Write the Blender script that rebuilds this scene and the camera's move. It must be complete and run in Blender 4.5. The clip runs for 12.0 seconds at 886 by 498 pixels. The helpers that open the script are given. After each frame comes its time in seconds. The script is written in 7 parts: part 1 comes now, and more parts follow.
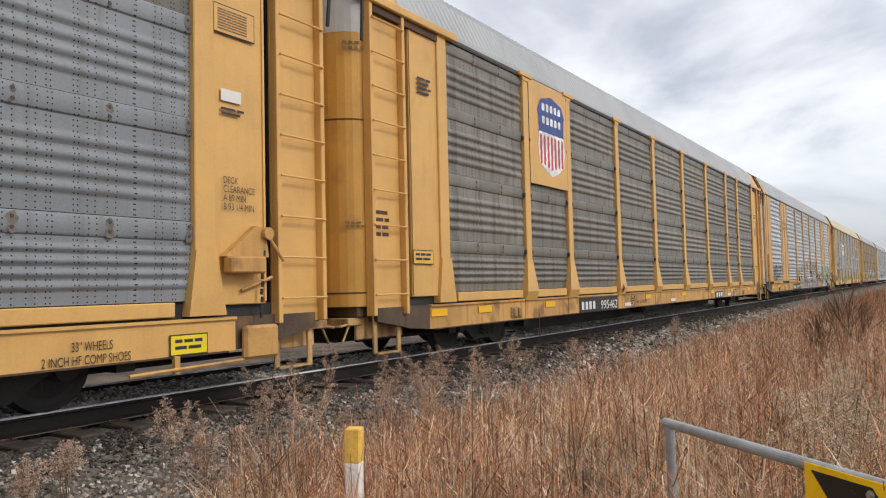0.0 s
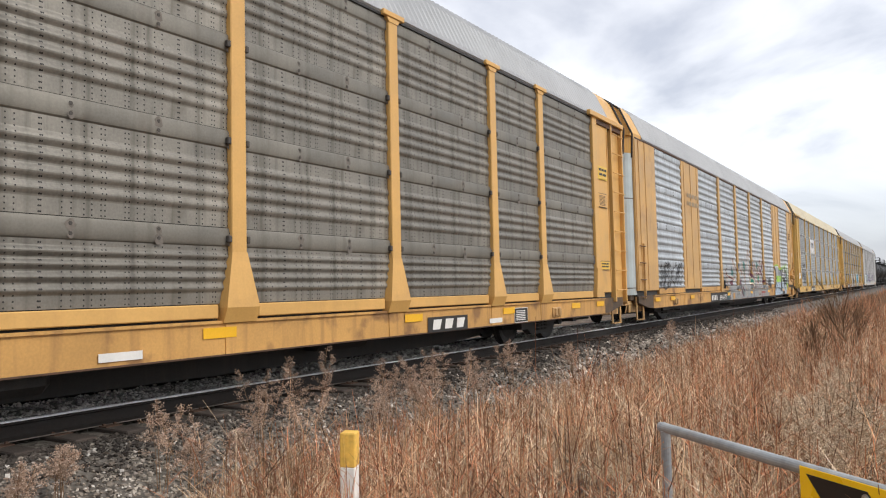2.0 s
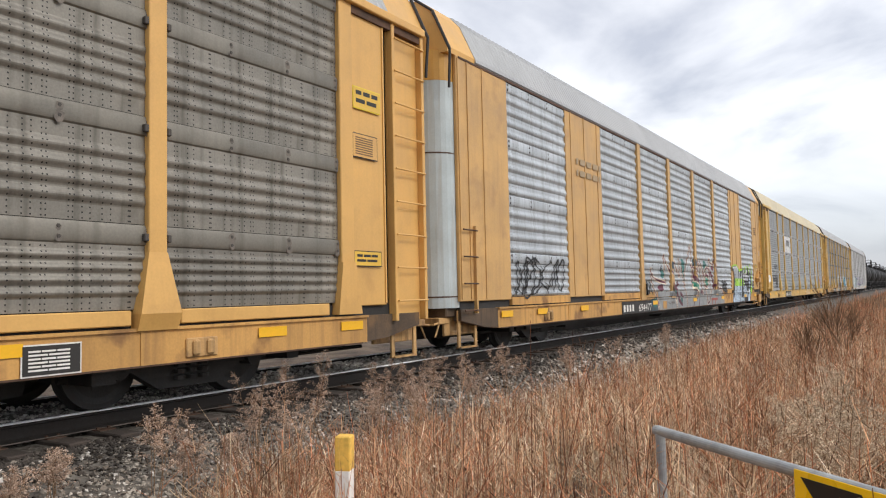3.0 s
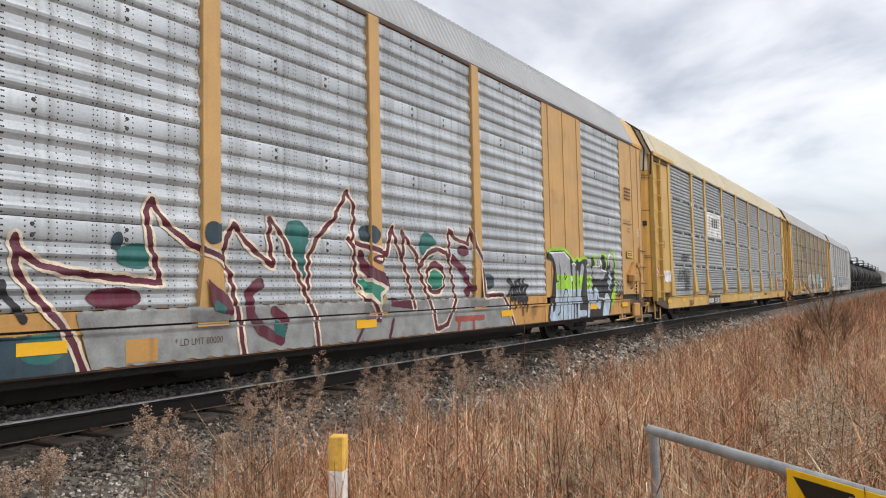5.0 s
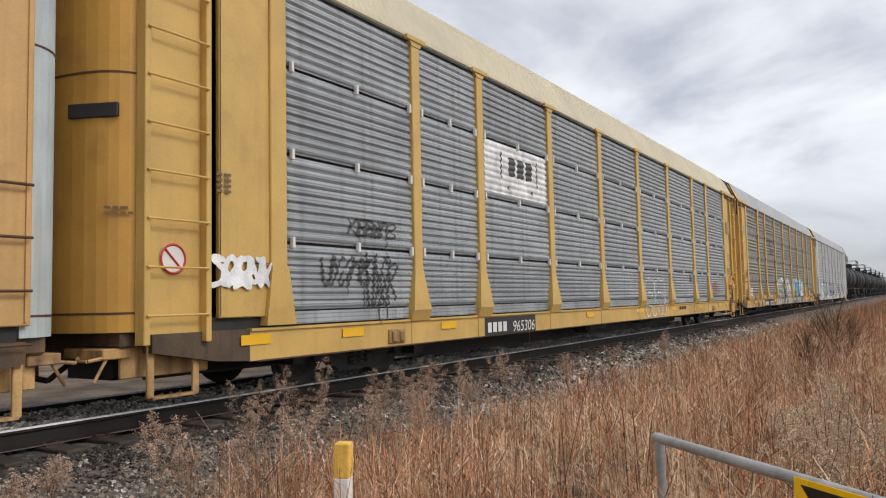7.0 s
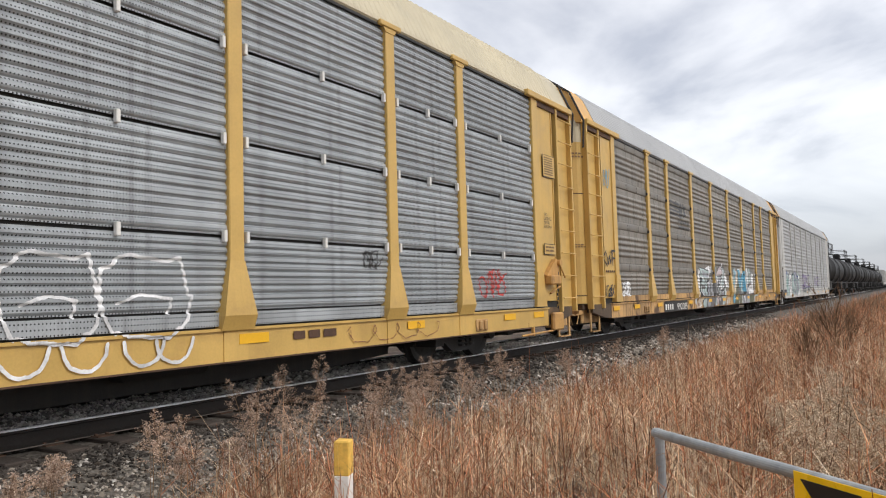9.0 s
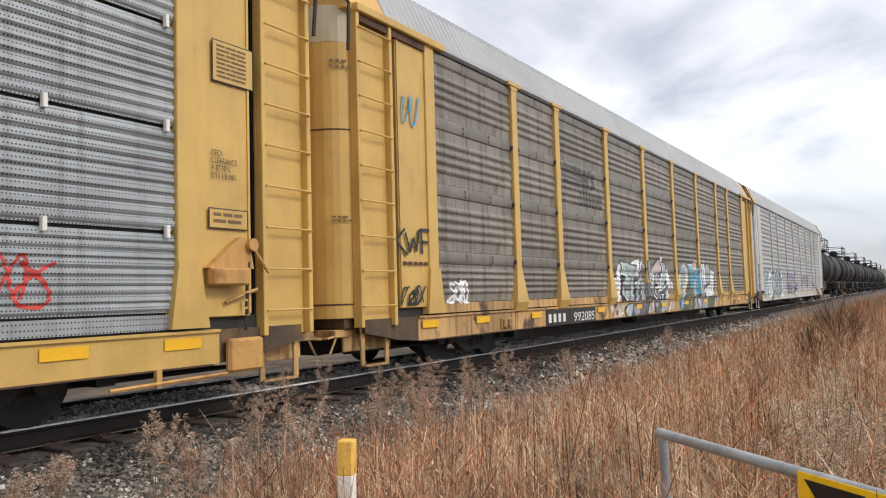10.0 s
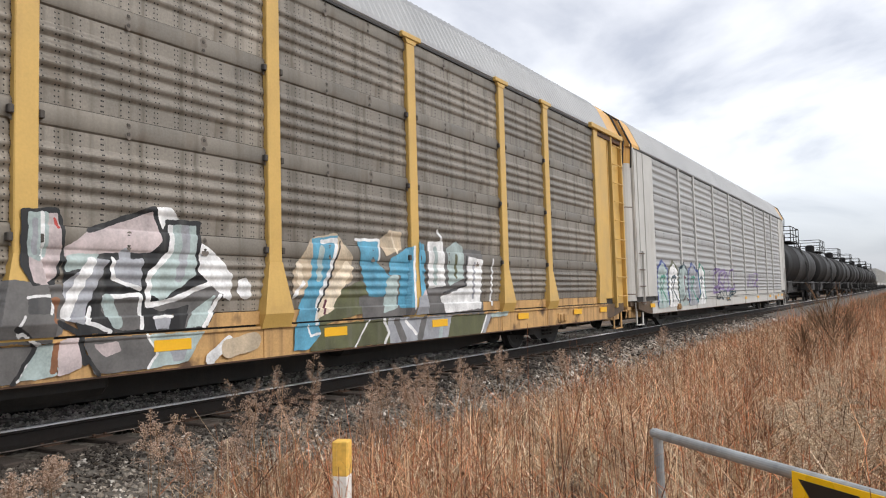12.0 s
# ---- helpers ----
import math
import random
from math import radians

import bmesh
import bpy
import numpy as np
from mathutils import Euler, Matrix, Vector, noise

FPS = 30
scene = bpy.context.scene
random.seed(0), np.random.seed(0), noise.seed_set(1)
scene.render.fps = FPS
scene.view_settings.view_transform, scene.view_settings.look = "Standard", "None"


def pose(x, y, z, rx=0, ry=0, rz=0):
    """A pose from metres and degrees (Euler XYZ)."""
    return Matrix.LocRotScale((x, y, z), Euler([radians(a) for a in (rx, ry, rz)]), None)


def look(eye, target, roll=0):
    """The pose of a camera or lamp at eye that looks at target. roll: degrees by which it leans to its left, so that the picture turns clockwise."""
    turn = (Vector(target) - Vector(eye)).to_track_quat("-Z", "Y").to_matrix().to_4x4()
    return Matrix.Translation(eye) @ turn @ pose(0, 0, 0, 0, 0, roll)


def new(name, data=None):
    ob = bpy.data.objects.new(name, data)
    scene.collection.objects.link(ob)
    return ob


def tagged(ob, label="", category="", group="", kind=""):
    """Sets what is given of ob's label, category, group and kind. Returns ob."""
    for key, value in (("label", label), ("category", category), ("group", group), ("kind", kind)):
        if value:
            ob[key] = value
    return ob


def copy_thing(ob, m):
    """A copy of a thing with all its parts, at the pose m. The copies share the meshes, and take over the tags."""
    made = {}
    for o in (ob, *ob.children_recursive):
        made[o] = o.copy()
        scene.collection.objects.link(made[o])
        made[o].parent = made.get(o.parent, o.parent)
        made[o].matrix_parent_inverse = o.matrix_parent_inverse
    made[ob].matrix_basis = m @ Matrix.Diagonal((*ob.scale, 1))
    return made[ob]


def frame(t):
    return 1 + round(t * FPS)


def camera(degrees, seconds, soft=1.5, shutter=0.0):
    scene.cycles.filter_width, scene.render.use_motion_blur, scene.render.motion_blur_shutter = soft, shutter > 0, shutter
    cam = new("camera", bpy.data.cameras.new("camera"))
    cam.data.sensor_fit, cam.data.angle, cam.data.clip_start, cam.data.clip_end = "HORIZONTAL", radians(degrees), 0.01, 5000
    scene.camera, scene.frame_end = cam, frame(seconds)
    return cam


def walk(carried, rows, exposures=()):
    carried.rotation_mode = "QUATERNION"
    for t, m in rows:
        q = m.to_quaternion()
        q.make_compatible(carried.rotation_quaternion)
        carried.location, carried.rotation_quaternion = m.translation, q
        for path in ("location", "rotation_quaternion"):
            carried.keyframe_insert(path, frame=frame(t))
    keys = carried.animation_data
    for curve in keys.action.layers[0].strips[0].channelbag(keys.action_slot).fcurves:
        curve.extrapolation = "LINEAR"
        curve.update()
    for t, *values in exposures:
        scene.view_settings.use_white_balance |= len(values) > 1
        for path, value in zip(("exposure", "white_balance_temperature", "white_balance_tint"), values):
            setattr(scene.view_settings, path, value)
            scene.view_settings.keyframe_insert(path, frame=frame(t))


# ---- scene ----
# ---- camera ----
cam = camera(61.03, 12.0, soft=1.1)
EYE = (0.0, -7.805, 1.0965)


def aim(yaw, pitch, roll):
    """Camera pose from the way it faces, in degrees."""
    a, b = radians(yaw), radians(pitch)
    way = Vector((math.cos(a) * math.cos(b), math.sin(a) * math.cos(b), math.sin(b)))
    return look(EYE, Vector(EYE) + way, roll)


WALK = [
    (0, 32.873, 2.821, -1.332),
    (0.5, 32.871, 2.685, -1.314),
    (1, 32.992, 2.629, -1.297),
    (1.5, 32.940, 2.972, -1.286),
    (2, 32.558, 3.103, -1.276),
    (2.5, 32.258, 3.221, -1.264),
    (3, 32.190, 3.345, -1.249),
    (5, 31.734, 3.327, -1.218),
    (5.5, 31.802, 3.268, -1.234),
    (6, 31.896, 3.418, -1.243),
    (6.5, 32.058, 3.797, -1.233),
    (7, 32.127, 3.864, -1.205),
    (9, 32.029, 3.633, -1.613),
    (9.5, 32.103, 3.702, -1.629),
    (10, 32.265, 3.637, -1.623),
    (10.5, 32.227, 3.475, -1.611),
    (11, 32.069, 3.376, -1.604),
    (11.5, 32.090, 3.430, -1.598),
    (12, 31.922, 3.654, -1.588),
]
walk(cam, [(t, aim(a, b, c)) for t, a, b, c in WALK],
     exposures=[(0.0, -0.14), (0.6, -0.04), (1.2, 0.06), (2.8, 0.0), (3.6, -0.05), (4.8, -0.14), (6.5, -0.14), (7.0, -0.25), (7.2, -0.27), (8.8, -0.12), (10.0, -0.02), (11.0, 0.05), (11.5, 0.06), (12.0, 0.0)])

# ---- sky and sun ----
SUN_AZ, SUN_EL = radians(-80), radians(38)
world = bpy.data.worlds.new("overcast")
scene.world = world
world.use_nodes = True
wn, wl = world.node_tree.nodes, world.node_tree.links
wn.clear()
w_out = wn.new("ShaderNodeOutputWorld")
w_bg = wn.new("ShaderNodeBackground")
w_sky = wn.new("ShaderNodeTexSky")
w_sky.sky_type = "NISHITA"
w_sky.sun_disc = False
w_sky.sun_elevation, w_sky.sun_rotation = SUN_EL, radians(90) - SUN_AZ
w_co = wn.new("ShaderNodeTexCoord")
w_sep = wn.new("ShaderNodeSeparateXYZ")
wl.new(w_co.outputs["Generated"], w_sep.inputs[0])


def wmath(op, a, b=None):
    n = wn.new("ShaderNodeMath")
    n.operation = op
    for i, v in enumerate((a, b)):
        if v is None:
            continue
        if isinstance(v, (int, float)):
            n.inputs[i].default_value = v
        else:
            wl.new(v, n.inputs[i])
    return n.outputs[0]


w_up = wmath("ADD", wmath("MAXIMUM", w_sep.outputs[2], 0.0), 0.22)
w_flat = wn.new("ShaderNodeCombineXYZ")
wl.new(wmath("DIVIDE", w_sep.outputs[0], w_up), w_flat.inputs[0])
wl.new(wmath("DIVIDE", w_sep.outputs[1], w_up), w_flat.inputs[1])
w_n = wn.new("ShaderNodeTexNoise")
w_n.inputs["Scale"].default_value = 1.2
w_n.inputs["Detail"].default_value = 7.0
w_n.inputs["Roughness"].default_value = 0.5
w_n.inputs["Distortion"].default_value = 0.35
wl.new(w_flat.outputs[0], w_n.inputs["Vector"])
w_ramp = wn.new("ShaderNodeValToRGB")
wl.new(w_n.outputs["Fac"], w_ramp.inputs[0])
el = w_ramp.color_ramp.elements
el[0].position, el[0].color = 0.37, (0.60, 0.615, 0.68, 1)
el[1].position, el[1].color = 0.62, (1.25, 1.25, 1.26, 1)
mid = el.new(0.48)
mid.color = (1.0, 1.0, 1.03, 1)
w_low = wn.new("ShaderNodeMix")
w_low.data_type = "RGBA"
wl.new(wmath("SUBTRACT", 1.0, wmath("MINIMUM", wmath("MULTIPLY", wmath("MAXIMUM", w_sep.outputs[2], 0.0), 5.5), 1.0)), w_low.inputs[0])
wl.new(w_ramp.outputs[0], w_low.inputs[6])
w_low.inputs[7].default_value = (0.45, 0.48, 0.57, 1)
w_add = wn.new("ShaderNodeMix")
w_add.data_type = "RGBA"
w_add.blend_type = "ADD"
w_add.inputs[0].default_value = 0.04
wl.new(w_low.outputs[2], w_add.inputs[6])
wl.new(w_sky.outputs[0], w_add.inputs[7])
wl.new(w_add.outputs[2], w_bg.inputs[0])
w_bg.inputs[1].default_value = 0.92
wl.new(w_bg.outputs[0], w_out.inputs[0])

sun = new("sun", bpy.data.lights.new("sun", "SUN"))
sun.data.energy, sun.data.angle, sun.data.color = 1.6, radians(18), (1.0, 0.95, 0.88)
sun.matrix_world = look((0, 0, 30), (-30 * math.cos(SUN_AZ), -30 * math.sin(SUN_AZ), 30 - 30 * math.tan(SUN_EL)))


# ---- materials ----
def material(name, base, rough=0.6, metal=0.0, vary=0.25, scale=3.0, grain=40.0, streak=0.0, streak_col=(0.12, 0.07, 0.04),
             blotch=0.0, blotch_col=(0.2, 0.09, 0.04), bump=0.1, holes="", per_object=0.0, gloss=0.5):
    """A weathered surface: broad and fine variation, vertical streaks, blotches of rust or dirt, and relief."""
    m = bpy.data.materials.new(name)
    m.use_nodes = True
    nt, ln = m.node_tree.nodes, m.node_tree.links
    bsdf = nt["Principled BSDF"]
    co = nt.new("ShaderNodeTexCoord").outputs["Object"]

    def noise_at(sc, vec=co, detail=4.0, stretch=None):
        if stretch:
            mp = nt.new("ShaderNodeMapping")
            mp.inputs["Scale"].default_value = stretch
            ln.new(vec, mp.inputs[0])
            vec = mp.outputs[0]
        n = nt.new("ShaderNodeTexNoise")
        n.inputs["Scale"].default_value, n.inputs["Detail"].default_value = sc, detail
        ln.new(vec, n.inputs["Vector"])
        return n.outputs["Fac"]

    def ramp(src, a, b, lo=0.0, hi=1.0):
        r = nt.new("ShaderNodeMapRange")
        for k, v in zip((1, 2, 3, 4), (a, b, lo, hi)):
            r.inputs[k].default_value = v
        ln.new(src, r.inputs[0])
        return r.outputs[0]

    def mix(kind, fac, a, b):
        n = nt.new("ShaderNodeMix")
        n.data_type, n.blend_type = "RGBA", kind
        for slot, v in ((0, fac), (6, a), (7, b)):
            if isinstance(v, (int, float)):
                n.inputs[slot].default_value = v
            elif isinstance(v, tuple):
                n.inputs[slot].default_value = (*v[:3], 1)
            else:
                ln.new(v, n.inputs[slot])
        return n.outputs[2]

    def calc(op, a, b=0.0):
        n = nt.new("ShaderNodeMath")
        n.operation = op
        for i, v in enumerate((a, b)):
            if isinstance(v, (int, float)):
                n.inputs[i].default_value = v
            else:
                ln.new(v, n.inputs[i])
        return n.outputs[0]

    broad, fine = noise_at(scale), noise_at(grain, detail=3.0)
    tone = calc("ADD", ramp(broad, 0.3, 0.7, 1 - vary, 1 + vary), ramp(fine, 0.3, 0.7, -vary * 0.35, vary * 0.35))
    if per_object:
        rnd = nt.new("ShaderNodeObjectInfo").outputs["Random"]
        tone = calc("MULTIPLY", tone, ramp(rnd, 0, 1, 1 - per_object, 1 + per_object))
    n = nt.new("ShaderNodeVectorMath")
    n.operation = "SCALE"
    n.inputs[0].default_value = base
    ln.new(tone, n.inputs["Scale"])
    col = n.outputs[0]
    if streak:
        s = ramp(noise_at(1.0, stretch=(9, 9, 0.6), detail=5.0), 0.5, 0.75, 0, streak)
        col = mix("MIX", s, col, streak_col)
    if blotch:
        s = ramp(noise_at(2.3, detail=8.0), 0.56, 0.68, 0, blotch)
        col = mix("MIX", s, col, blotch_col)
    if holes:
        sep = nt.new("ShaderNodeSeparateXYZ")
        ln.new(co, sep.inputs[0])
        dots = 0.0
        sets = ((0.41, 0.05, 0.008), (0.57, 0.05, 0.008), (0.93, 0.05, 0.008)) if holes == "columns" else ((0.034, 0.052, 0.0075),)
        for px, pz, r in sets:
            dx = calc("SUBTRACT", calc("PINGPONG", sep.outputs[0], px / 2), px / 4 if holes == "columns" else px / 2)
            dz = calc("SUBTRACT", calc("PINGPONG", sep.outputs[2], pz / 2), pz / 2)
            d = calc("SQRT", calc("ADD", calc("MULTIPLY", dx, dx), calc("MULTIPLY", dz, dz)))
            dots = calc("MAXIMUM", dots, calc("LESS_THAN", d, r))
        col = mix("MIX", calc("MULTIPLY", dots, 0.95), col, (0.012, 0.012, 0.012))
    ln.new(col, bsdf.inputs["Base Color"])
    ln.new(ramp(broad, 0.3, 0.7, max(rough - 0.1, 0.05), min(rough + 0.1, 1.0)), bsdf.inputs["Roughness"])
    bsdf.inputs["Metallic"].default_value = metal
    bsdf.inputs["Specular IOR Level"].default_value = gloss
    if bump:
        b = nt.new("ShaderNodeBump")
        b.inputs["Strength"].default_value, b.inputs["Distance"].default_value = bump, 0.01
        ln.new(calc("ADD", fine, broad), b.inputs["Height"])
        ln.new(b.outputs[0], bsdf.inputs["Normal"])
    return m


def islands(name, cols, rough=0.8, per_object=False):
    """A material whose loose pieces each take a colour of their own."""
    m = bpy.data.materials.new(name)
    m.use_nodes = True
    nt, ln = m.node_tree.nodes, m.node_tree.links
    r = nt.new("ShaderNodeValToRGB")
    ln.new(nt.new("ShaderNodeObjectInfo").outputs["Random"] if per_object else nt.new("ShaderNodeNewGeometry").outputs["Random Per Island"], r.inputs[0])
    e = r.color_ramp.elements
    e[0].color, e[1].color = (*cols[0], 1), (*cols[-1], 1)
    for i, c in enumerate(cols[1:-1]):
        e.new((i + 1) / (len(cols) - 1)).color = (*c, 1)
    n = nt.new("ShaderNodeTexNoise")
    n.inputs["Scale"].default_value = 25.0
    ln.new(nt.new("ShaderNodeTexCoord").outputs["Object"], n.inputs["Vector"])
    mx = nt.new("ShaderNodeMix")
    mx.data_type, mx.blend_type = "RGBA", "OVERLAY"
    mx.inputs[0].default_value = 0.5
    ln.new(r.outputs[0], mx.inputs[6])
    ln.new(n.outputs["Fac"], mx.inputs[7])
    # broad patches of bleached and of darker growth
    n2 = nt.new("ShaderNodeTexNoise")
    n2.inputs["Scale"].default_value, n2.inputs["Detail"].default_value = 1.5, 3.0
    ln.new(nt.new("ShaderNodeTexCoord").outputs["Object"], n2.inputs["Vector"])
    mr = nt.new("ShaderNodeMapRange")
    for k, v in zip((1, 2, 3, 4), (0.35, 0.65, 0.7, 1.65)):
        mr.inputs[k].default_value = v
    ln.new(n2.outputs["Fac"], mr.inputs[0])
    sc = nt.new("ShaderNodeVectorMath")
    sc.operation = "SCALE"
    ln.new(mx.outputs[2], sc.inputs[0])
    ln.new(mr.outputs[0], sc.inputs["Scale"])
    ln.new(sc.outputs[0], nt["Principled BSDF"].inputs["Base Color"])
    nt["Principled BSDF"].inputs["Roughness"].default_value = rough
    nt["Principled BSDF"].inputs["Specular IOR Level"].default_value = 0.25
    return m


YELLOW = material("yellow_paint", (0.66, 0.38, 0.115), 0.5, vary=0.1, scale=1.6, streak=0.16, streak_col=(0.40, 0.2, 0.07), blotch=0.14, blotch_col=(0.3, 0.14, 0.05), bump=0.05)
FADED_OCHRE = material("faded_ochre_paint", (0.56, 0.335, 0.125), 0.55, vary=0.14, scale=1.3, streak=0.3, streak_col=(0.32, 0.17, 0.07), blotch=0.3, blotch_col=(0.3, 0.16, 0.07), bump=0.06)
MUSTARD = material("mustard_paint", (0.60, 0.385, 0.11), 0.5, vary=0.12, scale=1.5, streak=0.2, streak_col=(0.36, 0.2, 0.07), blotch=0.2, blotch_col=(0.33, 0.18, 0.07), bump=0.05)
FADED_INK = material("faded_stencil_ink", (0.17, 0.10, 0.045), 0.6, vary=0.15, bump=0.02)
GHOST_MARK = material("ghosted_emblem", (0.36, 0.26, 0.15), 0.6, vary=0.15, bump=0.02)
YELLOW_SILL = material("grimy_yellow_sill", (0.54, 0.295, 0.088), 0.62, vary=0.2, scale=0.9, streak=0.5, streak_col=(0.16, 0.075, 0.035), blotch=0.7, blotch_col=(0.16, 0.075, 0.035), bump=0.1)
SILL_PATCHY = material("patchy_brown_sill", (0.50, 0.30, 0.12), 0.65, vary=0.3, scale=1.1, streak=0.8, streak_col=(0.09, 0.05, 0.03), blotch=0.95, blotch_col=(0.09, 0.05, 0.03), bump=0.12)
RAIL_FOOT = material("paler_rail_foot", (0.13, 0.11, 0.095), 0.8, 0.1, vary=0.4, scale=5.0, bump=0.1)
YELLOW_DEEP = material("ochre_paint", (0.57, 0.30, 0.055), 0.5, vary=0.12, scale=1.6, streak=0.25, streak_col=(0.3, 0.13, 0.04), blotch=0.25, blotch_col=(0.25, 0.1, 0.04), bump=0.05)
ZINC_DARK = material("weathered_zinc", (0.222, 0.206, 0.176), 0.5, 0.4, vary=0.3, scale=1.4, streak=0.8, streak_col=(0.08, 0.072, 0.058), blotch=0.4, blotch_col=(0.1, 0.085, 0.065), holes="columns", per_object=0.12, bump=0.08)
ZINC_BROWN = material("brown_weathered_zinc", (0.25, 0.224, 0.19), 0.5, 0.4, vary=0.34, scale=1.3, streak=0.85, streak_col=(0.09, 0.076, 0.058), blotch=0.6, blotch_col=(0.13, 0.105, 0.08), holes="columns", per_object=0.14, bump=0.08)
BAND_DARK = material("smooth_zinc_lap", (0.195, 0.181, 0.152), 0.5, 0.35, vary=0.24, scale=1.4, streak=0.6, streak_col=(0.12, 0.11, 0.09), blotch=0.45, blotch_col=(0.12, 0.1, 0.08), per_object=0.08, bump=0.04)
BAND_BROWN = material("smooth_brown_lap", (0.2, 0.18, 0.152), 0.5, 0.35, vary=0.26, scale=1.3, streak=0.6, streak_col=(0.11, 0.09, 0.07), blotch=0.5, blotch_col=(0.14, 0.11, 0.08), per_object=0.08, bump=0.04)
ZINC_SOOT = material("sooty_zinc", (0.125, 0.12, 0.105), 0.6, 0.3, vary=0.3, scale=1.4, streak=0.5, streak_col=(0.06, 0.054, 0.045), holes="columns", per_object=0.1, bump=0.08)
LAP_BAND = {"weathered_zinc": BAND_DARK, "brown_weathered_zinc": BAND_BROWN}
ZINC_BLUE = material("bright_zinc", (0.47, 0.5, 0.525), 0.48, 0.42, vary=0.24, scale=1.3, streak=0.6, streak_col=(0.22, 0.22, 0.22), holes="columns", per_object=0.08, bump=0.06)
ZINC_FINE = material("perforated_zinc", (0.385, 0.408, 0.422), 0.5, 0.38, vary=0.2, scale=1.2, streak=0.45, streak_col=(0.12, 0.12, 0.12), holes="all", per_object=0.1, bump=0.06)
ZINC_MID = material("greyed_zinc", (0.21, 0.225, 0.24), 0.6, 0.15, vary=0.2, scale=1.2, streak=0.5, streak_col=(0.15, 0.15, 0.14), holes="columns", per_object=0.15, bump=0.07)
ZINC_WHITE = material("pale_grey_panel", (0.40, 0.40, 0.40), 0.55, 0.2, vary=0.12, scale=1.3, streak=0.3, streak_col=(0.28, 0.27, 0.25), holes="columns", per_object=0.06, bump=0.05)
WHITE_PAINT = material("dirty_white_paint", (0.52, 0.51, 0.485), 0.55, vary=0.1, scale=1.5, streak=0.35, streak_col=(0.35, 0.31, 0.25), bump=0.05)
GRIME = material("greasy_end_steel", (0.09, 0.058, 0.034), 0.7, vary=0.45, scale=2.5, streak=0.6, streak_col=(0.025, 0.02, 0.018), blotch=0.5, blotch_col=(0.24, 0.13, 0.05), bump=0.2)
ROOF_GREY = material("zinc_roof", (0.36, 0.365, 0.37), 0.5, 0.3, vary=0.14, scale=0.8, streak=0.25, streak_col=(0.22, 0.21, 0.2), bump=0.06)
ROOF_CREAM = material("cream_roof", (0.56, 0.49, 0.34), 0.55, vary=0.12, scale=0.8, streak=0.3, streak_col=(0.38, 0.31, 0.2), bump=0.06)
PALE_DOOR = material("pale_blue_grey_door", (0.46, 0.52, 0.53), 0.6, vary=0.12, scale=2.0, streak=0.5, streak_col=(0.3, 0.22, 0.14), bump=0.05)
# Also colours the sheets that darken the ladder slots and panel gaps.
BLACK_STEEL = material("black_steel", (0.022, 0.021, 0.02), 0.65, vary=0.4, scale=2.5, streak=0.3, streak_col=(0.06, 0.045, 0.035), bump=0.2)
# Near-white and non-metallic: the sky's gleam on the rail is put into the colour.
RAIL_SHINE = material("rail_edge_glint", (0.95, 0.95, 0.95), 0.35, 0.0, vary=0.08, scale=8.0, bump=0.02)
TANK_BLACK = material("black_tank_paint", (0.013, 0.0125, 0.013), 0.6, gloss=0.2, vary=0.3, scale=0.8, streak=0.3, streak_col=(0.05, 0.045, 0.04), bump=0.04)
RUSTY = material("rusty_steel", (0.10, 0.055, 0.035), 0.8, 0.2, vary=0.35, scale=4.0, bump=0.3)
RAIL_SIDE = material("brown_rail", (0.02, 0.016, 0.014), 0.8, 0.1, vary=0.3, scale=6.0, bump=0.25)
RAIL_TOP = material("polished_rail_head", (0.3, 0.29, 0.28), 0.5, 0.6, vary=0.08, scale=8.0, bump=0.02)
TIE_WOOD = material("oily_tie_wood", (0.055, 0.042, 0.034), 0.85, vary=0.4, scale=4.0, grain=60.0, bump=0.5, per_object=0.3)
GALV_PIPE = material("galvanised_pipe", (0.36, 0.38, 0.39), 0.55, 0.3, vary=0.25, scale=9.0, blotch=0.6, blotch_col=(0.26, 0.24, 0.22), bump=0.1)
SIGN_YELLOW = material("yellow_sign_sheeting", (1.0, 0.6, 0.01), 0.3, vary=0.06, scale=6.0, bump=0.03)
SIGN_BLACK = material("black_sign_sheeting", (0.012, 0.012, 0.012), 0.4, vary=0.2, bump=0.02)
BOLT_DARK = material("stained_bolt", (0.06, 0.052, 0.045), 0.7, vary=0.2, bump=0.05)
BOLT_STAIN = material("rusty_bolt_stain", (0.145, 0.125, 0.105), 0.7, vary=0.3, scale=14.0, bump=0.03)
BOLT_STEEL = material("bolt_steel", (0.45, 0.45, 0.44), 0.35, 0.9, vary=0.15, bump=0.05)
POST_WHITE = material("white_painted_wood", (0.84, 0.81, 0.76), 0.75, vary=0.12, scale=7.0, streak=0.35, streak_col=(0.42, 0.34, 0.25), bump=0.25)
POST_YELLOW = material("worn_yellow_wood", (0.78, 0.47, 0.09), 0.8, vary=0.3, scale=9.0, streak=0.7, streak_col=(0.42, 0.2, 0.06), blotch=0.8, blotch_col=(0.38, 0.2, 0.08), bump=0.25)
REFLECT = material("yellow_reflector", (0.85, 0.46, 0.015), 0.4, vary=0.08, bump=0.02)
WHITE_MARK = material("white_marking", (0.72, 0.70, 0.66), 0.6, vary=0.1, bump=0.02)
BLACK_MARK = material("black_marking", (0.025, 0.023, 0.021), 0.6, vary=0.2, bump=0.02)
BLUE_MARK = material("blue_emblem", (0.03, 0.07, 0.28), 0.5, vary=0.12, bump=0.02)
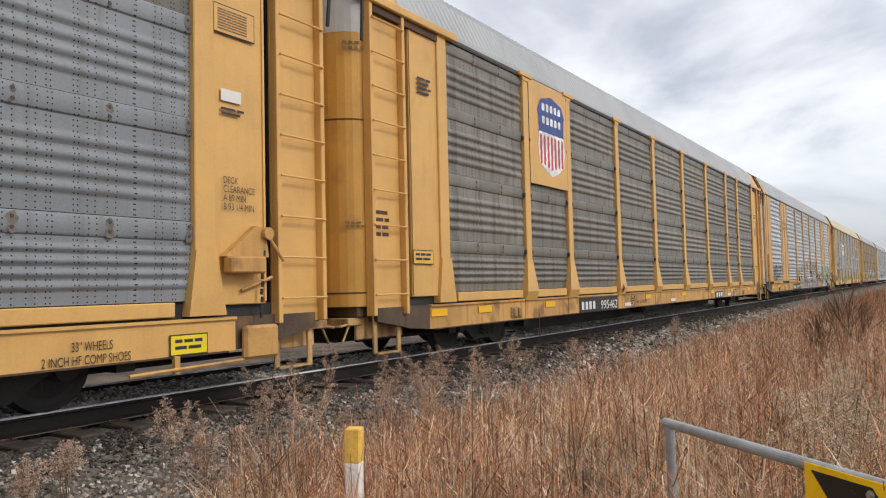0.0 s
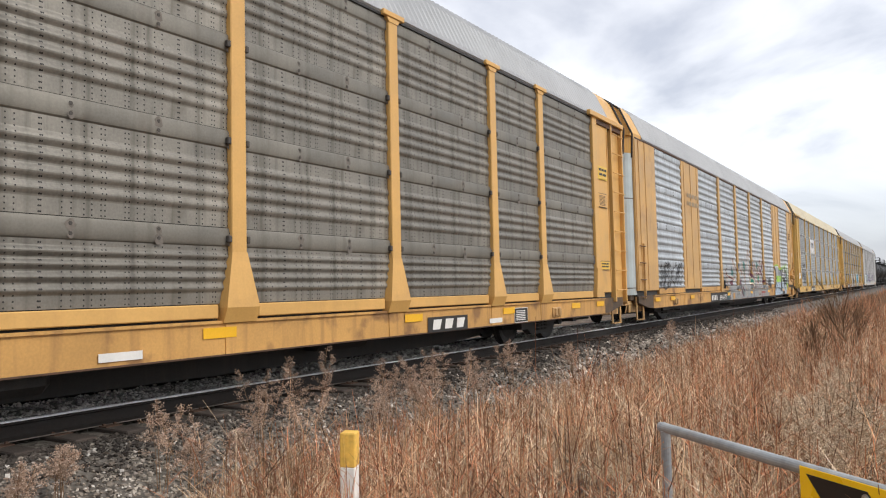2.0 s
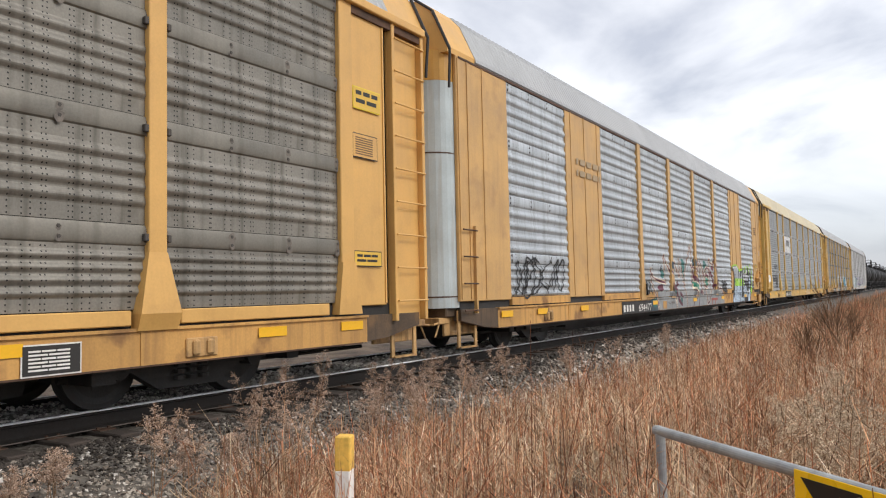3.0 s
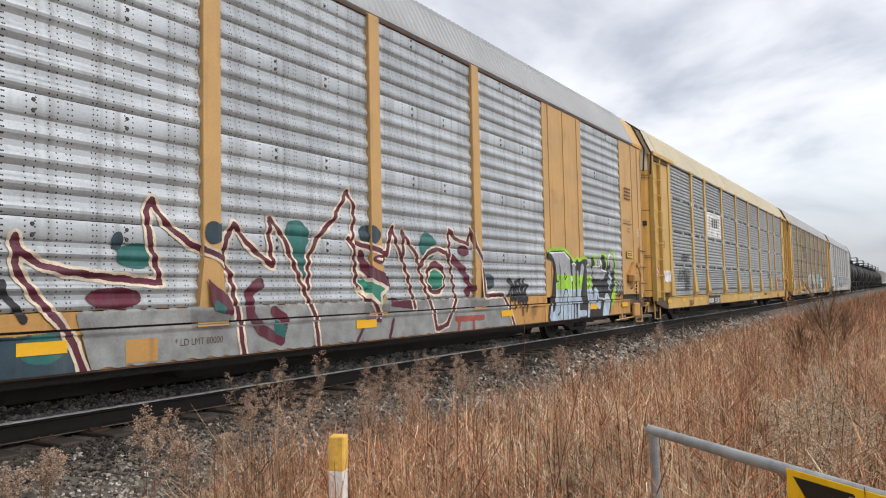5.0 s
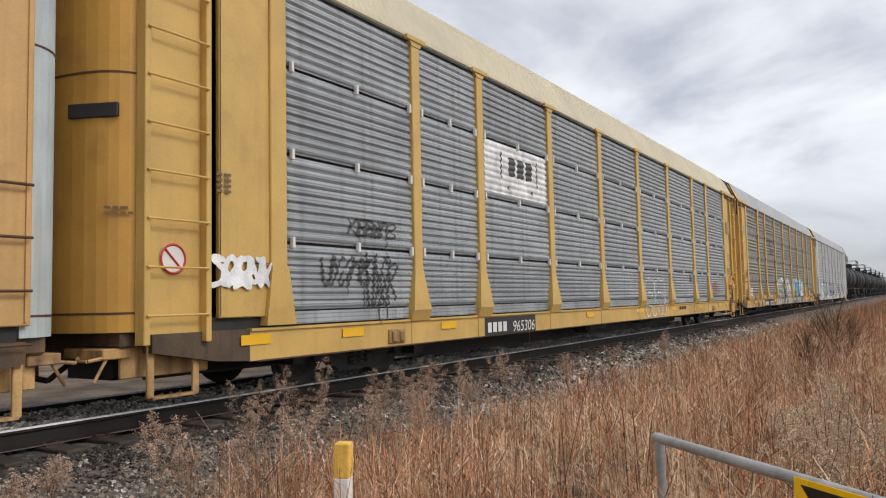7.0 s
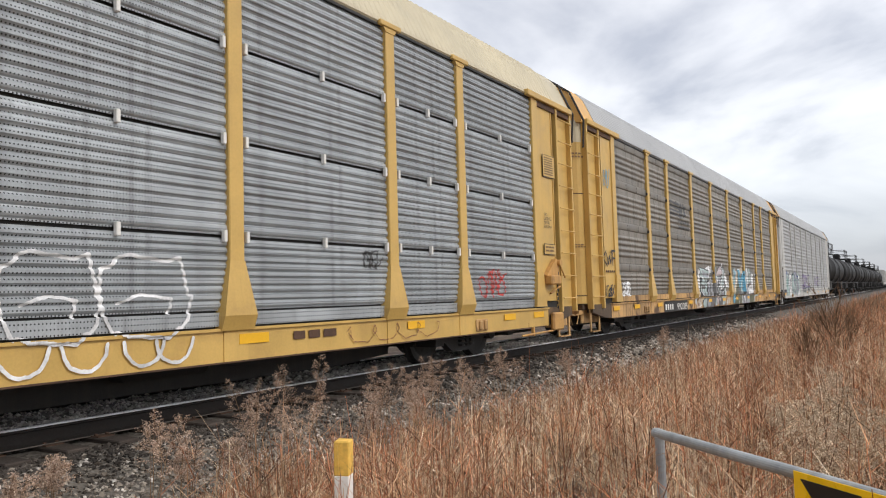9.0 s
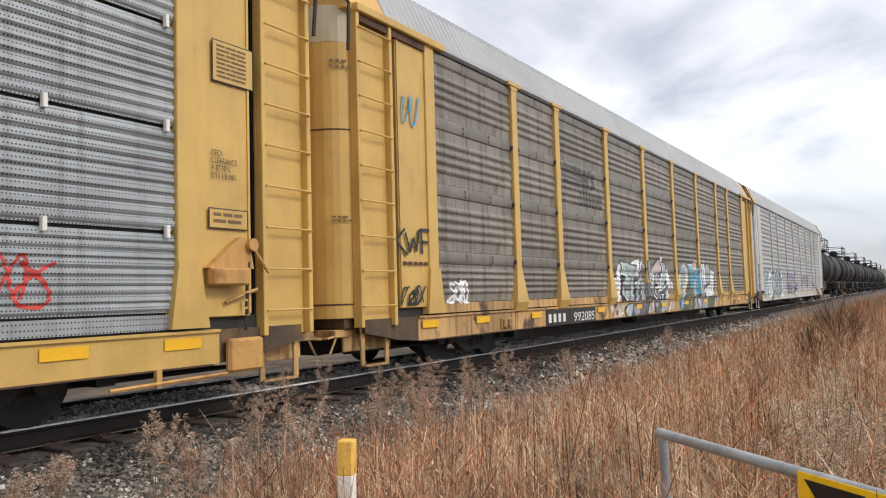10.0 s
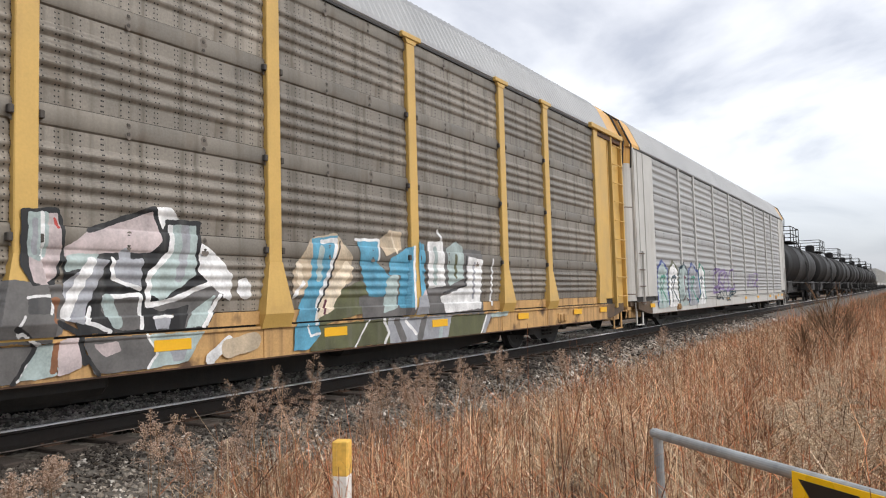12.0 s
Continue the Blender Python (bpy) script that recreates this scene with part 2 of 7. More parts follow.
RED_MARK = material("red_emblem", (0.55, 0.06, 0.05), 0.5, vary=0.12, bump=0.02)
LABEL_YELLOW = material("yellow_label", (0.80, 0.62, 0.02), 0.45, vary=0.08, bump=0.02)

YELLOW_FADED = material("faded_yellow_label", (0.72, 0.45, 0.06), 0.5, vary=0.1, bump=0.02)


# ---- mesh helpers ----
def link_mesh(name, me, parent=None, m=None, label="", mats=()):
    for k in mats:
        me.materials.append(k)
    ob = new(name, me)
    if parent:
        ob.parent = parent
    if m is not None:
        ob.matrix_basis = m
    if label:
        ob["label"] = label
    return ob


def mesh_of(name, bm, mat, smooth=False):
    bmesh.ops.recalc_face_normals(bm, faces=bm.faces)
    me = bpy.data.meshes.new(name)
    bm.to_mesh(me)
    bm.free()
    if mat:
        me.materials.append(mat)
    if smooth:
        for p in me.polygons:
            p.use_smooth = True
    return me


def part(name, bm, mat, parent, label="", m=None, smooth=False):
    return link_mesh(name, mesh_of(name, bm, mat, smooth), parent, m, label)


def thing(name, m, label, category, group="", kind=""):
    ob = new(name)
    ob.empty_display_size = 0.2
    ob.matrix_basis = m
    return tagged(ob, label, category, group, kind)


def box(bm, x0, x1, y0, y1, z0, z1, bevel=0.0):
    x0, x1 = min(x0, x1), max(x0, x1)
    y0, y1 = min(y0, y1), max(y0, y1)
    v = [bm.verts.new((x, y, z)) for z in (z0, z1) for x, y in ((x0, y0), (x1, y0), (x1, y1), (x0, y1))]
    f = [bm.faces.new([v[i] for i in q]) for q in ((3, 2, 1, 0), (4, 5, 6, 7), (0, 1, 5, 4), (1, 2, 6, 5), (2, 3, 7, 6), (3, 0, 4, 7))]
    if bevel:
        bmesh.ops.bevel(bm, geom=list({e for q in f for e in q.edges}), offset=bevel, segments=1, affect="EDGES")
    return bm


def boxed(*a, **k):
    return box(bmesh.new(), *a, **k)


def prism(bm, pts, axis, a, b):
    """Extrudes a closed outline; axis y: pts are (x, z), axis x: (y, z), axis z: (x, y)."""
    def at(p, d):
        return {"y": (p[0], d, p[1]), "x": (d, p[0], p[1]), "z": (p[0], p[1], d)}[axis]
    lo, hi = [bm.verts.new(at(p, a)) for p in pts], [bm.verts.new(at(p, b)) for p in pts]
    bm.faces.new(lo)
    bm.faces.new(hi[::-1])
    for i in range(len(pts)):
        j = (i + 1) % len(pts)
        bm.faces.new((lo[i], hi[i], hi[j], lo[j]))
    return bm


def tube(bm, a, b, r, n=8):
    a, b = Vector(a), Vector(b)
    t = (b - a).to_track_quat("Z", "Y").to_matrix()
    rings = [[bm.verts.new(p + t @ Vector((r * math.cos(k * math.tau / n), r * math.sin(k * math.tau / n), 0))) for k in range(n)] for p in (a, b)]
    for k in range(n):
        bm.faces.new((rings[0][k], rings[0][(k + 1) % n], rings[1][(k + 1) % n], rings[1][k]))
    bm.faces.new(rings[0][::-1])
    bm.faces.new(rings[1])
    return bm


def lathe(bm, prof, n=20, axis="y"):
    """Turns a profile of (radius, distance along the axis)."""
    rings = []
    for r, d in prof:
        rings.append([bm.verts.new((r * math.cos(k * math.tau / n), d, r * math.sin(k * math.tau / n)) if axis == "y" else
                                   (d, r * math.cos(k * math.tau / n), r * math.sin(k * math.tau / n))) for k in range(n)])
    for a, b in zip(rings, rings[1:]):
        for k in range(n):
            bm.faces.new((a[k], a[(k + 1) % n], b[(k + 1) % n], b[k]))
    bm.faces.new(rings[0])
    bm.faces.new(rings[-1])
    return bm


def flip(m=1):
    return Matrix.Rotation(math.pi, 4, "Z") if m < 0 else Matrix.Identity(4)


TEXTS = {}


def lettering(word, size, mat, parent, x, y, z, label="", wide=1.0, shear=0.0, name="lettering"):
    """Flat letters on a wall that faces -y, their lower left corner at x, z."""
    key = (word, shear)
    if key not in TEXTS:
        cu = bpy.data.curves.new("letters", "FONT")
        cu.body, cu.size, cu.shear, cu.space_line = word, 1.0, shear, 0.9
        ob = new("letters", cu)
        me = bpy.data.meshes.new_from_object(ob.evaluated_get(bpy.context.evaluated_depsgraph_get()))
        bpy.data.objects.remove(ob)
        bpy.data.curves.remove(cu)
        me.materials.clear()
        TEXTS[key] = me
    me = TEXTS[key].copy()
    me.name = name
    me.transform(Matrix.Rotation(math.pi / 2, 4, "X") @ Matrix.Diagonal((size * wide, size, 1, 1)))
    return link_mesh(name, me, parent, pose(x, y, z), label, (mat,))


def plate(name, x0, x1, y, z0, z1, mat, parent, label=""):
    return part(name, boxed(x0, x1, y, y + 0.003, z0, z1), mat, parent, label)


def bars(parent, x, y, z, rows, height, mat, name="stencil", label="rows of faded stencil lettering"):
    """Unreadable lettering: each row is a list of bar lengths; rows run downwards from z."""
    bm = bmesh.new()
    for i, row in enumerate(rows):
        u = x
        for w in row:
            box(bm, u, u + w, y, y + 0.002, z - (i + 0.5) * height, z - i * height)
            u += w + height * 0.35
    return part(name, bm, mat, parent, label)


# ---- ground, track ----
def ground_height(x, y):
    a = abs(y)
    if a < 0.66:
        h = -0.055
    elif a < 0.7:
        h = -0.055 - 0.18 * (a - 0.66) / 0.04
    elif a < 1.5:
        h = -0.235
    elif a < 3.1:
        s = (a - 1.5) / 1.6
        h = -0.235 - 0.36 * s * s * (3 - 2 * s)
    else:
        h = -0.595 + 0.075 * min(1, (a - 3.1) / 2.5)
    rough = min(1.0, max(0.25, (a - 1.2) / 2)) if a > 0.7 else 0.12
    return h + rough * (0.05 * noise.noise((x * 0.6, y * 0.6, 0)) + 0.02 * noise.noise((x * 2.3, y * 2.3, 5)))


def ground_material():
    m = bpy.data.materials.new("gravel_and_soil")
    m.use_nodes = True
    nt, ln = m.node_tree.nodes, m.node_tree.links
    b = nt["Principled BSDF"]
    co = nt.new("ShaderNodeTexCoord").outputs["Object"]
    sep = nt.new("ShaderNodeSeparateXYZ")
    ln.new(co, sep.inputs[0])
    ab = nt.new("ShaderNodeMath")
    ab.operation = "ABSOLUTE"
    ln.new(sep.outputs[1], ab.inputs[0])
    n1, n2 = nt.new("ShaderNodeTexNoise"), nt.new("ShaderNodeTexVoronoi")
    n1.inputs["Scale"].default_value, n1.inputs["Detail"].default_value = 1.3, 6.0
    n2.inputs["Scale"].default_value = 22.0
    ln.new(co, n1.inputs["Vector"])
    ln.new(co, n2.inputs["Vector"])
    edge = nt.new("ShaderNodeMath")
    edge.operation = "ADD"
    ln.new(ab.outputs[0], edge.inputs[0])
    ln.new(n1.outputs["Fac"], edge.inputs[1])
    rg = nt.new("ShaderNodeMapRange")
    rg.inputs[1].default_value, rg.inputs[2].default_value = 3.5, 4.1
    ln.new(edge.outputs[0], rg.inputs[0])
    stone = nt.new("ShaderNodeValToRGB")
    ln.new(n2.outputs["Color"], stone.inputs[0])
    e = stone.color_ramp.elements
    e[0].color, e[1].color = (0.04, 0.033, 0.027, 1), (0.2, 0.178, 0.15, 1)
    soil = nt.new("ShaderNodeValToRGB")
    ln.new(n1.outputs["Fac"], soil.inputs[0])
    e = soil.color_ramp.elements
    e[0].position, e[1].position = 0.35, 0.65
    e[0].color, e[1].color = (0.075, 0.05, 0.031, 1), (0.23, 0.16, 0.1, 1)
    mx = nt.new("ShaderNodeMix")
    mx.data_type = "RGBA"
    ln.new(rg.outputs[0], mx.inputs[0])
    ln.new(stone.outputs[0], mx.inputs[6])
    ln.new(soil.outputs[0], mx.inputs[7])
    ln.new(mx.outputs[2], b.inputs["Base Color"])
    b.inputs["Roughness"].default_value = 0.9
    bp = nt.new("ShaderNodeBump")
    bp.inputs["Strength"].default_value, bp.inputs["Distance"].default_value = 0.8, 0.03
    ln.new(n2.outputs["Distance"], bp.inputs["Height"])
    ln.new(bp.outputs[0], b.inputs["Normal"])
    return m


def graded(stops):
    """Coordinates from (start, step) pairs up to the last start."""
    out = []
    for (a, s), (b, _) in zip(stops, stops[1:]):
        out += list(np.arange(a, b - 1e-6, s))
    return out + [stops[-1][0]]


def build_ground():
    xs = graded([(-3000, 500), (-500, 100), (-50, 10), (-10, 0.4), (30, 1.0), (80, 5), (200, 25), (500, 250), (4500, 1)])
    ys = graded([(-3000, 500), (-500, 100), (-60, 10), (-20, 2), (-9, 0.35), (-2.2, 0.1), (2.2, 0.35), (9, 2), (20, 10), (60, 100), (500, 500), (3000, 1)])
    verts = [(x, y, ground_height(x, y)) for y in ys for x in xs]
    n = len(xs)
    faces = [(j * n + i, j * n + i + 1, (j + 1) * n + i + 1, (j + 1) * n + i) for j in range(len(ys) - 1) for i in range(n - 1)]
    me = bpy.data.meshes.new("ground")
    me.from_pydata(verts, [], faces)
    for p in me.polygons:
        p.use_smooth = True
    ob = link_mesh("ground", me, mats=(ground_material(),))
    tagged(ob, "gravelly railway verge with brown soil and straw", "ground", kind="structure")


def build_track():
    track = thing("railway_track", pose(0, 0, 0), "steel railway track on dark wooden ties in grey ballast", "railway track", kind="structure")
    prof = [(-0.075, -0.185), (0.075, -0.185), (0.075, -0.172), (0.012, -0.15), (0.01, -0.05), (0.036, -0.038), (0.036, -0.006), (0.028, 0.0), (-0.028, 0.0), (-0.036, -0.006), (-0.036, -0.038), (-0.01, -0.05), (-0.012, -0.15), (-0.075, -0.172)]
    for s in (-1, 1):
        bm = prism(bmesh.new(), [(s * 0.755 + y, z) for y, z in prof], "x", -60, 600)
        rail = part("rail", bm, RAIL_SIDE, track, "brown steel rail with a polished head")
        part("rail_head_band", boxed(-60, 600, s * 0.755 - 0.027, s * 0.755 + 0.027, -0.003, 0.003), RAIL_TOP, rail, "shiny worn running surface")
        # strip on the camera side of the head, coloured as its highlight
        bm = prism(bmesh.new(), [(s * 0.755 - 0.022, 0.0045), (s * 0.755 - 0.0405, -0.005), (s * 0.755 - 0.0405, -0.014), (s * 0.755 - 0.0365, -0.014), (s * 0.755 - 0.0365, -0.006), (s * 0.755 - 0.022, 0.0033)], "x", -60, 600)
        part("rail_foot", boxed(-60, 600, s * 0.755 - 0.077, s * 0.755 - 0.0755, -0.184, -0.174), RAIL_FOOT, rail, "paler edge strip of the rail foot")
        part("rail_edge", bm, RAIL_SHINE, rail, "near-white strip painting the sky's gleam on the rail head")
    bm = boxed(-0.115, 0.115, -1.3, 1.3, -0.36, -0.188, bevel=0.012)
    me = mesh_of("tie", bm, TIE_WOOD)
    bm = bmesh.new()
    box(bm, -0.09, 0.09, -0.18, 0.18, -0.19, -0.178)
    for dx in (-0.06, 0.06):
        for dy in (-0.1, 0.1):
            box(bm, dx - 0.012, dx + 0.012, dy - 0.012, dy + 0.012, -0.18, -0.158)
    pl = mesh_of("tie_plate", bm, RUSTY)
    rng = random.Random(4)
    for i in range(150):
        x = -6 + i * 0.53
        ob = link_mesh("tie", me, track, pose(x + rng.uniform(-0.02, 0.02), rng.uniform(-0.04, 0.04), rng.uniform(-0.008, 0.0), 0, 0, rng.uniform(-0.8, 0.8)))
        if i < 60:
            link_mesh("tie_plate", pl, ob, pose(0, -0.755, 0))


def scatter_stones():
    rng = np.random.default_rng(7)
    n = 64000
    x = 1.0 + 38 * rng.random(n) ** 1.7
    y = np.where(rng.random(n) < 0.74, -1.15 - 2.5 * rng.random(n) ** 1.05, -0.63 + 2.4 * rng.random(n) ** 1.5)
    y = np.where((y > 0.63) & (y < 0.88), -0.3, y)
    size = (0.011 + 0.021 * rng.random(n) ** 1.6) * np.clip(x / 7, 1.0, 2.2)
    base = np.array([[1, 0, 0], [-1, 0, 0], [0, 1, 0], [0, -1, 0], [0, 0, 0.75], [0, 0, -0.75]], float)
    tri = np.array([[0, 2, 4], [2, 1, 4], [1, 3, 4], [3, 0, 4], [2, 0, 5], [1, 2, 5], [3, 1, 5], [0, 3, 5]])
    v = base[None] * (0.65 + 0.7 * rng.random((n, 6, 1))) + 0.25 * (rng.random((n, 6, 3)) - 0.5)
    a, b = rng.random(n) * 6.28, (rng.random(n) - 0.5) * 1.6
    ca, sa, cb, sb = np.cos(a), np.sin(a), np.cos(b), np.sin(b)
    rx = v[..., 0] * cb[:, None] + v[..., 2] * sb[:, None]
    rz = -v[..., 0] * sb[:, None] + v[..., 2] * cb[:, None]
    px = rx * ca[:, None] - v[..., 1] * sa[:, None]
    py = rx * sa[:, None] + v[..., 1] * ca[:, None]
    v = np.stack([px, py, rz], -1) * size[:, None, None]
    h = np.array([ground_height(p, q) for p, q in zip(x, y)]) + size * 0.25
    v += np.stack([x, y, h], -1)[:, None, :]
    f = tri[None] + 6 * np.arange(n)[:, None, None]
    me = bpy.data.meshes.new("ballast_stones")
    me.from_pydata(v.reshape(-1, 3).tolist(), [], f.reshape(-1, 3).tolist())
    dark = islands("oily_stone", [(0.022, 0.018, 0.015), (0.06, 0.05, 0.042), (0.04, 0.033, 0.028), (0.1, 0.085, 0.07)], 0.8)
    mat = islands("ballast_stone", [(0.06, 0.05, 0.042), (0.18, 0.155, 0.128), (0.24, 0.21, 0.172), (0.33, 0.295, 0.25), (0.15, 0.12, 0.092), (0.56, 0.52, 0.47)], 0.85)
    grimy = (y > -1.95 + 0.3 * rng.standard_normal(n)) & (y < -0.62)
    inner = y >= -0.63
    # Paler stones between the rails paint in the light missing under the cars.
    lit_inner = islands("lit_inner_stone", [(0.2, 0.18, 0.16), (0.42, 0.39, 0.35), (0.55, 0.52, 0.48), (0.34, 0.31, 0.28), (0.62, 0.6, 0.56)], 0.9)
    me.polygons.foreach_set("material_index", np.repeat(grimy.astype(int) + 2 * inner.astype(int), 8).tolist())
    tagged(link_mesh("ballast_stones", me, mats=(mat, dark, lit_inner)), "loose grey and tan crushed ballast stones", "ballast", kind="stuff")


build_ground()
build_track()
scatter_stones()


# ---- the train ----
ROWS = [(1.0, 1.81), (1.81, 2.87), (2.87, 3.93), (3.93, 4.98)]
POSTS = [-9.2, -7.24, -4.32, -1.44, 1.44, 4.32, 7.24, 9.2]
SHEET_END = 12.0
WALL = 1.53
_panels = {}


def rib_depth(style, z0, z1, z):
    """How far the sheet stands out at height z of a panel from z0 to z1."""
    u = z - z0
    h = z1 - z0
    if style == "fine":
        if u < 0.03 or u > h - 0.03:
            return 0.0
        k = (u - 0.03) / (h - 0.06) * 9
        k = k - math.floor(k)
        return 0.026 * min(1.0, max(0.0, 1.9 - abs(k - 0.5) * 4.2))
    band = 0.2
    if u > h - band:
        k = (u - h + band) / band
        return 0.028 * math.sin(math.pi * min(1, max(0, k))) ** 0.3
    if style == "open":
        k = u / (h - band) * 4
        k = k - math.floor(k)
        return 0.03 * max(0.0, math.sin(math.pi * min(1.0, k / 0.66))) if k < 0.66 else 0.0
    # four pressed ribs between flat margins
    k = (u - 0.15 * h) / (0.55 * h) * 4
    if k < 0 or k > 4:
        return 0.0
    k = k - math.floor(k)
    return 0.025 * math.sin(math.pi * min(1.0, k / 0.84)) ** 1.3 if k < 0.84 else 0.0


def panel_mesh(style, w, row, mat):
    key = (style, round(w, 3), row, mat.name)
    if key not in _panels:
        z0, z1 = ROWS[row]
        n = 56 if style == "fine" else 40 if style == "open" else 64
        seam = 0.018 if style == "fine" else 0.004
        zs = [z0 + seam + (z1 - z0 - 2 * seam) * i / n for i in range(n + 1)]
        bm = bmesh.new()
        prof = [(-rib_depth(style, z0, z1, z), z - z0) for z in zs]
        ribbed = style not in ("fine", "open")
        top = z1 - z0 - 0.2
        ends = [(x, 0.0 if ribbed and j in (0, 3) else 1.0) for j, x in enumerate((-w / 2, -w / 2 + 0.11, w / 2 - 0.11, w / 2))]
        cols = [[bm.verts.new((x, y * (s if z < top else 1.0), z)) for y, z in prof] for x, s in ends]
        for i in range(n):
            for a, b in zip(cols, cols[1:]):
                f = bm.faces.new((a[i], b[i], b[i + 1], a[i + 1]))
                if ribbed and prof[i][1] > top - 0.01:
                    f.material_index = 2
        if style != "fine":
            for x in np.arange(-w / 2 + 0.06, w / 2, (w - 0.12) / max(1, round(w / 0.85)) - 1e-6):
                for zz in (z1 - z0 - 0.15, z1 - z0 - 0.06):
                    lathe_at = [bm.verts.new((x + 0.018 * math.cos(k * 1.047), -0.034, zz + 0.018 * math.sin(k * 1.047))) for k in range(6)]
                    ring = [bm.verts.new((q.co.x + (q.co.x - x) * 0.35, -0.02, q.co.z + (q.co.z - zz) * 0.35)) for q in lathe_at]
                    bm.faces.new(lathe_at).material_index = 1
                    for k in range(6):
                        bm.faces.new((lathe_at[k], lathe_at[(k + 1) % 6], ring[(k + 1) % 6], ring[k])).material_index = 1
                    if style == "open":
                        continue
                    wide = 0.036 + 0.014 * math.sin(x * 37 + zz * 91)
                    blot = [bm.verts.new((x + wide * math.cos(k * 0.524) * (1 + 0.2 * math.sin(k * 2.1 + x * 9)), -0.0305, zz - 0.012 + wide * (1.15 + 0.2 * math.sin(k * 1.7 + x * 5)) * math.sin(k * 0.524))) for k in range(12)]
                    bm.faces.new(blot).material_index = 3
        me = bpy.data.meshes.new("wall_panel")
        bmesh.ops.recalc_face_normals(bm, faces=bm.faces)
        bm.to_mesh(me)
        bm.free()
        me.materials.append(mat)
        me.materials.append(BOLT_DARK)
        me.materials.append(LAP_BAND.get(mat.name, mat))
        me.materials.append(BOLT_STAIN)
        _panels[key] = me
    return _panels[key]


def post_mesh(style, mat):
    bm = bmesh.new()
    if style == "flush":
        box(bm, -0.12, 0.12, -0.075, 0.03, 0.98, 5.0, bevel=0.008)
        prism(bm, [(-0.12, 1.5), (0.12, 1.5), (0.21, 0.8), (-0.21, 0.8)], "y", -0.085, 0.02)
    elif style == "slim":
        box(bm, -0.06, 0.06, -0.07, 0.03, 0.9, 5.0, bevel=0.006)
    else:
        w = 0.105
        box(bm, -w, w, -0.07, 0.03, 1.5, 4.98, bevel=0.01)
        v = [bm.verts.new(p) for p in ((-0.23, -0.07, 0.8), (0.23, -0.07, 0.8), (0.23, -0.13, 0.96), (-0.23, -0.13, 0.96), (w, -0.073, 1.55), (-w, -0.073, 1.55))]
        b = [bm.verts.new((p.co.x, 0.03, p.co.z)) for p in v]
        bm.faces.new((v[0], v[1], v[2], v[3]))
        bm.faces.new((v[3], v[2], v[4], v[5]))
        for i, j in ((0, 1), (1, 2), (2, 4), (4, 5), (5, 3), (3, 0)):
            bm.faces.new((v[i], v[j], b[j], b[i]))
        box(bm, -0.25, 0.25, -0.1, 0.03, 4.97, 5.05, bevel=0.01)
        prism(bm, [(-w, 4.9), (w, 4.9), (0.16, 4.97), (-0.16, 4.97)], "y", -0.08, 0.02)
    return mesh_of("post", bm, mat)


def roof_mesh(mat):
    """Ribbed sheet roof: steep shoulders and a low arch."""
    prof = [(-1.56, 5.0), (-1.585, 5.03), (-1.57, 5.09), (-1.27, 5.72), (-1.08, 5.92), (-0.6, 6.05), (0, 6.1), (0.6, 6.05), (1.08, 5.92), (1.27, 5.72), (1.57, 5.09), (1.585, 5.03), (1.56, 5.0)]
    bm = bmesh.new()
    xs, k = [], 0
    x = -13.125
    while x < 13.1:
        xs += [(x, 0.0), (x + 0.075, 0.0), (x + 0.1, 0.022), (x + 0.125, 0.022)]
        x += 0.15
    xs.append((13.125, 0.0))
    rows = [[bm.verts.new((x, y, z + (d if 2 <= i <= 10 else 0))) for i, (y, z) in enumerate(prof)] for x, d in xs]
    for a, b in zip(rows, rows[1:]):
        for i in range(len(prof) - 1):
            bm.faces.new((a[i], b[i], b[i + 1], a[i + 1]))
    for r in (rows[0], rows[-1]):
        bm.faces.new(r)
    return mesh_of("roof", bm, mat)


def door_mesh(mat, z0, z1, inset=0.0):
    """Radial end door: a curved shell."""
    bm = bmesh.new()
    pts = [(13.72, -1.45), (13.72, -1.5)]
    for i in range(11):
        a = math.pi / 2 * i / 10
        pts.append((13.78 + 0.5 * math.sin(a) ** 0.9, -1.5 + 1.5 * (1 - math.cos(a) ** 0.55)))
    full = [(x - inset, y) for x, y in pts] + [(x - inset, -y) for x, y in pts[::-1]]
    full = [full[0]] + [p for a, p in zip(full, full[1:]) if (Vector(p) - Vector(a)).length > 1e-4]
    prism(bm, full, "z", z0, z1)
    return mesh_of("end_door", bm, mat)


def wheelset_mesh():
    bm = bmesh.new()
    lathe(bm, [(0.09, -0.95), (0.09, 0.95)], 10)
    for s in (-1, 1):
        lathe(bm, [(0.12, s * 0.80), (0.30, s * 0.785), (0.36, s * 0.80), (0.42, s * 0.80), (0.425, s * 0.73), (0.45, s * 0.70), (0.45, s * 0.675), (0.36, s * 0.68), (0.3, s * 0.7), (0.12, s * 0.68)], 28)
        for k in range(4):
            a = k * math.pi / 2
            box(bm, 0.2 * math.cos(a) - 0.03, 0.2 * math.cos(a) + 0.03, s * 0.785, s * 0.80, 0.2 * math.sin(a) - 0.03, 0.2 * math.sin(a) + 0.03)
    return mesh_of("wheelset", bm, BLACK_STEEL)


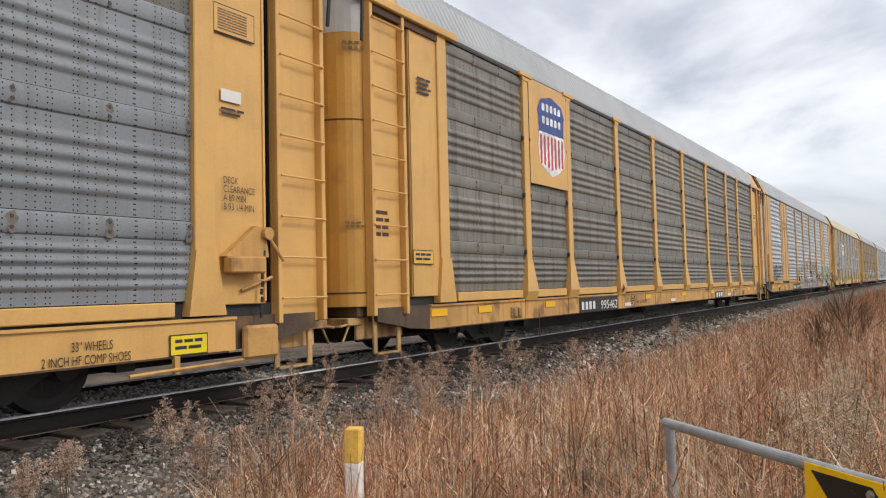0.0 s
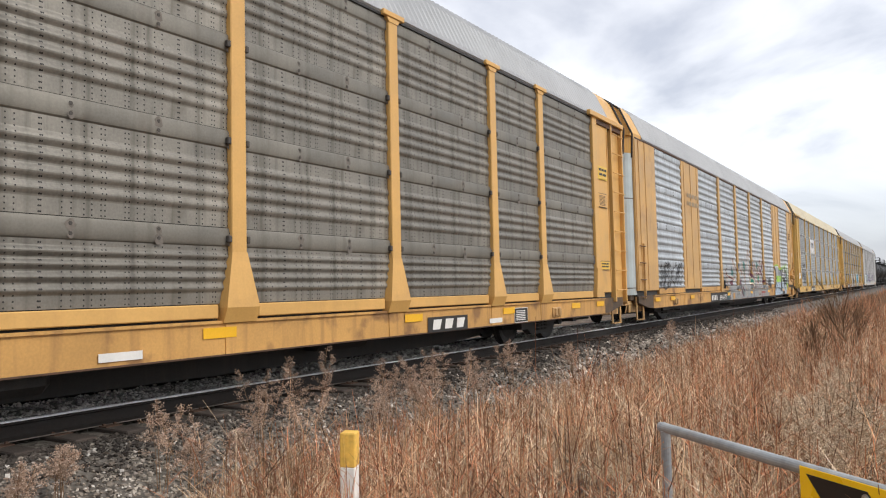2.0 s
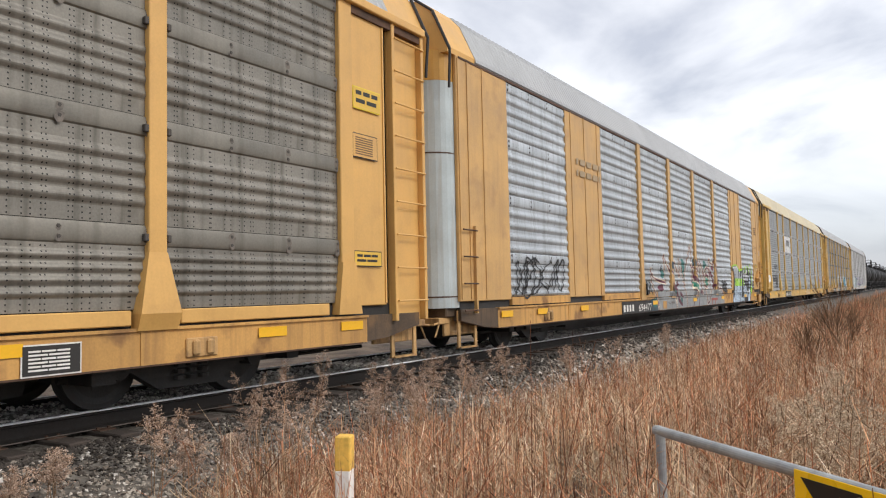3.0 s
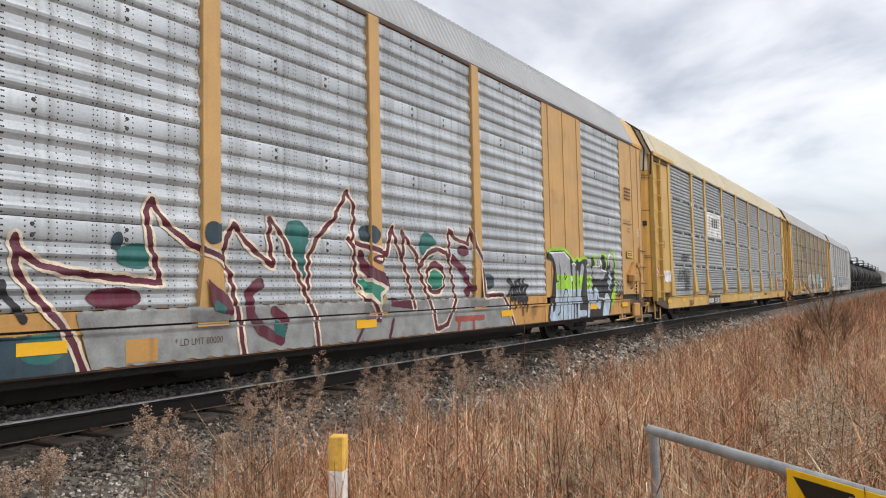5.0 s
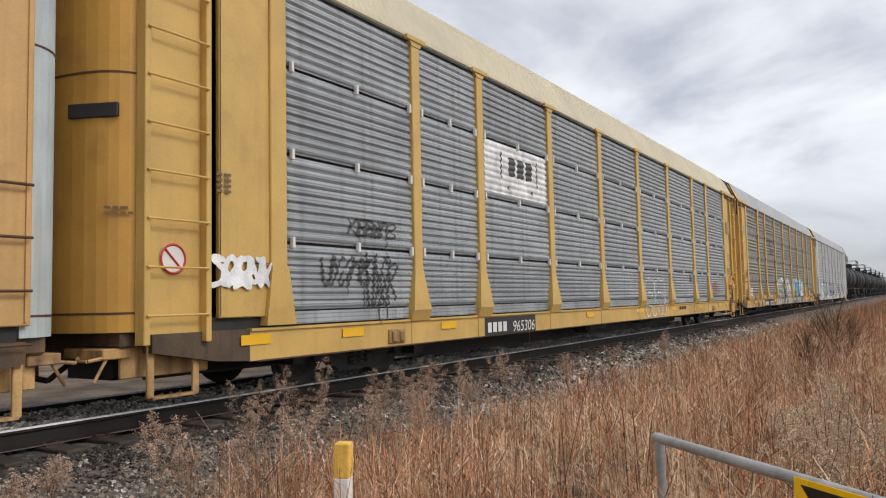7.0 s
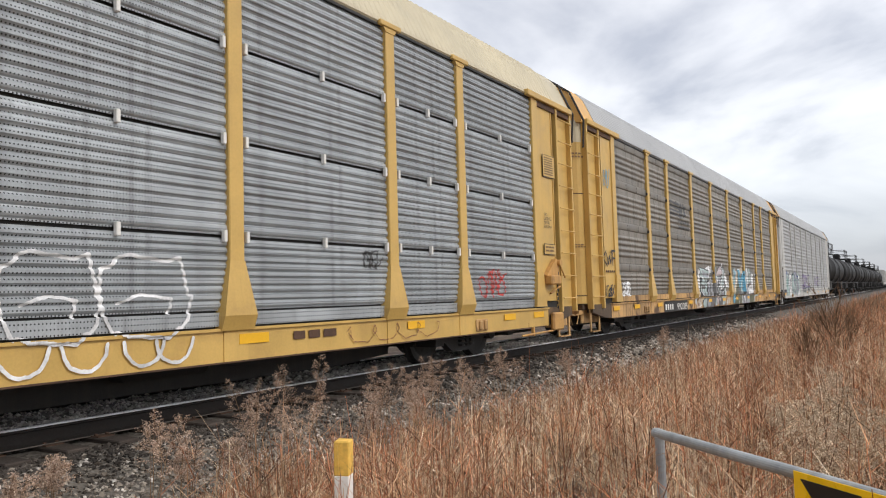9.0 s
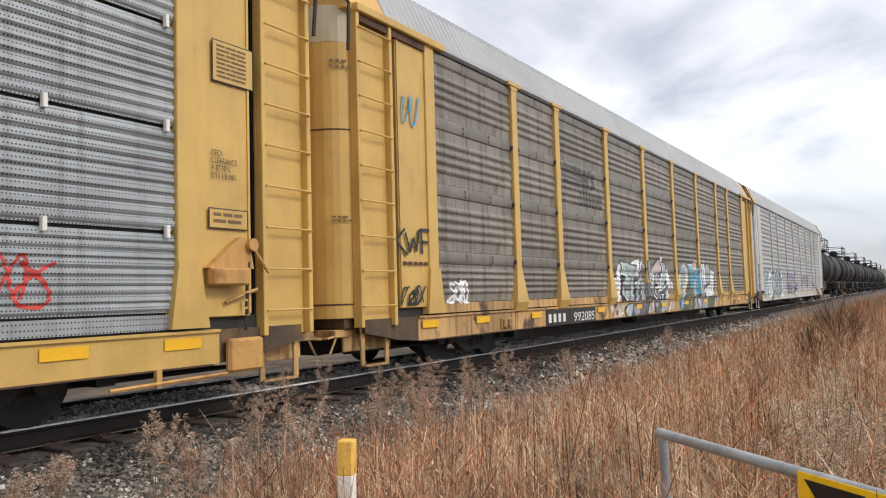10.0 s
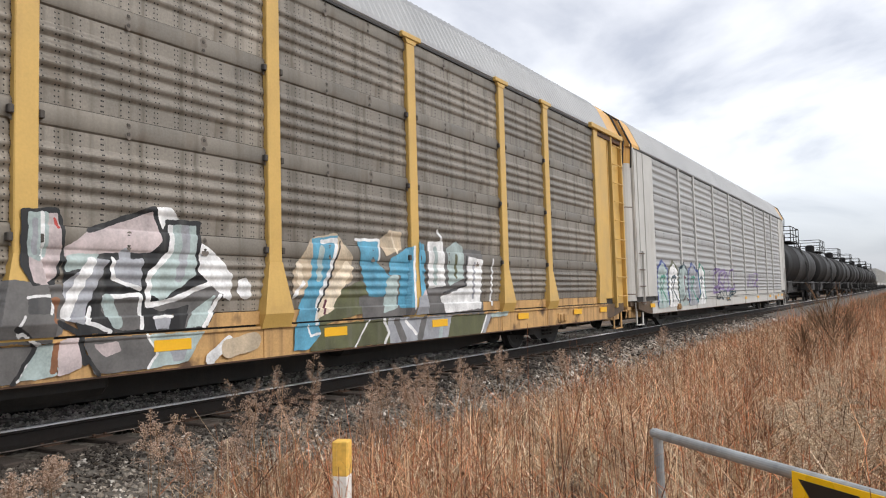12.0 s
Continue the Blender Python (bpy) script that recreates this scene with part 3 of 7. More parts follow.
def side_frame_mesh(s):
    bm = bmesh.new()
    out = [(-1.12, 0.36), (-1.12, 0.56), (-0.75, 0.66), (-0.35, 0.72), (0.35, 0.72), (0.75, 0.66), (1.12, 0.56), (1.12, 0.36), (0.72, 0.36), (0.4, 0.16), (-0.4, 0.16), (-0.72, 0.36)]
    prism(bm, out, "y", s * 0.93, s * 1.07)
    for x in (-0.16, 0.0, 0.16):
        for k in range(4):
            tube(bm, (x, s * 1.09, 0.24 + k * 0.07), (x, s * 1.09, 0.28 + k * 0.07), 0.065, 8)
    for x in (-0.89, 0.89):
        tube(bm, (x, s * 0.95, 0.42), (x, s * 1.13, 0.42), 0.12, 12)
    return mesh_of("side_frame", bm, BLACK_STEEL)


TRUCK = {}
ROLLERS = []


def add_truck(car, x, rolling=True):
    if not TRUCK:
        TRUCK["wheel"] = wheelset_mesh()
        TRUCK[-1], TRUCK[1] = side_frame_mesh(-1), side_frame_mesh(1)
        bm = boxed(-0.22, 0.22, -1.1, 1.1, 0.4, 0.66, bevel=0.03)
        box(bm, -0.3, 0.3, -0.3, 0.3, 0.64, 0.74)
        for sx in (-1, 1):
            box(bm, sx * 0.42, sx * 0.5, -0.85, 0.85, 0.3, 0.42)
        TRUCK["bolster"] = mesh_of("truck", bm, BLACK_STEEL)
    t = link_mesh("truck", TRUCK["bolster"], car, pose(x, 0, 0), "black cast-steel railway truck with two wheelsets")
    for s in (-1, 1):
        link_mesh("side_frame", TRUCK[s], t)
    for dx in (-0.89, 0.89):
        w = link_mesh("wheelset", TRUCK["wheel"], t, pose(dx, 0, 0.42))
        if rolling:
            ROLLERS.append((w, dx))
    return t


def coupler(car, e):
    bm = boxed(e * 13.3, e * 14.2, -0.12, 0.12, 0.68, 0.94, bevel=0.02)
    box(bm, e * 14.1, e * 14.38, -0.2, 0.16, 0.62, 1.0, bevel=0.05)
    part("coupler", bm, RUSTY, car, "rusty knuckle coupler")
    bm = tube(bmesh.new(), (e * 13.7, -0.35, 0.62), (e * 14.05, -0.3, 0.36), 0.03, 8)
    tube(bm, (e * 14.05, -0.3, 0.36), (e * 14.36, -0.22, 0.45), 0.03, 8)
    part("air_hose", bm, BLACK_STEEL, car, "black rubber brake hose")


def ladder(car, e, s, mat):
    """Side ladder at a car's end: flanged back plate and rungs."""
    bm = boxed(e * 13.08, e * 13.9, s * 1.49, s * 1.52, 0.72, 4.98)
    for x in (13.12, 13.86):
        box(bm, e * (x - 0.035), e * (x + 0.035), s * 1.5, s * 1.62, 0.72, 4.98, bevel=0.008)
    lad = part("ladder", bm, mat, car, "yellow ladder plate" if mat != WHITE_PAINT else "white ladder plate")
    me = mesh_of("rung", tube(bmesh.new(), (-0.37, 0, 0), (0.37, 0, 0), 0.013, 6), mat)
    for k in range(9):
        link_mesh("rung", me, lad, pose(e * 13.5, s * 1.635, 1.0 + k * 0.47))


def car_end(car, e, cfg):
    paint = cfg["paint"]
    for s in (-1, 1):
        # end wall panel beside the door, with folded edges
        inner, outer = (SHEET_END + 0.02, 12.94) if not cfg.get("wide_end") else (SHEET_END - 0.02, 13.78)
        bm = boxed(e * inner, e * outer, s * 1.5, s * 1.565, 0.95, 5.0, bevel=0.01)
        panel = part("end_panel", bm, paint, car, "painted steel end wall panel")
        for x in ((12.9,) if not cfg.get("wide_end") else (12.9, 13.42, 13.72)):
            part("folded_seam", boxed(e * x, e * (x + 0.03), s * 1.56, s * 1.582, 0.98, 4.96), paint, panel)
        # corner post with a flared foot
        if not cfg.get("wide_end"):
            bm = boxed(-0.13, 0.13, -0.1, 0.02, 1.5, 4.98, bevel=0.01)
            prism(bm, [(-0.13, 1.52), (0.13, 1.52), (0.25, 0.85), (-0.22, 0.85)], "y", -0.12, 0.02)
            part("corner_post", bm, paint, car, m=Matrix.Translation((e * 12.08, s * 1.5, 0)) @ flip(-s))
            bm = boxed(e * 11.7, e * 13.9, s * 1.45, s * 1.66, 4.97, 5.09, bevel=0.012)
            part("door_header", bm, paint, car, "overhanging door track header")
            bm = boxed(e * 12.2, e * 13.85, s * 1.42, s * 1.6, 4.86, 4.968)
            part("door_track", bm, RUSTY, car, "rusty door track")
            ladder(car, e, s, paint)
        else:
            lad = part("grab_ladder", boxed(e * 13.3, e * 13.34, s * 1.56, s * 1.62, 0.75, 2.2), paint, car)
            for k in range(4):
                part("rung", tube(bmesh.new(), (e * 13.3, s * 1.63, 0.8 + 0.44 * k), (e * 13.75, s * 1.63, 0.8 + 0.44 * k), 0.014, 6), RUSTY, lad, "rusty steel rung")
        # black sheet painting the shade in the slot behind the ladder
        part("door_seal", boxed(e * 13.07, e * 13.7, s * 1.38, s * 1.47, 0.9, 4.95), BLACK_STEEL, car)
        # stirrup step
        bm = bmesh.new()
        for x in (13.18, 13.72):
            box(bm, e * (x - 0.04), e * (x + 0.04), s * 1.46, s * 1.49, 0.2, 0.8, bevel=0.005)
        box(bm, e * 13.18, e * 13.72, s * 1.42, s * 1.52, 0.19, 0.215)
        part("stirrup_step", bm, SILL_PATCHY if paint != WHITE_PAINT else WHITE_PAINT, car, "rust-stained yellow stirrup step")
        bm = boxed(e * 12.9, e * 13.95, s * 1.3, s * 1.345, 0.4, 0.72, bevel=0.01)
        part("end_beam", bm, SILL_PATCHY, car, "stained yellow end beam behind the step")
        bm = boxed(e * 13.86, e * 14.16, s * 0.75, s * 1.38, 0.6, 0.7, bevel=0.01)
        tube(bm, (e * 14.14, s * 1.36, 0.62), (e * 14.3, s * 1.36, 0.6), 0.018, 6)
        tube(bm, (e * 14.3, s * 1.36, 0.6), (e * 14.3, s * 1.2, 0.6), 0.018, 6)
        tube(bm, (e * 14.3, s * 1.2, 0.6), (e * 14.1, s * 0.9, 0.62), 0.018, 6)
        tube(bm, (e * 14.1, s * 1.34, 0.6), (e * 14.22, s * 1.34, 0.4), 0.016, 6)
        part("lever_bracket", bm, SILL_PATCHY, car, "grimy yellow bracket with bent uncoupling lever")
    ob = link_mesh("end_door", door_mesh(cfg["door"], 0.85, 4.55), car, flip(e), "curved radial end door")
    for z in (1.02, 3.35):
        link_mesh("door_seam", door_mesh(RUSTY, z, z + 0.022, -0.006), ob)
    link_mesh("door_band", door_mesh(cfg["door_top"], 4.55, 5.05, -0.004), ob)
    bm = bmesh.new()
    prism(bm, [(-1.55, 5.0), (-1.56, 5.09), (-1.26, 5.72), (-1.07, 5.92), (-0.6, 6.05), (0, 6.1), (0.6, 6.05), (1.07, 5.92), (1.26, 5.72), (1.56, 5.09), (1.55, 5.0)], "x", e * 13.12, e * 14.02)
    part("roof_end_cap", bm, cfg["cap"], car, "rounded roof end cap")
    for s in (-1, 1):
        bm = bmesh.new()
        bend = [(14.02, s * 1.58, 4.4), (14.04, s * 1.62, 5.02), (14.04, s * 1.3, 5.72), (14.04, s * 0.9, 6.02)]
        for a, b in zip(bend, bend[1:]):
            tube(bm, (e * a[0], a[1], a[2]), (e * b[0], b[1], b[2]), 0.025, 6)
        part("door_cable", bm, BLACK_STEEL, car, "black cable loop over the door")
    # end platform, draft gear
    bm = boxed(e * 11.2, e * 14.0, -1.42, 1.42, 0.7, 0.86, bevel=0.02)
    box(bm, e * 12.0, e * 13.9, -0.4, 0.4, 0.55, 0.8)
    part("end_platform", bm, GRIME, car)
    coupler(car, e)


def brake_rigging(car, e):
    """Hand-brake bracket and chain on the near side of an end panel."""
    s = -1
    bm = bmesh.new()
    box(bm, e * 12.3, e * 12.78, s * 1.59, s * 1.75, 1.28, 1.46, bevel=0.02)
    prism(bm, [(e * 12.28, 1.46), (e * 12.9, 1.46), (e * 12.84, 1.78), (e * 12.72, 1.8)], "y", s * 1.57, s * 1.66)
    lath = tube(bm, (e * 12.85, s * 1.6, 1.72), (e * 12.85, s * 1.72, 1.72), 0.07, 10)
    tube(bm, (e * 12.9, s * 1.68, 1.66), (e * 13.08, s * 1.7, 1.42), 0.018, 6)
    tube(bm, (e * 12.55, s * 1.6, 1.1), (e * 12.98, s * 1.62, 1.24), 0.02, 6)
    br = part("brake_bracket", bm, YELLOW_SILL, car, "yellow hand-brake bracket with lever")
    bm = bmesh.new()
    for k in range(10):
        tube(bm, (e * (12.84 - 0.006 * k), s * (1.64 + 0.012 * (k % 2)), 1.62 - k * 0.085), (e * (12.84 - 0.006 * (k + 1)), s * (1.64 + 0.012 * (k % 2)), 1.56 - k * 0.085), 0.017, 6)
    part("brake_chain", bm, BLACK_STEEL, br, "dark brake chain")
    bm = boxed(e * 12.55, e * 13.05, s * 1.57, s * 1.66, 0.36, 0.72, bevel=0.03)
    tube(bm, (e * 11.2, s * 1.6, 0.33), (e * 12.6, s * 1.6, 0.36), 0.02, 6)
    box(bm, e * 11.7, e * 11.76, s * 1.55, s * 1.6, 0.3, 0.47)
    part("uncoupling_lever", bm, YELLOW_SILL, car)


def autorack(x, label, cfg):
    car = thing("autorack_car", pose(x, 0, 0), label, "railcar", "cars of the passing freight train")
    paint = cfg["paint"]
    # underframe and deep side sills
    bm = boxed(-13.4, 13.4, -0.42, 0.42, 0.3, 0.85)
    for e in (-1, 1):
        box(bm, e * 8.7, e * 8.95, -1.3, 1.3, 0.3, 0.62)
        box(bm, e * 11.3, e * 11.5, -1.25, 1.25, 0.34, 0.75)
        tube(bm, (e * 8.6, -0.9, 0.34), (e * 13.3, -0.8, 0.34), 0.03, 6)
    box(bm, -13.7, 13.7, -1.5, 1.5, 0.8, 0.96)
    for k in range(-6, 7):
        box(bm, k * 2 - 0.05, k * 2 + 0.05, -1.48, 1.48, 0.5, 0.8)
    prism(bm, [(-8.6, 0.55), (-8.5, 0.2), (-7.2, 0.12), (7.2, 0.12), (8.5, 0.2), (8.6, 0.55)], "y", -0.5, 0.5)
    box(bm, -1.6, -0.4, -1.25, -0.8, 0.25, 0.6, bevel=0.08)
    box(bm, 3.4, 4.6, -0.9, -0.55, 0.3, 0.62, bevel=0.08)
    part("underframe", bm, BLACK_STEEL, car, "black underframe with brake reservoir")
    for s in (-1, 1):
        bm = bmesh.new()
        prism(bm, [(-12.5, 0.465), (-11.2, 0.455), (11.2, 0.455), (12.5, 0.465), (12.5, 0.8), (-12.5, 0.8)], "y", s * 1.44, s * 1.555)
        box(bm, -12.5, 12.5, s * 1.42, s * 1.585, 0.795, 0.825)
        for e in (-1, 1):
            end = prism(bmesh.new(), [(e * 12.5, 0.47), (e * 12.95, 0.5), (e * 13.75, 0.64), (e * 13.75, 0.82), (e * 12.5, 0.82)], "y", s * 1.4, s * 1.55)
            part("sill_end", end, GRIME, car, "greasy blackened sill end")
        for xx in POSTS:
            box(bm, xx - 0.17, xx + 0.17, s * 1.55, s * 1.566, 0.47, 0.79)
        part("side_sill", bm, cfg["sill"], car, "grimy side sill channel")
        if cfg.get("skirt"):
            part("lower_skirt", boxed(-11.0, 11.0, s * 1.3, s * 1.36, 0.36, 0.47), BLACK_STEEL, car)
    # wall panels between the posts
    edges = [-SHEET_END] + POSTS + [SHEET_END]
    solid = cfg.get("solid", ())
    for s in (-1, 1):
        turn = flip(-s)
        for i, (a, b) in enumerate(zip(edges, edges[1:])):
            if i in solid:
                bm = boxed(a - 0.08, b + 0.08, -1.57, -1.5, 0.95, 5.0, bevel=0.01)
                flat = part("plain_panel", bm, paint, car, "flat yellow sheet panel with folded seams", turn)
                for xx in (a + 0.18, (a + b) / 2 - 0.02, b - 0.2):
                    part("folded_seam", boxed(xx, xx + 0.03, -1.585, -1.565, 0.98, 4.97), paint, flat)
                continue
            for r, (z0, z1) in enumerate(ROWS):
                mat = cfg["sheet"]
                if cfg.get("clean") and r in cfg["clean"]:
                    mat = ZINC_MID
                link_mesh("wall_panel", panel_mesh(cfg["style"], b - a - 0.06, r, mat), car, turn @ Matrix.Translation(((a + b) / 2, -WALL, z0)))
            if cfg.get("kick"):
                part("kick_plate", boxed(a + 0.28, b - 0.28, -1.585, -1.53, 0.85, 0.995, bevel=0.01), paint, car, m=turn)
            else:
                part("kick_plate", boxed(a + 0.05, b - 0.05, -1.56, -1.5, 0.848, 0.995), cfg["sill"] if cfg["style"] != "fine" else cfg["sheet"], car, m=turn)
        # added black sheet that stands for the shaded inside seen through the gaps
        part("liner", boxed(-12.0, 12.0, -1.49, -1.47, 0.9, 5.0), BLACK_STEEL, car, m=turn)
        me = post_mesh(cfg["post"], cfg["post_paint"])
        for i, xx in enumerate(POSTS):
            if cfg["post"] == "flush" and (i in solid or i - 1 in solid or i + 1 in solid):
                if any(k in solid for k in (i, i + 1)):
                    continue
            link_mesh("post", me, car, turn @ Matrix.Translation((xx, -1.53, 0)))
        if cfg["style"] == "wide" and s < 0:
            sm = mesh_of("seam_bolt", boxed(-0.024, 0.024, -0.075, -0.02, -0.04, 0.035, bevel=0.008), BOLT_DARK)
            for xx in POSTS:
                for z0, _ in ROWS[1:]:
                    for dx in (-0.13, 0.13):
                        link_mesh("seam_bolt", sm, car, turn @ pose(xx + dx, -1.53, z0 - 0.12))
        bm = bmesh.new()
        box(bm, -12.4, 12.4, -1.563, -1.45, 0.452, 0.47)
        part("sill_lip", bm, RUSTY, car, "rusty lower lip of the sill", turn)
        if s < 0:
            for xx in (-9.75, 9.75) if not solid else (-10.4,):
                bm = boxed(xx - 0.2, xx + 0.2, -1.58, -1.556, 0.5, 0.7, bevel=0.012)
                for dx in (-0.09, 0.09):
                    box(bm, xx + dx - 0.045, xx + dx + 0.045, -1.62, -1.57, 0.52, 0.68, bevel=0.02)
                part("jacking_lug", bm, SILL_PATCHY, car, "rusty paired jacking lugs")
        if cfg.get("clips"):
            cm = mesh_of("clip", boxed(-0.022, 0.022, -0.055, 0.0, -0.065, 0.065, bevel=0.006), WHITE_MARK)
            for a, b in zip(edges, edges[1:]):
                for z0, _ in ROWS[1:]:
                    for xx in (a + 0.16, (a + b) / 2, b - 0.16):
                        link_mesh("clip", cm, car, turn @ pose(xx, -WALL - 0.02, z0, 0, 0, 0))
        if cfg.get("trim"):
            part("eave_trim", boxed(-13.7, 13.7, -1.575, -1.54, 4.962, 4.998), cfg["trim"], car, m=turn)
    link_mesh("roof", roof_mesh(cfg["roof"]), car, None, "ribbed sheet-metal roof")
    for e in (-1, 1):
        car_end(car, e, cfg)
        add_truck(car, e * 10.0)
    # reflective strips along the near sill
    me = mesh_of("reflector", boxed(-0.22, 0.22, -0.003, 0.0, -0.055, 0.055), REFLECT)
    for k, xx in enumerate(cfg.get("strips", (-12.3, -10.7, -8.5, -2.1, 1.2, 4.6, 7.9, 10.6, 12.2))):
        link_mesh("reflector", me, car, pose(xx + cfg.get("stagger", 0.2) * math.sin(k * 2.4 + x), cfg.get("strip_y", -1.5685), 0.7))
    return car


YEL = dict(paint=YELLOW, sill=YELLOW_SILL, sheet=ZINC_DARK, style="wide", post="flared", post_paint=YELLOW, roof=ROOF_GREY, door=YELLOW_DEEP, door_top=WHITE_PAINT, cap=YELLOW, kick=True, trim=BLACK_STEEL)
PITCH = 28.717
CAR_X = [-6.948 + PITCH * k for k in range(6)]

lead_car = autorack(CAR_X[0], "yellow autorack car with grey ribbed sides, one band cleaner", dict(YEL, sill=YELLOW, sheet=ZINC_SOOT, clean=(0, 1, 2), strips=(-12.6, -8.3, -2.1, 4.9, 7.9, 9.6)))
emblem_car = autorack(CAR_X[1], "yellow autorack car with dark weathered ribbed sides and a shield emblem", dict(YEL))
graffiti_car = autorack(CAR_X[2], "autorack car with bright zinc sides, large graffiti and plain yellow panels",
                        dict(YEL, paint=FADED_OCHRE, post_paint=FADED_OCHRE, sheet=ZINC_BLUE, style="open", post="flush", kick=False, solid=(1, 7), wide_end=True, stagger=0.0, strip_y=-1.583, strips=(-12.2, -10.7, -8.5, -3.25, 1.2, 5.35, 9.75, 12.0), door=PALE_DOOR, door_top=YELLOW_DEEP, trim=RUSTY, skirt=True))
fine_car = autorack(CAR_X[3], "yellow autorack car with finely perforated sides and cream roof",
                    dict(YEL, paint=MUSTARD, post_paint=MUSTARD, sill=MUSTARD, sheet=ZINC_FINE, style="fine", roof=ROOF_CREAM, door_top=ROOF_CREAM, cap=ROOF_CREAM, kick=False, clips=True))
stripe_car = autorack(CAR_X[4], "yellow autorack car with dark ribbed sides, faded stripe emblem and graffiti", dict(YEL, paint=MUSTARD, post_paint=MUSTARD, sheet=ZINC_BROWN, sill=SILL_PATCHY, door=MUSTARD, door_top=ROOF_CREAM, kick=False, stagger=0.0, strip_y=-1.5795, strips=(-12.2, -10.6, -8.5, -5.03, -2.25, 0.03, 2.5, 4.97, 7.9, 10.6, 12.2)))
white_car = autorack(CAR_X[5], "dirty white autorack car with pale ribbed sides and graffiti",
                     dict(YEL, paint=WHITE_PAINT, sill=WHITE_PAINT, sheet=ZINC_WHITE, style="open", post="slim", post_paint=WHITE_PAINT, door=WHITE_PAINT, door_top=YELLOW_DEEP, kick=False, wide_end=True, cap=YELLOW))
CARS = [lead_car, emblem_car, graffiti_car, fine_car, stripe_car, white_car]


def tank_car(x):
    car = thing("tank_car", pose(x, 0, 0), "black railway tank car with a railed top platform", "railcar", "tank cars of the train")
    bm = bmesh.new()
    prof = [(0.0, -7.9)] + [(1.5 * math.sin(a), -7.3 - 0.6 * math.cos(a)) for a in np.linspace(0.2, math.pi / 2, 7)] + [(1.52, -2.6), (1.54, -2.58), (1.54, -2.5), (1.52, -2.48), (1.52, 2.48), (1.54, 2.5), (1.54, 2.58), (1.52, 2.6)]
    prof += [(1.5 * math.sin(a), 7.3 + 0.6 * math.cos(a)) for a in np.linspace(math.pi / 2, 0.2, 7)]
    lathe(bm, prof[1:], 36, axis="x")
    for v in bm.verts:
        v.co.z += 2.62
    part("tank", bm, TANK_BLACK, car, "long black cylindrical tank", smooth=True)
    bm = boxed(-8.6, 8.6, -0.35, 0.35, 0.72, 1.12, bevel=0.02)
    for s in (-1, 1):
        box(bm, s * 5.2, s * 7.2, -1.35, 1.35, 0.85, 1.5, bevel=0.03)
        box(bm, s * 8.3, s * 8.7, -1.5, 1.5, 0.75, 1.1)
        box(bm, s * 8.6, s * 9.2, -0.14, 0.14, 0.7, 0.95)
    part("underframe", bm, BLACK_STEEL, car)
    for s in (-1, 1):
        add_truck(car, s * 6.3, rolling=False)
        bm = bmesh.new()
        tube(bm, (-8.5, s * 1.5, 1.4), (8.5, s * 1.5, 1.4), 0.03, 6)
        for k in range(-4, 5):
            tube(bm, (k * 2.1, s * 1.5, 0.95), (k * 2.1, s * 1.5, 1.4), 0.025, 6)
        part("side_handrail", bm, BLACK_STEEL, car)
    plat = part("top_platform", boxed(-2.1, 2.1, -1.0, 1.0, 4.16, 4.22), BLACK_STEEL, car)
    bm = lathe(bmesh.new(), [(0.35, -0.3), (0.38, 0.0), (0.38, 0.3), (0.2, 0.42)], 16)
    for v in bm.verts:
        v.co.y, v.co.z = v.co.z, v.co.y + 4.45
    part("valve_dome", bm, TANK_BLACK, car)
    bm = bmesh.new()
    for s in (-1, 1):
        for z in (4.7, 5.2):
            tube(bm, (-2.1, s, z), (2.1, s, z), 0.03, 6)
            tube(bm, (s * 2.1, -1, z), (s * 2.1, 1, z), 0.03, 6)
        for xx in (-2.1, -0.7, 0.7, 2.1):
            tube(bm, (xx, s, 4.2), (xx, s, 5.2), 0.03, 6)
        tube(bm, (0.6, s * 1.05, 4.2), (0.6, s * 1.58, 2.6), 0.025, 6)
        tube(bm, (0.6, s * 1.58, 2.6), (0.6, s * 1.55, 0.9), 0.025, 6)
        tube(bm, (1.05, s * 1.05, 4.2), (1.05, s * 1.58, 2.6), 0.025, 6)
        tube(bm, (1.05, s * 1.58, 2.6), (1.05, s * 1.55, 0.9), 0.025, 6)
    part("railing", bm, BLACK_STEEL, car, "black pipe railing")
    return car


def hopper_car(x):
    car = thing("hopper_car", pose(x, 0, 0), "pale grey covered hopper car", "railcar", "hopper cars of the train")
    bm = bmesh.new()
    prism(bm, [(-8.6, 2.0), (-7.2, 1.1), (7.2, 1.1), (8.6, 2.0), (8.8, 4.5), (-8.8, 4.5)], "y", -1.55, 1.55)
    for k in range(-8, 9):
        for s in (-1, 1):
            box(bm, k * 1.05 - 0.05, k * 1.05 + 0.05, s * 1.55, s * 1.63, 1.6, 4.45)
    part("hopper_body", bm, WHITE_PAINT, car)
    bm = boxed(-8.8, 8.8, -0.5, 0.5, 4.5, 4.7)
    part("roof_walk", bm, ROOF_GREY, car)
    part("underframe", boxed(-9.0, 9.0, -0.4, 0.4, 0.7, 1.1), BLACK_STEEL, car)
    for s in (-1, 1):
        add_truck(car, s * 6.6, rolling=False)
    return car


TANK0 = CAR_X[5] + PITCH / 2 + 9.2
first = tank_car(TANK0)
TAIL = [first] + [copy_thing(first, pose(TANK0 + 18.4 * k, 0, 0)) for k in range(1, 7)]
hop = hopper_car(TANK0 + 18.4 * 7)
TAIL += [hop] + [copy_thing(hop, pose(TANK0 + 18.4 * k, 0, 0)) for k in range(8, 12)]
CARS += TAIL

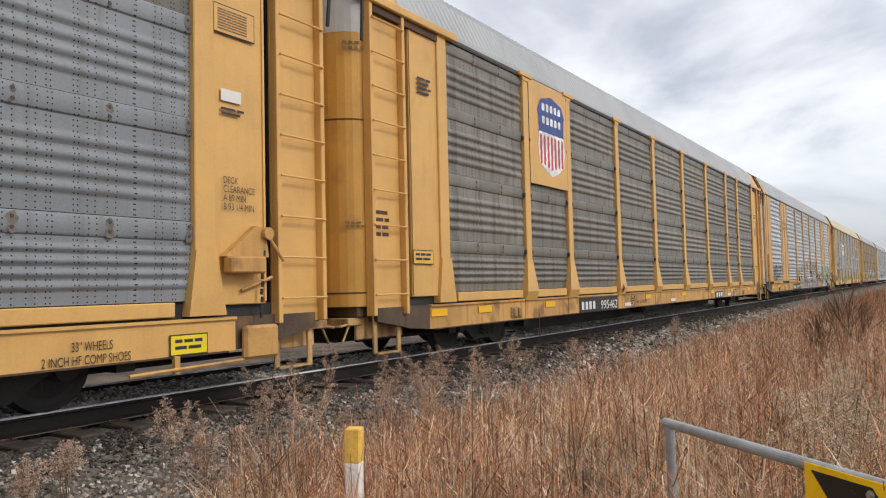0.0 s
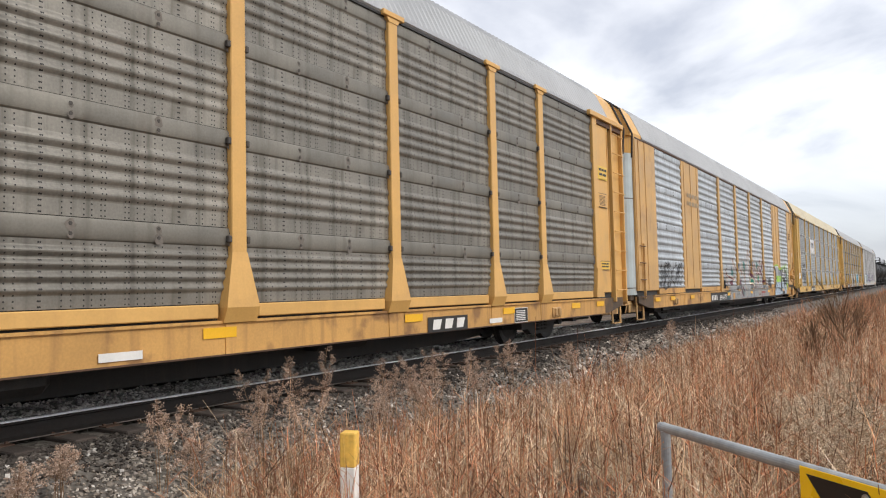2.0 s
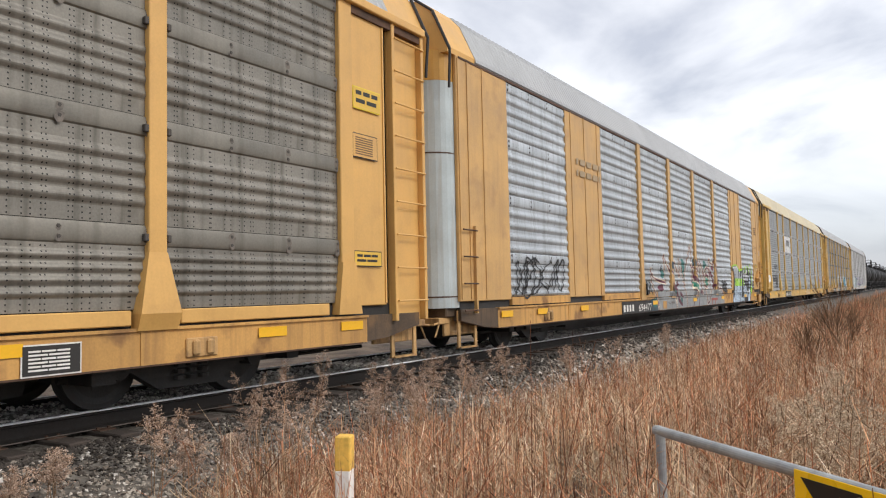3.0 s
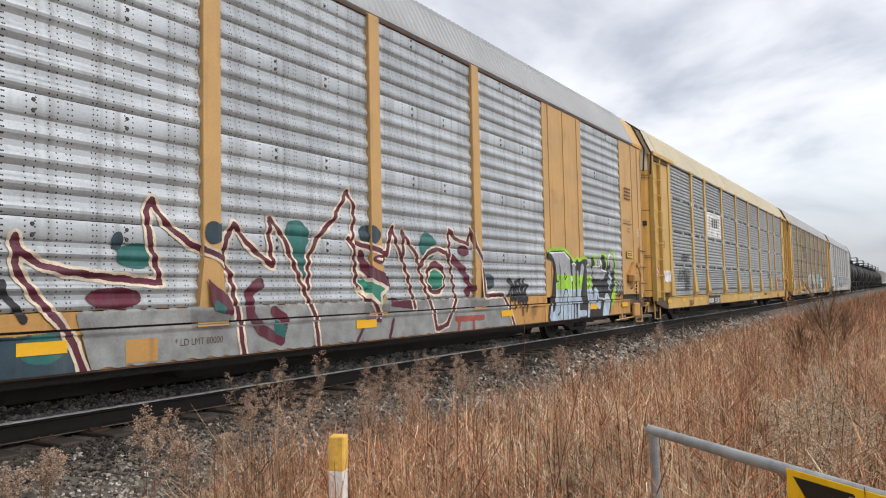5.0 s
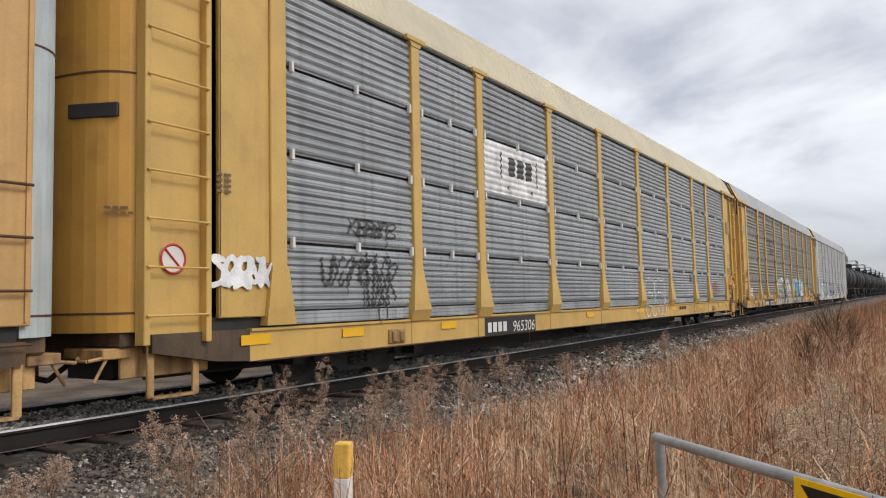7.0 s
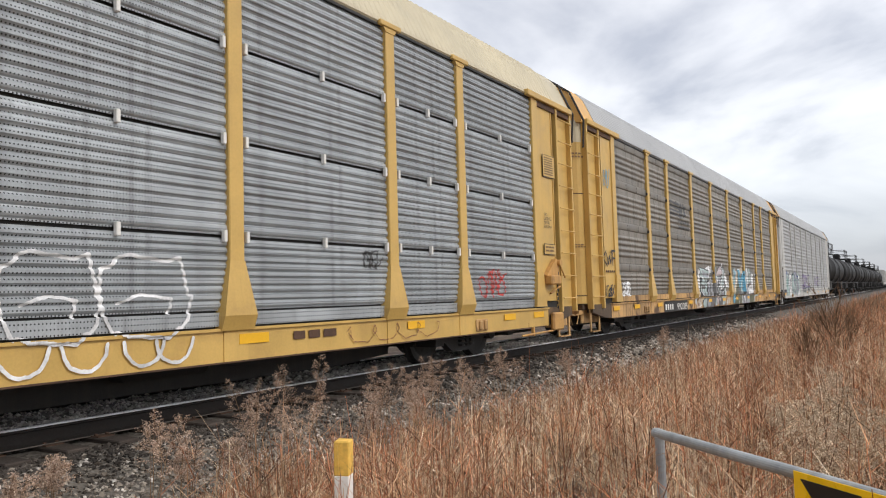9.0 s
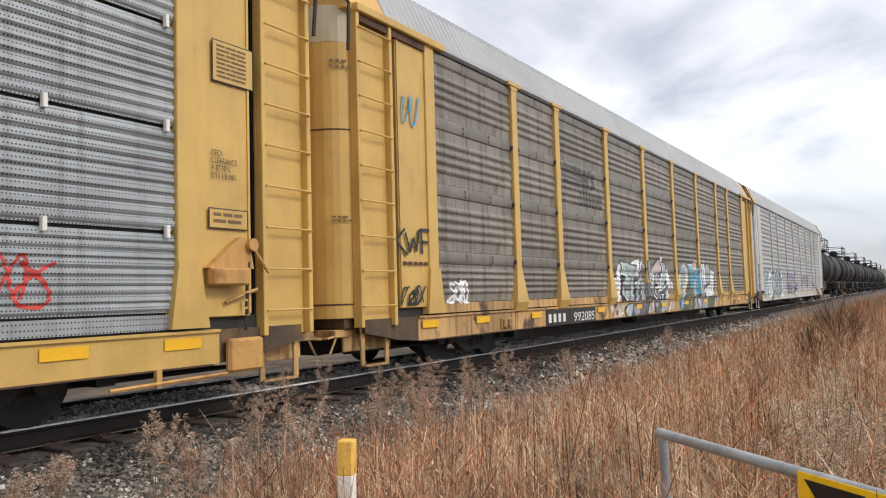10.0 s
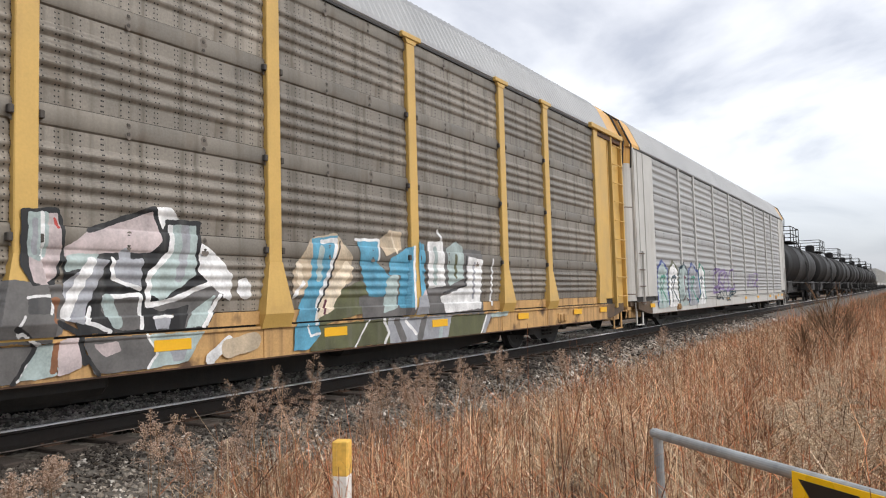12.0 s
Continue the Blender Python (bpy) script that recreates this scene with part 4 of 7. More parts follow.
# ---- paint and lettering on the cars ----
PAINT = {k: material("spray_" + k, c, 0.55, vary=0.3, scale=4.0, streak=0.25, streak_col=(0.2, 0.19, 0.18), bump=0.04) for k, c in dict(
    maroon=(0.10, 0.012, 0.03), cream=(0.72, 0.62, 0.48), teal=(0.02, 0.13, 0.12), navy=(0.025, 0.055, 0.075), green=(0.015, 0.2, 0.13), red=(0.32, 0.07, 0.05),
    lime=(0.32, 0.62, 0.03), black=(0.012, 0.013, 0.015), slate=(0.33, 0.34, 0.37), ice=(0.42, 0.52, 0.62), white=(0.75, 0.75, 0.75), mint=(0.38, 0.46, 0.45),
    blush=(0.52, 0.44, 0.44), grey=(0.125, 0.12, 0.118), beige=(0.52, 0.42, 0.3), rust=(0.24, 0.1, 0.045), violet=(0.2, 0.14, 0.3), olive=(0.10, 0.105, 0.05), sky=(0.10, 0.32, 0.46), primer=(0.27, 0.28, 0.28), blue=(0.03, 0.06, 0.25),
    faded=(0.06, 0.06, 0.062), scarlet=(0.5, 0.05, 0.04)).items()}


def wall_face(style, posts, flats, x, z):
    """Outer face of a car's near side at x, z, as a distance from the centre line."""
    if z < 0.79:
        return 1.57
    if z > 0.95 and any(lo < x < hi for lo, hi in flats):
        return 1.588
    for p in posts:
        flare = min(1.0, max(0.0, (1.55 - z) / 0.59))
        if abs(x - p) < 0.115 + 0.125 * flare:
            return 1.606 + 0.058 * flare if z > 0.96 else 1.664 - 0.375 * (0.96 - z)
    if z < 0.835:
        return 1.589
    if z < 1.0:
        return 1.565
    for z0, z1 in ROWS:
        if z0 <= z < z1:
            return WALL + rib_depth(style, z0, z1, z)
    return WALL + 0.05


def inside(poly, gx, gz):
    hit = np.zeros(gx.shape, bool)
    for (x0, z0), (x1, z1) in zip(poly, poly[1:] + poly[:1]):
        if z0 == z1:
            continue
        c = (z0 > gz) != (z1 > gz)
        hit ^= c & (gx < (x1 - x0) * (gz - z0) / (z1 - z0) + x0)
    return hit


def near_line(line, gx, gz, w):
    hit = np.zeros(gx.shape, bool)
    for (x0, z0), (x1, z1) in zip(line, line[1:]):
        dx, dz = x1 - x0, z1 - z0
        u = np.clip(((gx - x0) * dx + (gz - z0) * dz) / max(dx * dx + dz * dz, 1e-9), 0, 1)
        hit |= np.hypot(gx - x0 - u * dx, gz - z0 - u * dz) < w / 2
    return hit


def sprayed(name, car, items, style, posts, label, cell=0.009, gap=0.006, flats=()):
    """Paint on a ribbed wall: a thin skin that follows the sheets, coloured shape by shape."""
    xs = [p[0] for it in items if it[0] != "e" for p in it[3]] + [it[3][0] + s * it[3][2] for it in items if it[0] == "e" for s in (-1, 1)]
    zs = [p[1] for it in items if it[0] != "e" for p in it[3]] + [it[3][1] + s * it[3][3] for it in items if it[0] == "e" for s in (-1, 1)]
    x0, x1, z0, z1 = min(xs) - 0.12, max(xs) + 0.12, max(0.47, min(zs) - 0.12), max(zs) + 0.12
    nx, nz = int((x1 - x0) / cell), int((z1 - z0) / cell)
    gx, gz = np.meshgrid(x0 + cell * (np.arange(nx) + 0.5), z0 + cell * (np.arange(nz) + 0.5))
    # edges waver and fray a little, as sprayed paint does
    fray = np.random.default_rng(len(items))
    jx = gx + 0.004 * np.sin(gz * 31 + gx * 17) + 0.0018 * fray.standard_normal(gx.shape)
    jz = gz + 0.004 * np.sin(gx * 27 - gz * 13) + 0.0018 * fray.standard_normal(gx.shape)
    img = -np.ones(gx.shape, int)
    keys = list(PAINT)
    for kind, col, w, pts in items:
        if kind == "e":
            m = ((jx - pts[0]) / pts[2]) ** 2 + ((jz - pts[1]) / pts[3]) ** 2 < 1
        elif kind == "p":
            m = inside(pts, jx, jz)
        else:
            m = near_line(pts, jx, jz, w)
        if col == "bands":
            for c, lo, hi in (("slate", 1.42, 9), ("lime", 1.12, 1.42), ("ice", -9, 1.12)):
                img[m & (gz >= lo) & (gz < hi)] = keys.index(c)
        else:
            img[m] = keys.index(col)
    img[(gz > 0.826) & (gz < 0.846)] = -1
    used = sorted(set(img[img >= 0].tolist()))
    # round off the borders between colours
    pad = np.pad(img, 1, constant_values=-2)
    across = pad[1:, 1:-1] != pad[:-1, 1:-1]
    upward = pad[1:-1, 1:] != pad[1:-1, :-1]
    vx, vz = np.meshgrid(x0 + cell * np.arange(nx + 1), z0 + cell * np.arange(nz + 1))
    flat_seam = (np.abs(vz - 0.836) < 0.03)
    for _ in range(5):
        sx, sz, cnt = np.zeros_like(vx), np.zeros_like(vz), np.zeros_like(vx)
        for a, b, m in (((slice(None), slice(0, -1)), (slice(None), slice(1, None)), across), ((slice(0, -1), slice(None)), (slice(1, None), slice(None)), upward)):
            for p, q in ((a, b), (b, a)):
                sx[p] += np.where(m, vx[q], 0)
                sz[p] += np.where(m, vz[q], 0)
                cnt[p] += m
        go = (cnt >= 2) & ~flat_seam
        vx = np.where(go, 0.5 * vx + 0.5 * sx / np.maximum(cnt, 1), vx)
        vz = np.where(go, 0.5 * vz + 0.5 * sz / np.maximum(cnt, 1), vz)
    verts, index, faces, mats = [], {}, [], []
    rows, cols = np.nonzero(img >= 0)

    def corner(i, j):
        if (i, j) not in index:
            x, z = float(vx[i, j]), float(vz[i, j])
            index[(i, j)] = len(verts)
            verts.append((x, -wall_face(style, posts, flats, x, z) - gap, z))
        return index[(i, j)]
    for i, j in zip(rows.tolist(), cols.tolist()):
        faces.append((corner(i, j), corner(i, j + 1), corner(i + 1, j + 1), corner(i + 1, j)))
        mats.append(used.index(img[i, j]))
    me = bpy.data.meshes.new(name)
    me.from_pydata(verts, [], faces)
    for k in used:
        me.materials.append(PAINT[keys[k]])
    me.polygons.foreach_set("material_index", mats)
    for p in me.polygons:
        p.use_smooth = True
    return link_mesh(name, me, car, None, label)


def scribble(x0, x1, z0, z1, col, w, seed, n=5, drips=0):
    """Looping strokes of an unreadable scrawl, with paint runs below some."""
    rng = random.Random(seed)
    out = []
    step = (x1 - x0) / n
    for k in range(n):
        tall = (z1 - z0) * rng.uniform(0.7, 1.0)
        mid_z = z0 + tall / 2 + (z1 - z0 - tall) * rng.random()
        f, g = rng.choice(((1, 2), (2, 1), (2, 3), (1, 1), (3, 2)))
        a, b, turn = rng.uniform(0, 6.28), rng.uniform(0, 6.28), rng.uniform(3.5, 6.2)
        pts = []
        for q in range(22):
            th = turn * q / 21
            v = math.sin(g * th + b)
            pts.append((x0 + step * (k + 0.5 + 0.68 * math.cos(f * th + a) + 0.15 * v), mid_z + 0.5 * tall * v))
        out.append(("s", col, w * rng.uniform(0.8, 1.15), pts))
    for k in range(drips):
        x = rng.uniform(x0, x1)
        out.append(("s", col, w * 0.6, [(x, z0 + 0.1), (x + 0.01, z0 - rng.uniform(0.05, 0.3))]))
    return out


# Shapes of the large pieces: s a stroke, p a filled outline, e an ellipse; in metres along and above the car.
ART = {
    "names": [
        ('e', 'teal', 0, (-2.31, 1.51, 0.23, 0.12)),
        ('e', 'navy', 0, (-2.53, 1.64, 0.06, 0.09)),
        ('e', 'teal', 0, (-0.11, 1.83, 0.21, 0.18)),
        ('e', 'navy', 0, (-1.42, 1.78, 0.13, 0.12)),
        ('s', 'teal', 0.22, [(-0.08, 1.69), (-0.05, 1.37)]),
        ('p', 'navy', 0, [(-3.61, 0.81), (-3.42, 0.81), (-3.06, 0.84), (-2.9, 0.43), (-3.6, 0.41)]),
        ('e', 'teal', 0, (-3.25, 0.69, 0.2, 0.13)),
        ('e', 'maroon', 0, (-2.55, 1.11, 0.29, 0.1)),
        ('p', 'maroon', 0, [(-1.53, 1.29), (-1.27, 1.11), (-1.19, 0.9), (-1.48, 0.95)]),
        ('s', 'maroon', 0.13, [(-0.71, 1.25), (-0.88, 1.15), (-0.88, 0.89), (-0.72, 0.72), (-0.42, 0.59), (-0.35, 0.83), (-0.51, 0.92)]),
        ('p', 'teal', 0, [(-1.45, 1.07), (-1.3, 0.99), (-1.33, 0.93), (-1.48, 0.96)]),
        ('p', 'teal', 0, [(-0.54, 0.84), (-0.32, 0.74), (-0.35, 0.61), (-0.51, 0.66)]),
        ('e', 'navy', 0, (1.3, 1.91, 0.21, 0.13)),
        ('e', 'teal', 0, (2.79, 1.82, 0.24, 0.2)),
        ('e', 'navy', 0, (4.7, 1.27, 0.25, 0.14)),
        ('p', 'green', 0, [(1.05, 1.29), (1.28, 1.3), (1.59, 1.18), (1.43, 0.96), (1.06, 1.2)]),
        ('s', 'maroon', 0.16, [(1.11, 1.62), (1.27, 1.4), (1.71, 1.26)]),
        ('s', 'maroon', 0.12, [(1.79, 0.98), (2.39, 0.92)]),
        ('e', 'cream', 0, (3.0, 1.33, 0.32, 0.3)),
        ('e', 'maroon', 0, (3.0, 1.33, 0.28, 0.26)),
        ('e', 'cream', 0, (3.0, 1.31, 0.24, 0.17)),
        ('e', 'green', 0, (3.0, 1.3, 0.21, 0.15)),
        ('s', 'maroon', 0.15, [(3.47, 1.65), (3.83, 1.49), (4.07, 1.18), (3.95, 1.09)]),
        ('s', 'cream', 0.12, [(-3.48, 1.64), (-3.43, 1.52), (-3.27, 1.41), (-3.03, 1.35), (-2.59, 1.3), (-2.05, 1.25)]),
        ('s', 'cream', 0.12, [(-3.48, 1.64), (-3.46, 1.36), (-3.3, 1.14), (-3.08, 0.89), (-2.96, 0.7), (-2.86, 0.43)]),
        ('s', 'cream', 0.12, [(-2.05, 1.25), (-2.18, 1.68), (-2.22, 1.93), (-2.16, 2.07)]),
        ('s', 'cream', 0.12, [(-2.16, 2.07), (-2.0, 1.84), (-1.72, 1.66), (-1.32, 1.52), (-1.16, 1.34), (-1.06, 0.9), (-0.98, 0.44)]),
        ('s', 'cream', 0.12, [(-1.27, 1.52), (-1.22, 1.73), (-1.11, 1.9), (-0.94, 1.7), (-0.53, 1.45)]),
        ('s', 'cream', 0.12, [(-0.5, 1.45), (-0.59, 1.76), (-0.55, 2.0), (-0.34, 1.77), (-0.08, 1.32), (0.18, 0.86), (0.25, 0.43)]),
        ('s', 'cream', 0.12, [(0.08, 1.18), (0.09, 1.56), (0.23, 1.8), (0.57, 2.06), (0.85, 2.46), (1.0, 2.25), (0.95, 1.83)]),
        ('s', 'cream', 0.13, [(0.86, 1.83), (0.99, 1.71), (1.01, 1.23), (1.23, 1.03), (1.48, 0.79)]),
        ('s', 'cream', 0.13, [(1.03, 1.78), (1.33, 1.73), (1.71, 1.65), (1.79, 1.9), (1.87, 2.04), (1.95, 1.81), (2.12, 1.56), (2.25, 1.3), (2.39, 0.89)]),
        ('s', 'cream', 0.13, [(2.12, 1.67), (2.12, 2.0), (2.29, 1.81), (2.48, 1.65), (2.55, 1.42), (2.77, 1.03), (2.92, 0.74), (2.97, 0.54)]),
        ('s', 'cream', 0.13, [(2.57, 1.5), (2.77, 1.7), (3.03, 1.78), (3.3, 1.73), (3.41, 1.61)]),
        ('s', 'cream', 0.13, [(3.41, 1.69), (3.41, 2.1), (3.65, 1.96), (4.02, 1.9), (4.12, 2.16), (4.22, 1.87), (4.45, 1.64), (4.41, 1.03), (5.23, 1.04), (5.46, 0.81), (5.67, 0.44)]),
        ('s', 'cream', 0.13, [(3.41, 1.61), (3.58, 0.97), (3.29, 0.6), (3.02, 0.54)]),
        ('s', 'maroon', 0.06, [(-3.48, 1.64), (-3.43, 1.52), (-3.27, 1.41), (-3.03, 1.35), (-2.59, 1.3), (-2.05, 1.25)]),
        ('s', 'maroon', 0.06, [(-3.48, 1.64), (-3.46, 1.36), (-3.3, 1.14), (-3.08, 0.89), (-2.96, 0.7), (-2.86, 0.43)]),
        ('s', 'maroon', 0.06, [(-2.05, 1.25), (-2.18, 1.68), (-2.22, 1.93), (-2.16, 2.07)]),
        ('s', 'maroon', 0.06, [(-2.16, 2.07), (-2.0, 1.84), (-1.72, 1.66), (-1.32, 1.52), (-1.16, 1.34), (-1.06, 0.9), (-0.98, 0.44)]),
        ('s', 'maroon', 0.06, [(-1.27, 1.52), (-1.22, 1.73), (-1.11, 1.9), (-0.94, 1.7), (-0.53, 1.45)]),
        ('s', 'maroon', 0.06, [(-0.5, 1.45), (-0.59, 1.76), (-0.55, 2.0), (-0.34, 1.77), (-0.08, 1.32), (0.18, 0.86), (0.25, 0.43)]),
        ('s', 'maroon', 0.06, [(0.08, 1.18), (0.09, 1.56), (0.23, 1.8), (0.57, 2.06), (0.85, 2.46), (1.0, 2.25), (0.95, 1.83)]),
        ('s', 'maroon', 0.07, [(0.86, 1.83), (0.99, 1.71), (1.01, 1.23), (1.23, 1.03), (1.48, 0.79)]),
        ('s', 'maroon', 0.07, [(1.03, 1.78), (1.33, 1.73), (1.71, 1.65), (1.79, 1.9), (1.87, 2.04), (1.95, 1.81), (2.12, 1.56), (2.25, 1.3), (2.39, 0.89)]),
        ('s', 'maroon', 0.07, [(2.12, 1.67), (2.12, 2.0), (2.29, 1.81), (2.48, 1.65), (2.55, 1.42), (2.77, 1.03), (2.92, 0.74), (2.97, 0.54)]),
        ('s', 'maroon', 0.07, [(2.57, 1.5), (2.77, 1.7), (3.03, 1.78), (3.3, 1.73), (3.41, 1.61)]),
        ('s', 'maroon', 0.07, [(3.41, 1.69), (3.41, 2.1), (3.65, 1.96), (4.02, 1.9), (4.12, 2.16), (4.22, 1.87), (4.45, 1.64), (4.41, 1.03), (5.23, 1.04), (5.46, 0.81), (5.67, 0.44)]),
        ('s', 'maroon', 0.07, [(3.41, 1.61), (3.58, 0.97), (3.29, 0.6), (3.02, 0.54)]),
        ('e', 'maroon', 0, (3.86, 1.78, 0.18, 0.09)),
        ('e', 'maroon', 0, (1.52, 1.58, 0.18, 0.06)),
        ('e', 'cream', 0, (1.52, 1.58, 0.11, 0.02)),
        ('s', 'cream', 0.05, [(1.03, 1.71), (1.06, 1.42), (1.28, 1.28), (1.61, 1.18), (1.45, 1.09), (1.43, 0.93), (1.05, 1.18)]),
        ('s', 'maroon', 0.06, [(1.83, 0.73), (1.73, 0.46)]),
        ('s', 'maroon', 0.05, [(1.52, 0.73), (1.22, 0.74), (1.04, 0.53), (0.91, 0.35)]),
        ('s', 'red', 0.09, [(3.57, 0.67), (4.47, 0.66)]),
        ('s', 'red', 0.08, [(3.66, 0.66), (3.63, 0.45)]),
        ('s', 'red', 0.08, [(4.13, 0.66), (4.13, 0.41)]),
    ],
}
SILVER_FIRST = [
    ('s', 'white', 0.3, [(-3.66, 1.63), (-3.69, 1.33)]),
    ('s', 'white', 0.2, [(-3.69, 1.3), (-3.71, 1.06)]),
    ('s', 'white', 0.16, [(-3.84, 0.9), (-3.7, 1.02)]),
    ('s', 'white', 0.3, [(-3.94, 1.29), (-3.93, 1.28)]),
    ('p', 'black', 0, [(-3.56, 1.88), (-3.43, 1.89), (-2.83, 1.81), (-2.83, 1.5), (-3.35, 1.3), (-3.38, 1.08), (-3.15, 0.89), (-3.56, 0.84), (-3.57, 1.45)]),
    ('p', 'mint', 0, [(-3.47, 1.86), (-3.22, 1.82), (-2.92, 1.81), (-2.9, 1.53), (-3.14, 1.49), (-3.48, 1.54)]),
    ('p', 'slate', 0, [(-3.26, 1.76), (-3.01, 1.75), (-2.9, 1.53), (-3.16, 1.62)]),
    ('p', 'mint', 0, [(-3.16, 1.44), (-2.83, 1.47), (-2.7, 1.33), (-2.75, 1.0), (-2.84, 0.87), (-3.15, 0.87), (-3.36, 0.97), (-3.44, 1.15), (-3.37, 1.32)]),
    ('p', 'grey', 0, [(-3.37, 1.3), (-3.06, 1.24), (-2.84, 1.27), (-2.84, 1.1), (-3.38, 1.14)]),
    ('s', 'black', 0.05, [(-2.79, 1.38), (-2.84, 1.04), (-3.02, 0.87)]),
    ('s', 'white', 0.045, [(-3.47, 1.55), (-3.14, 1.49), (-2.97, 1.46)]),
    ('s', 'white', 0.04, [(-3.4, 1.18), (-3.35, 0.99), (-3.15, 0.88)]),
    ('s', 'faded', 0.06, [(-3.21, 1.17), (-3.23, 0.99)]),
]
SILVER_SECOND = [
    ('p', 'white', 0, [(-2.69, 1.82), (-2.4, 1.9), (-2.04, 1.94), (-1.93, 1.88), (-1.99, 1.73), (-2.2, 1.65), (-2.64, 1.75)]),
    ('p', 'mint', 0, [(-2.92, 1.81), (-2.59, 1.78), (-2.2, 1.76), (-2.18, 1.49), (-2.46, 1.47), (-2.69, 1.48), (-2.97, 1.5)]),
    ('p', 'slate', 0, [(-2.92, 1.69), (-2.2, 1.65), (-2.21, 1.51), (-2.97, 1.54)]),
    ('s', 'black', 0.05, [(-2.92, 1.81), (-2.55, 1.78), (-2.2, 1.76)]),
    ('p', 'mint', 0, [(-2.7, 1.47), (-2.55, 1.47), (-2.56, 1.17), (-2.64, 0.85), (-2.8, 0.86), (-2.72, 1.17)]),
    ('p', 'black', 0, [(-2.53, 1.44), (-2.1, 1.44), (-2.41, 1.33), (-2.49, 1.23), (-2.34, 1.13), (-2.42, 0.98), (-2.57, 0.85), (-2.64, 0.85), (-2.56, 1.17)]),
    ('p', 'slate', 0, [(-2.41, 1.33), (-2.08, 1.39), (-2.03, 1.26), (-2.17, 0.83), (-2.57, 0.85), (-2.37, 0.99), (-2.32, 1.16)]),
    ('s', 'white', 0.04, [(-2.46, 1.3), (-2.05, 1.39), (-2.06, 1.23), (-2.2, 0.83)]),
    ('s', 'black', 0.05, [(-2.03, 1.26), (-2.2, 0.85)]),
    ('p', 'grey', 0, [(-2.1, 1.62), (-1.82, 1.9), (-1.69, 1.76), (-1.64, 1.41), (-1.69, 0.83), (-2.12, 0.84), (-2.01, 1.19), (-1.94, 1.48)]),
    ('s', 'white', 0.05, [(-2.1, 1.6), (-1.82, 1.9), (-1.68, 1.74)]),
    ('s', 'black', 0.06, [(-2.15, 1.62), (-1.87, 1.92)]),
    ('s', 'white', 0.05, [(-1.97, 1.51), (-1.87, 1.23), (-1.93, 0.85)]),
    ('s', 'slate', 0.12, [(-1.76, 1.3), (-1.8, 0.87)]),
    ('s', 'white', 0.035, [(-1.67, 1.3), (-1.72, 0.83)]),
    ('p', 'grey', 0, [(-1.67, 1.34), (-1.21, 1.3), (-1.22, 0.79), (-1.69, 0.81)]),
    ('s', 'white', 0.1, [(-2.2, 1.88), (-2.22, 1.51)]),
]
SILVER_POST = [
    ('p', 'black', 0, [(-1.49, 1.92), (-1.13, 1.97), (-1.08, 1.86), (-1.08, 1.54), (-1.17, 1.28), (-1.4, 1.27), (-1.5, 1.44)]),
    ('p', 'blush', 0, [(-1.43, 1.88), (-1.13, 1.92), (-1.1, 1.6), (-1.17, 1.35), (-1.3, 1.27), (-1.4, 1.32), (-1.44, 1.56)]),
    ('p', 'mint', 0, [(-1.43, 1.9), (-1.21, 1.92), (-1.24, 1.54), (-1.35, 1.49), (-1.44, 1.53)]),
    ('s', 'white', 0.05, [(-1.27, 1.9), (-1.3, 1.53)]),
    ('s', 'slate', 0.05, [(-1.37, 1.84), (-1.38, 1.56)]),
    ('s', 'scarlet', 0.03, [(-1.16, 1.87), (-1.14, 1.79)]),
    ('p', 'grey', 0, [(-1.55, 1.27), (-1.12, 1.3), (-1.04, 1.19), (-1.11, 0.87), (-1.27, 0.82), (-1.54, 0.87)]),
    ('p', 'faded', 0, [(-1.45, 1.19), (-1.22, 1.2), (-1.25, 1.05), (-1.45, 1.04)]),
    ('s', 'white', 0.025, [(-1.45, 1.19), (-1.22, 1.2), (-1.26, 1.04)]),
    ('s', 'rust', 0.1, [(-1.17, 1.14), (-1.19, 1.0)]),
    ('s', 'white', 0.025, [(-1.51, 0.86), (-1.54, 0.93), (-1.47, 1.03)]),
]
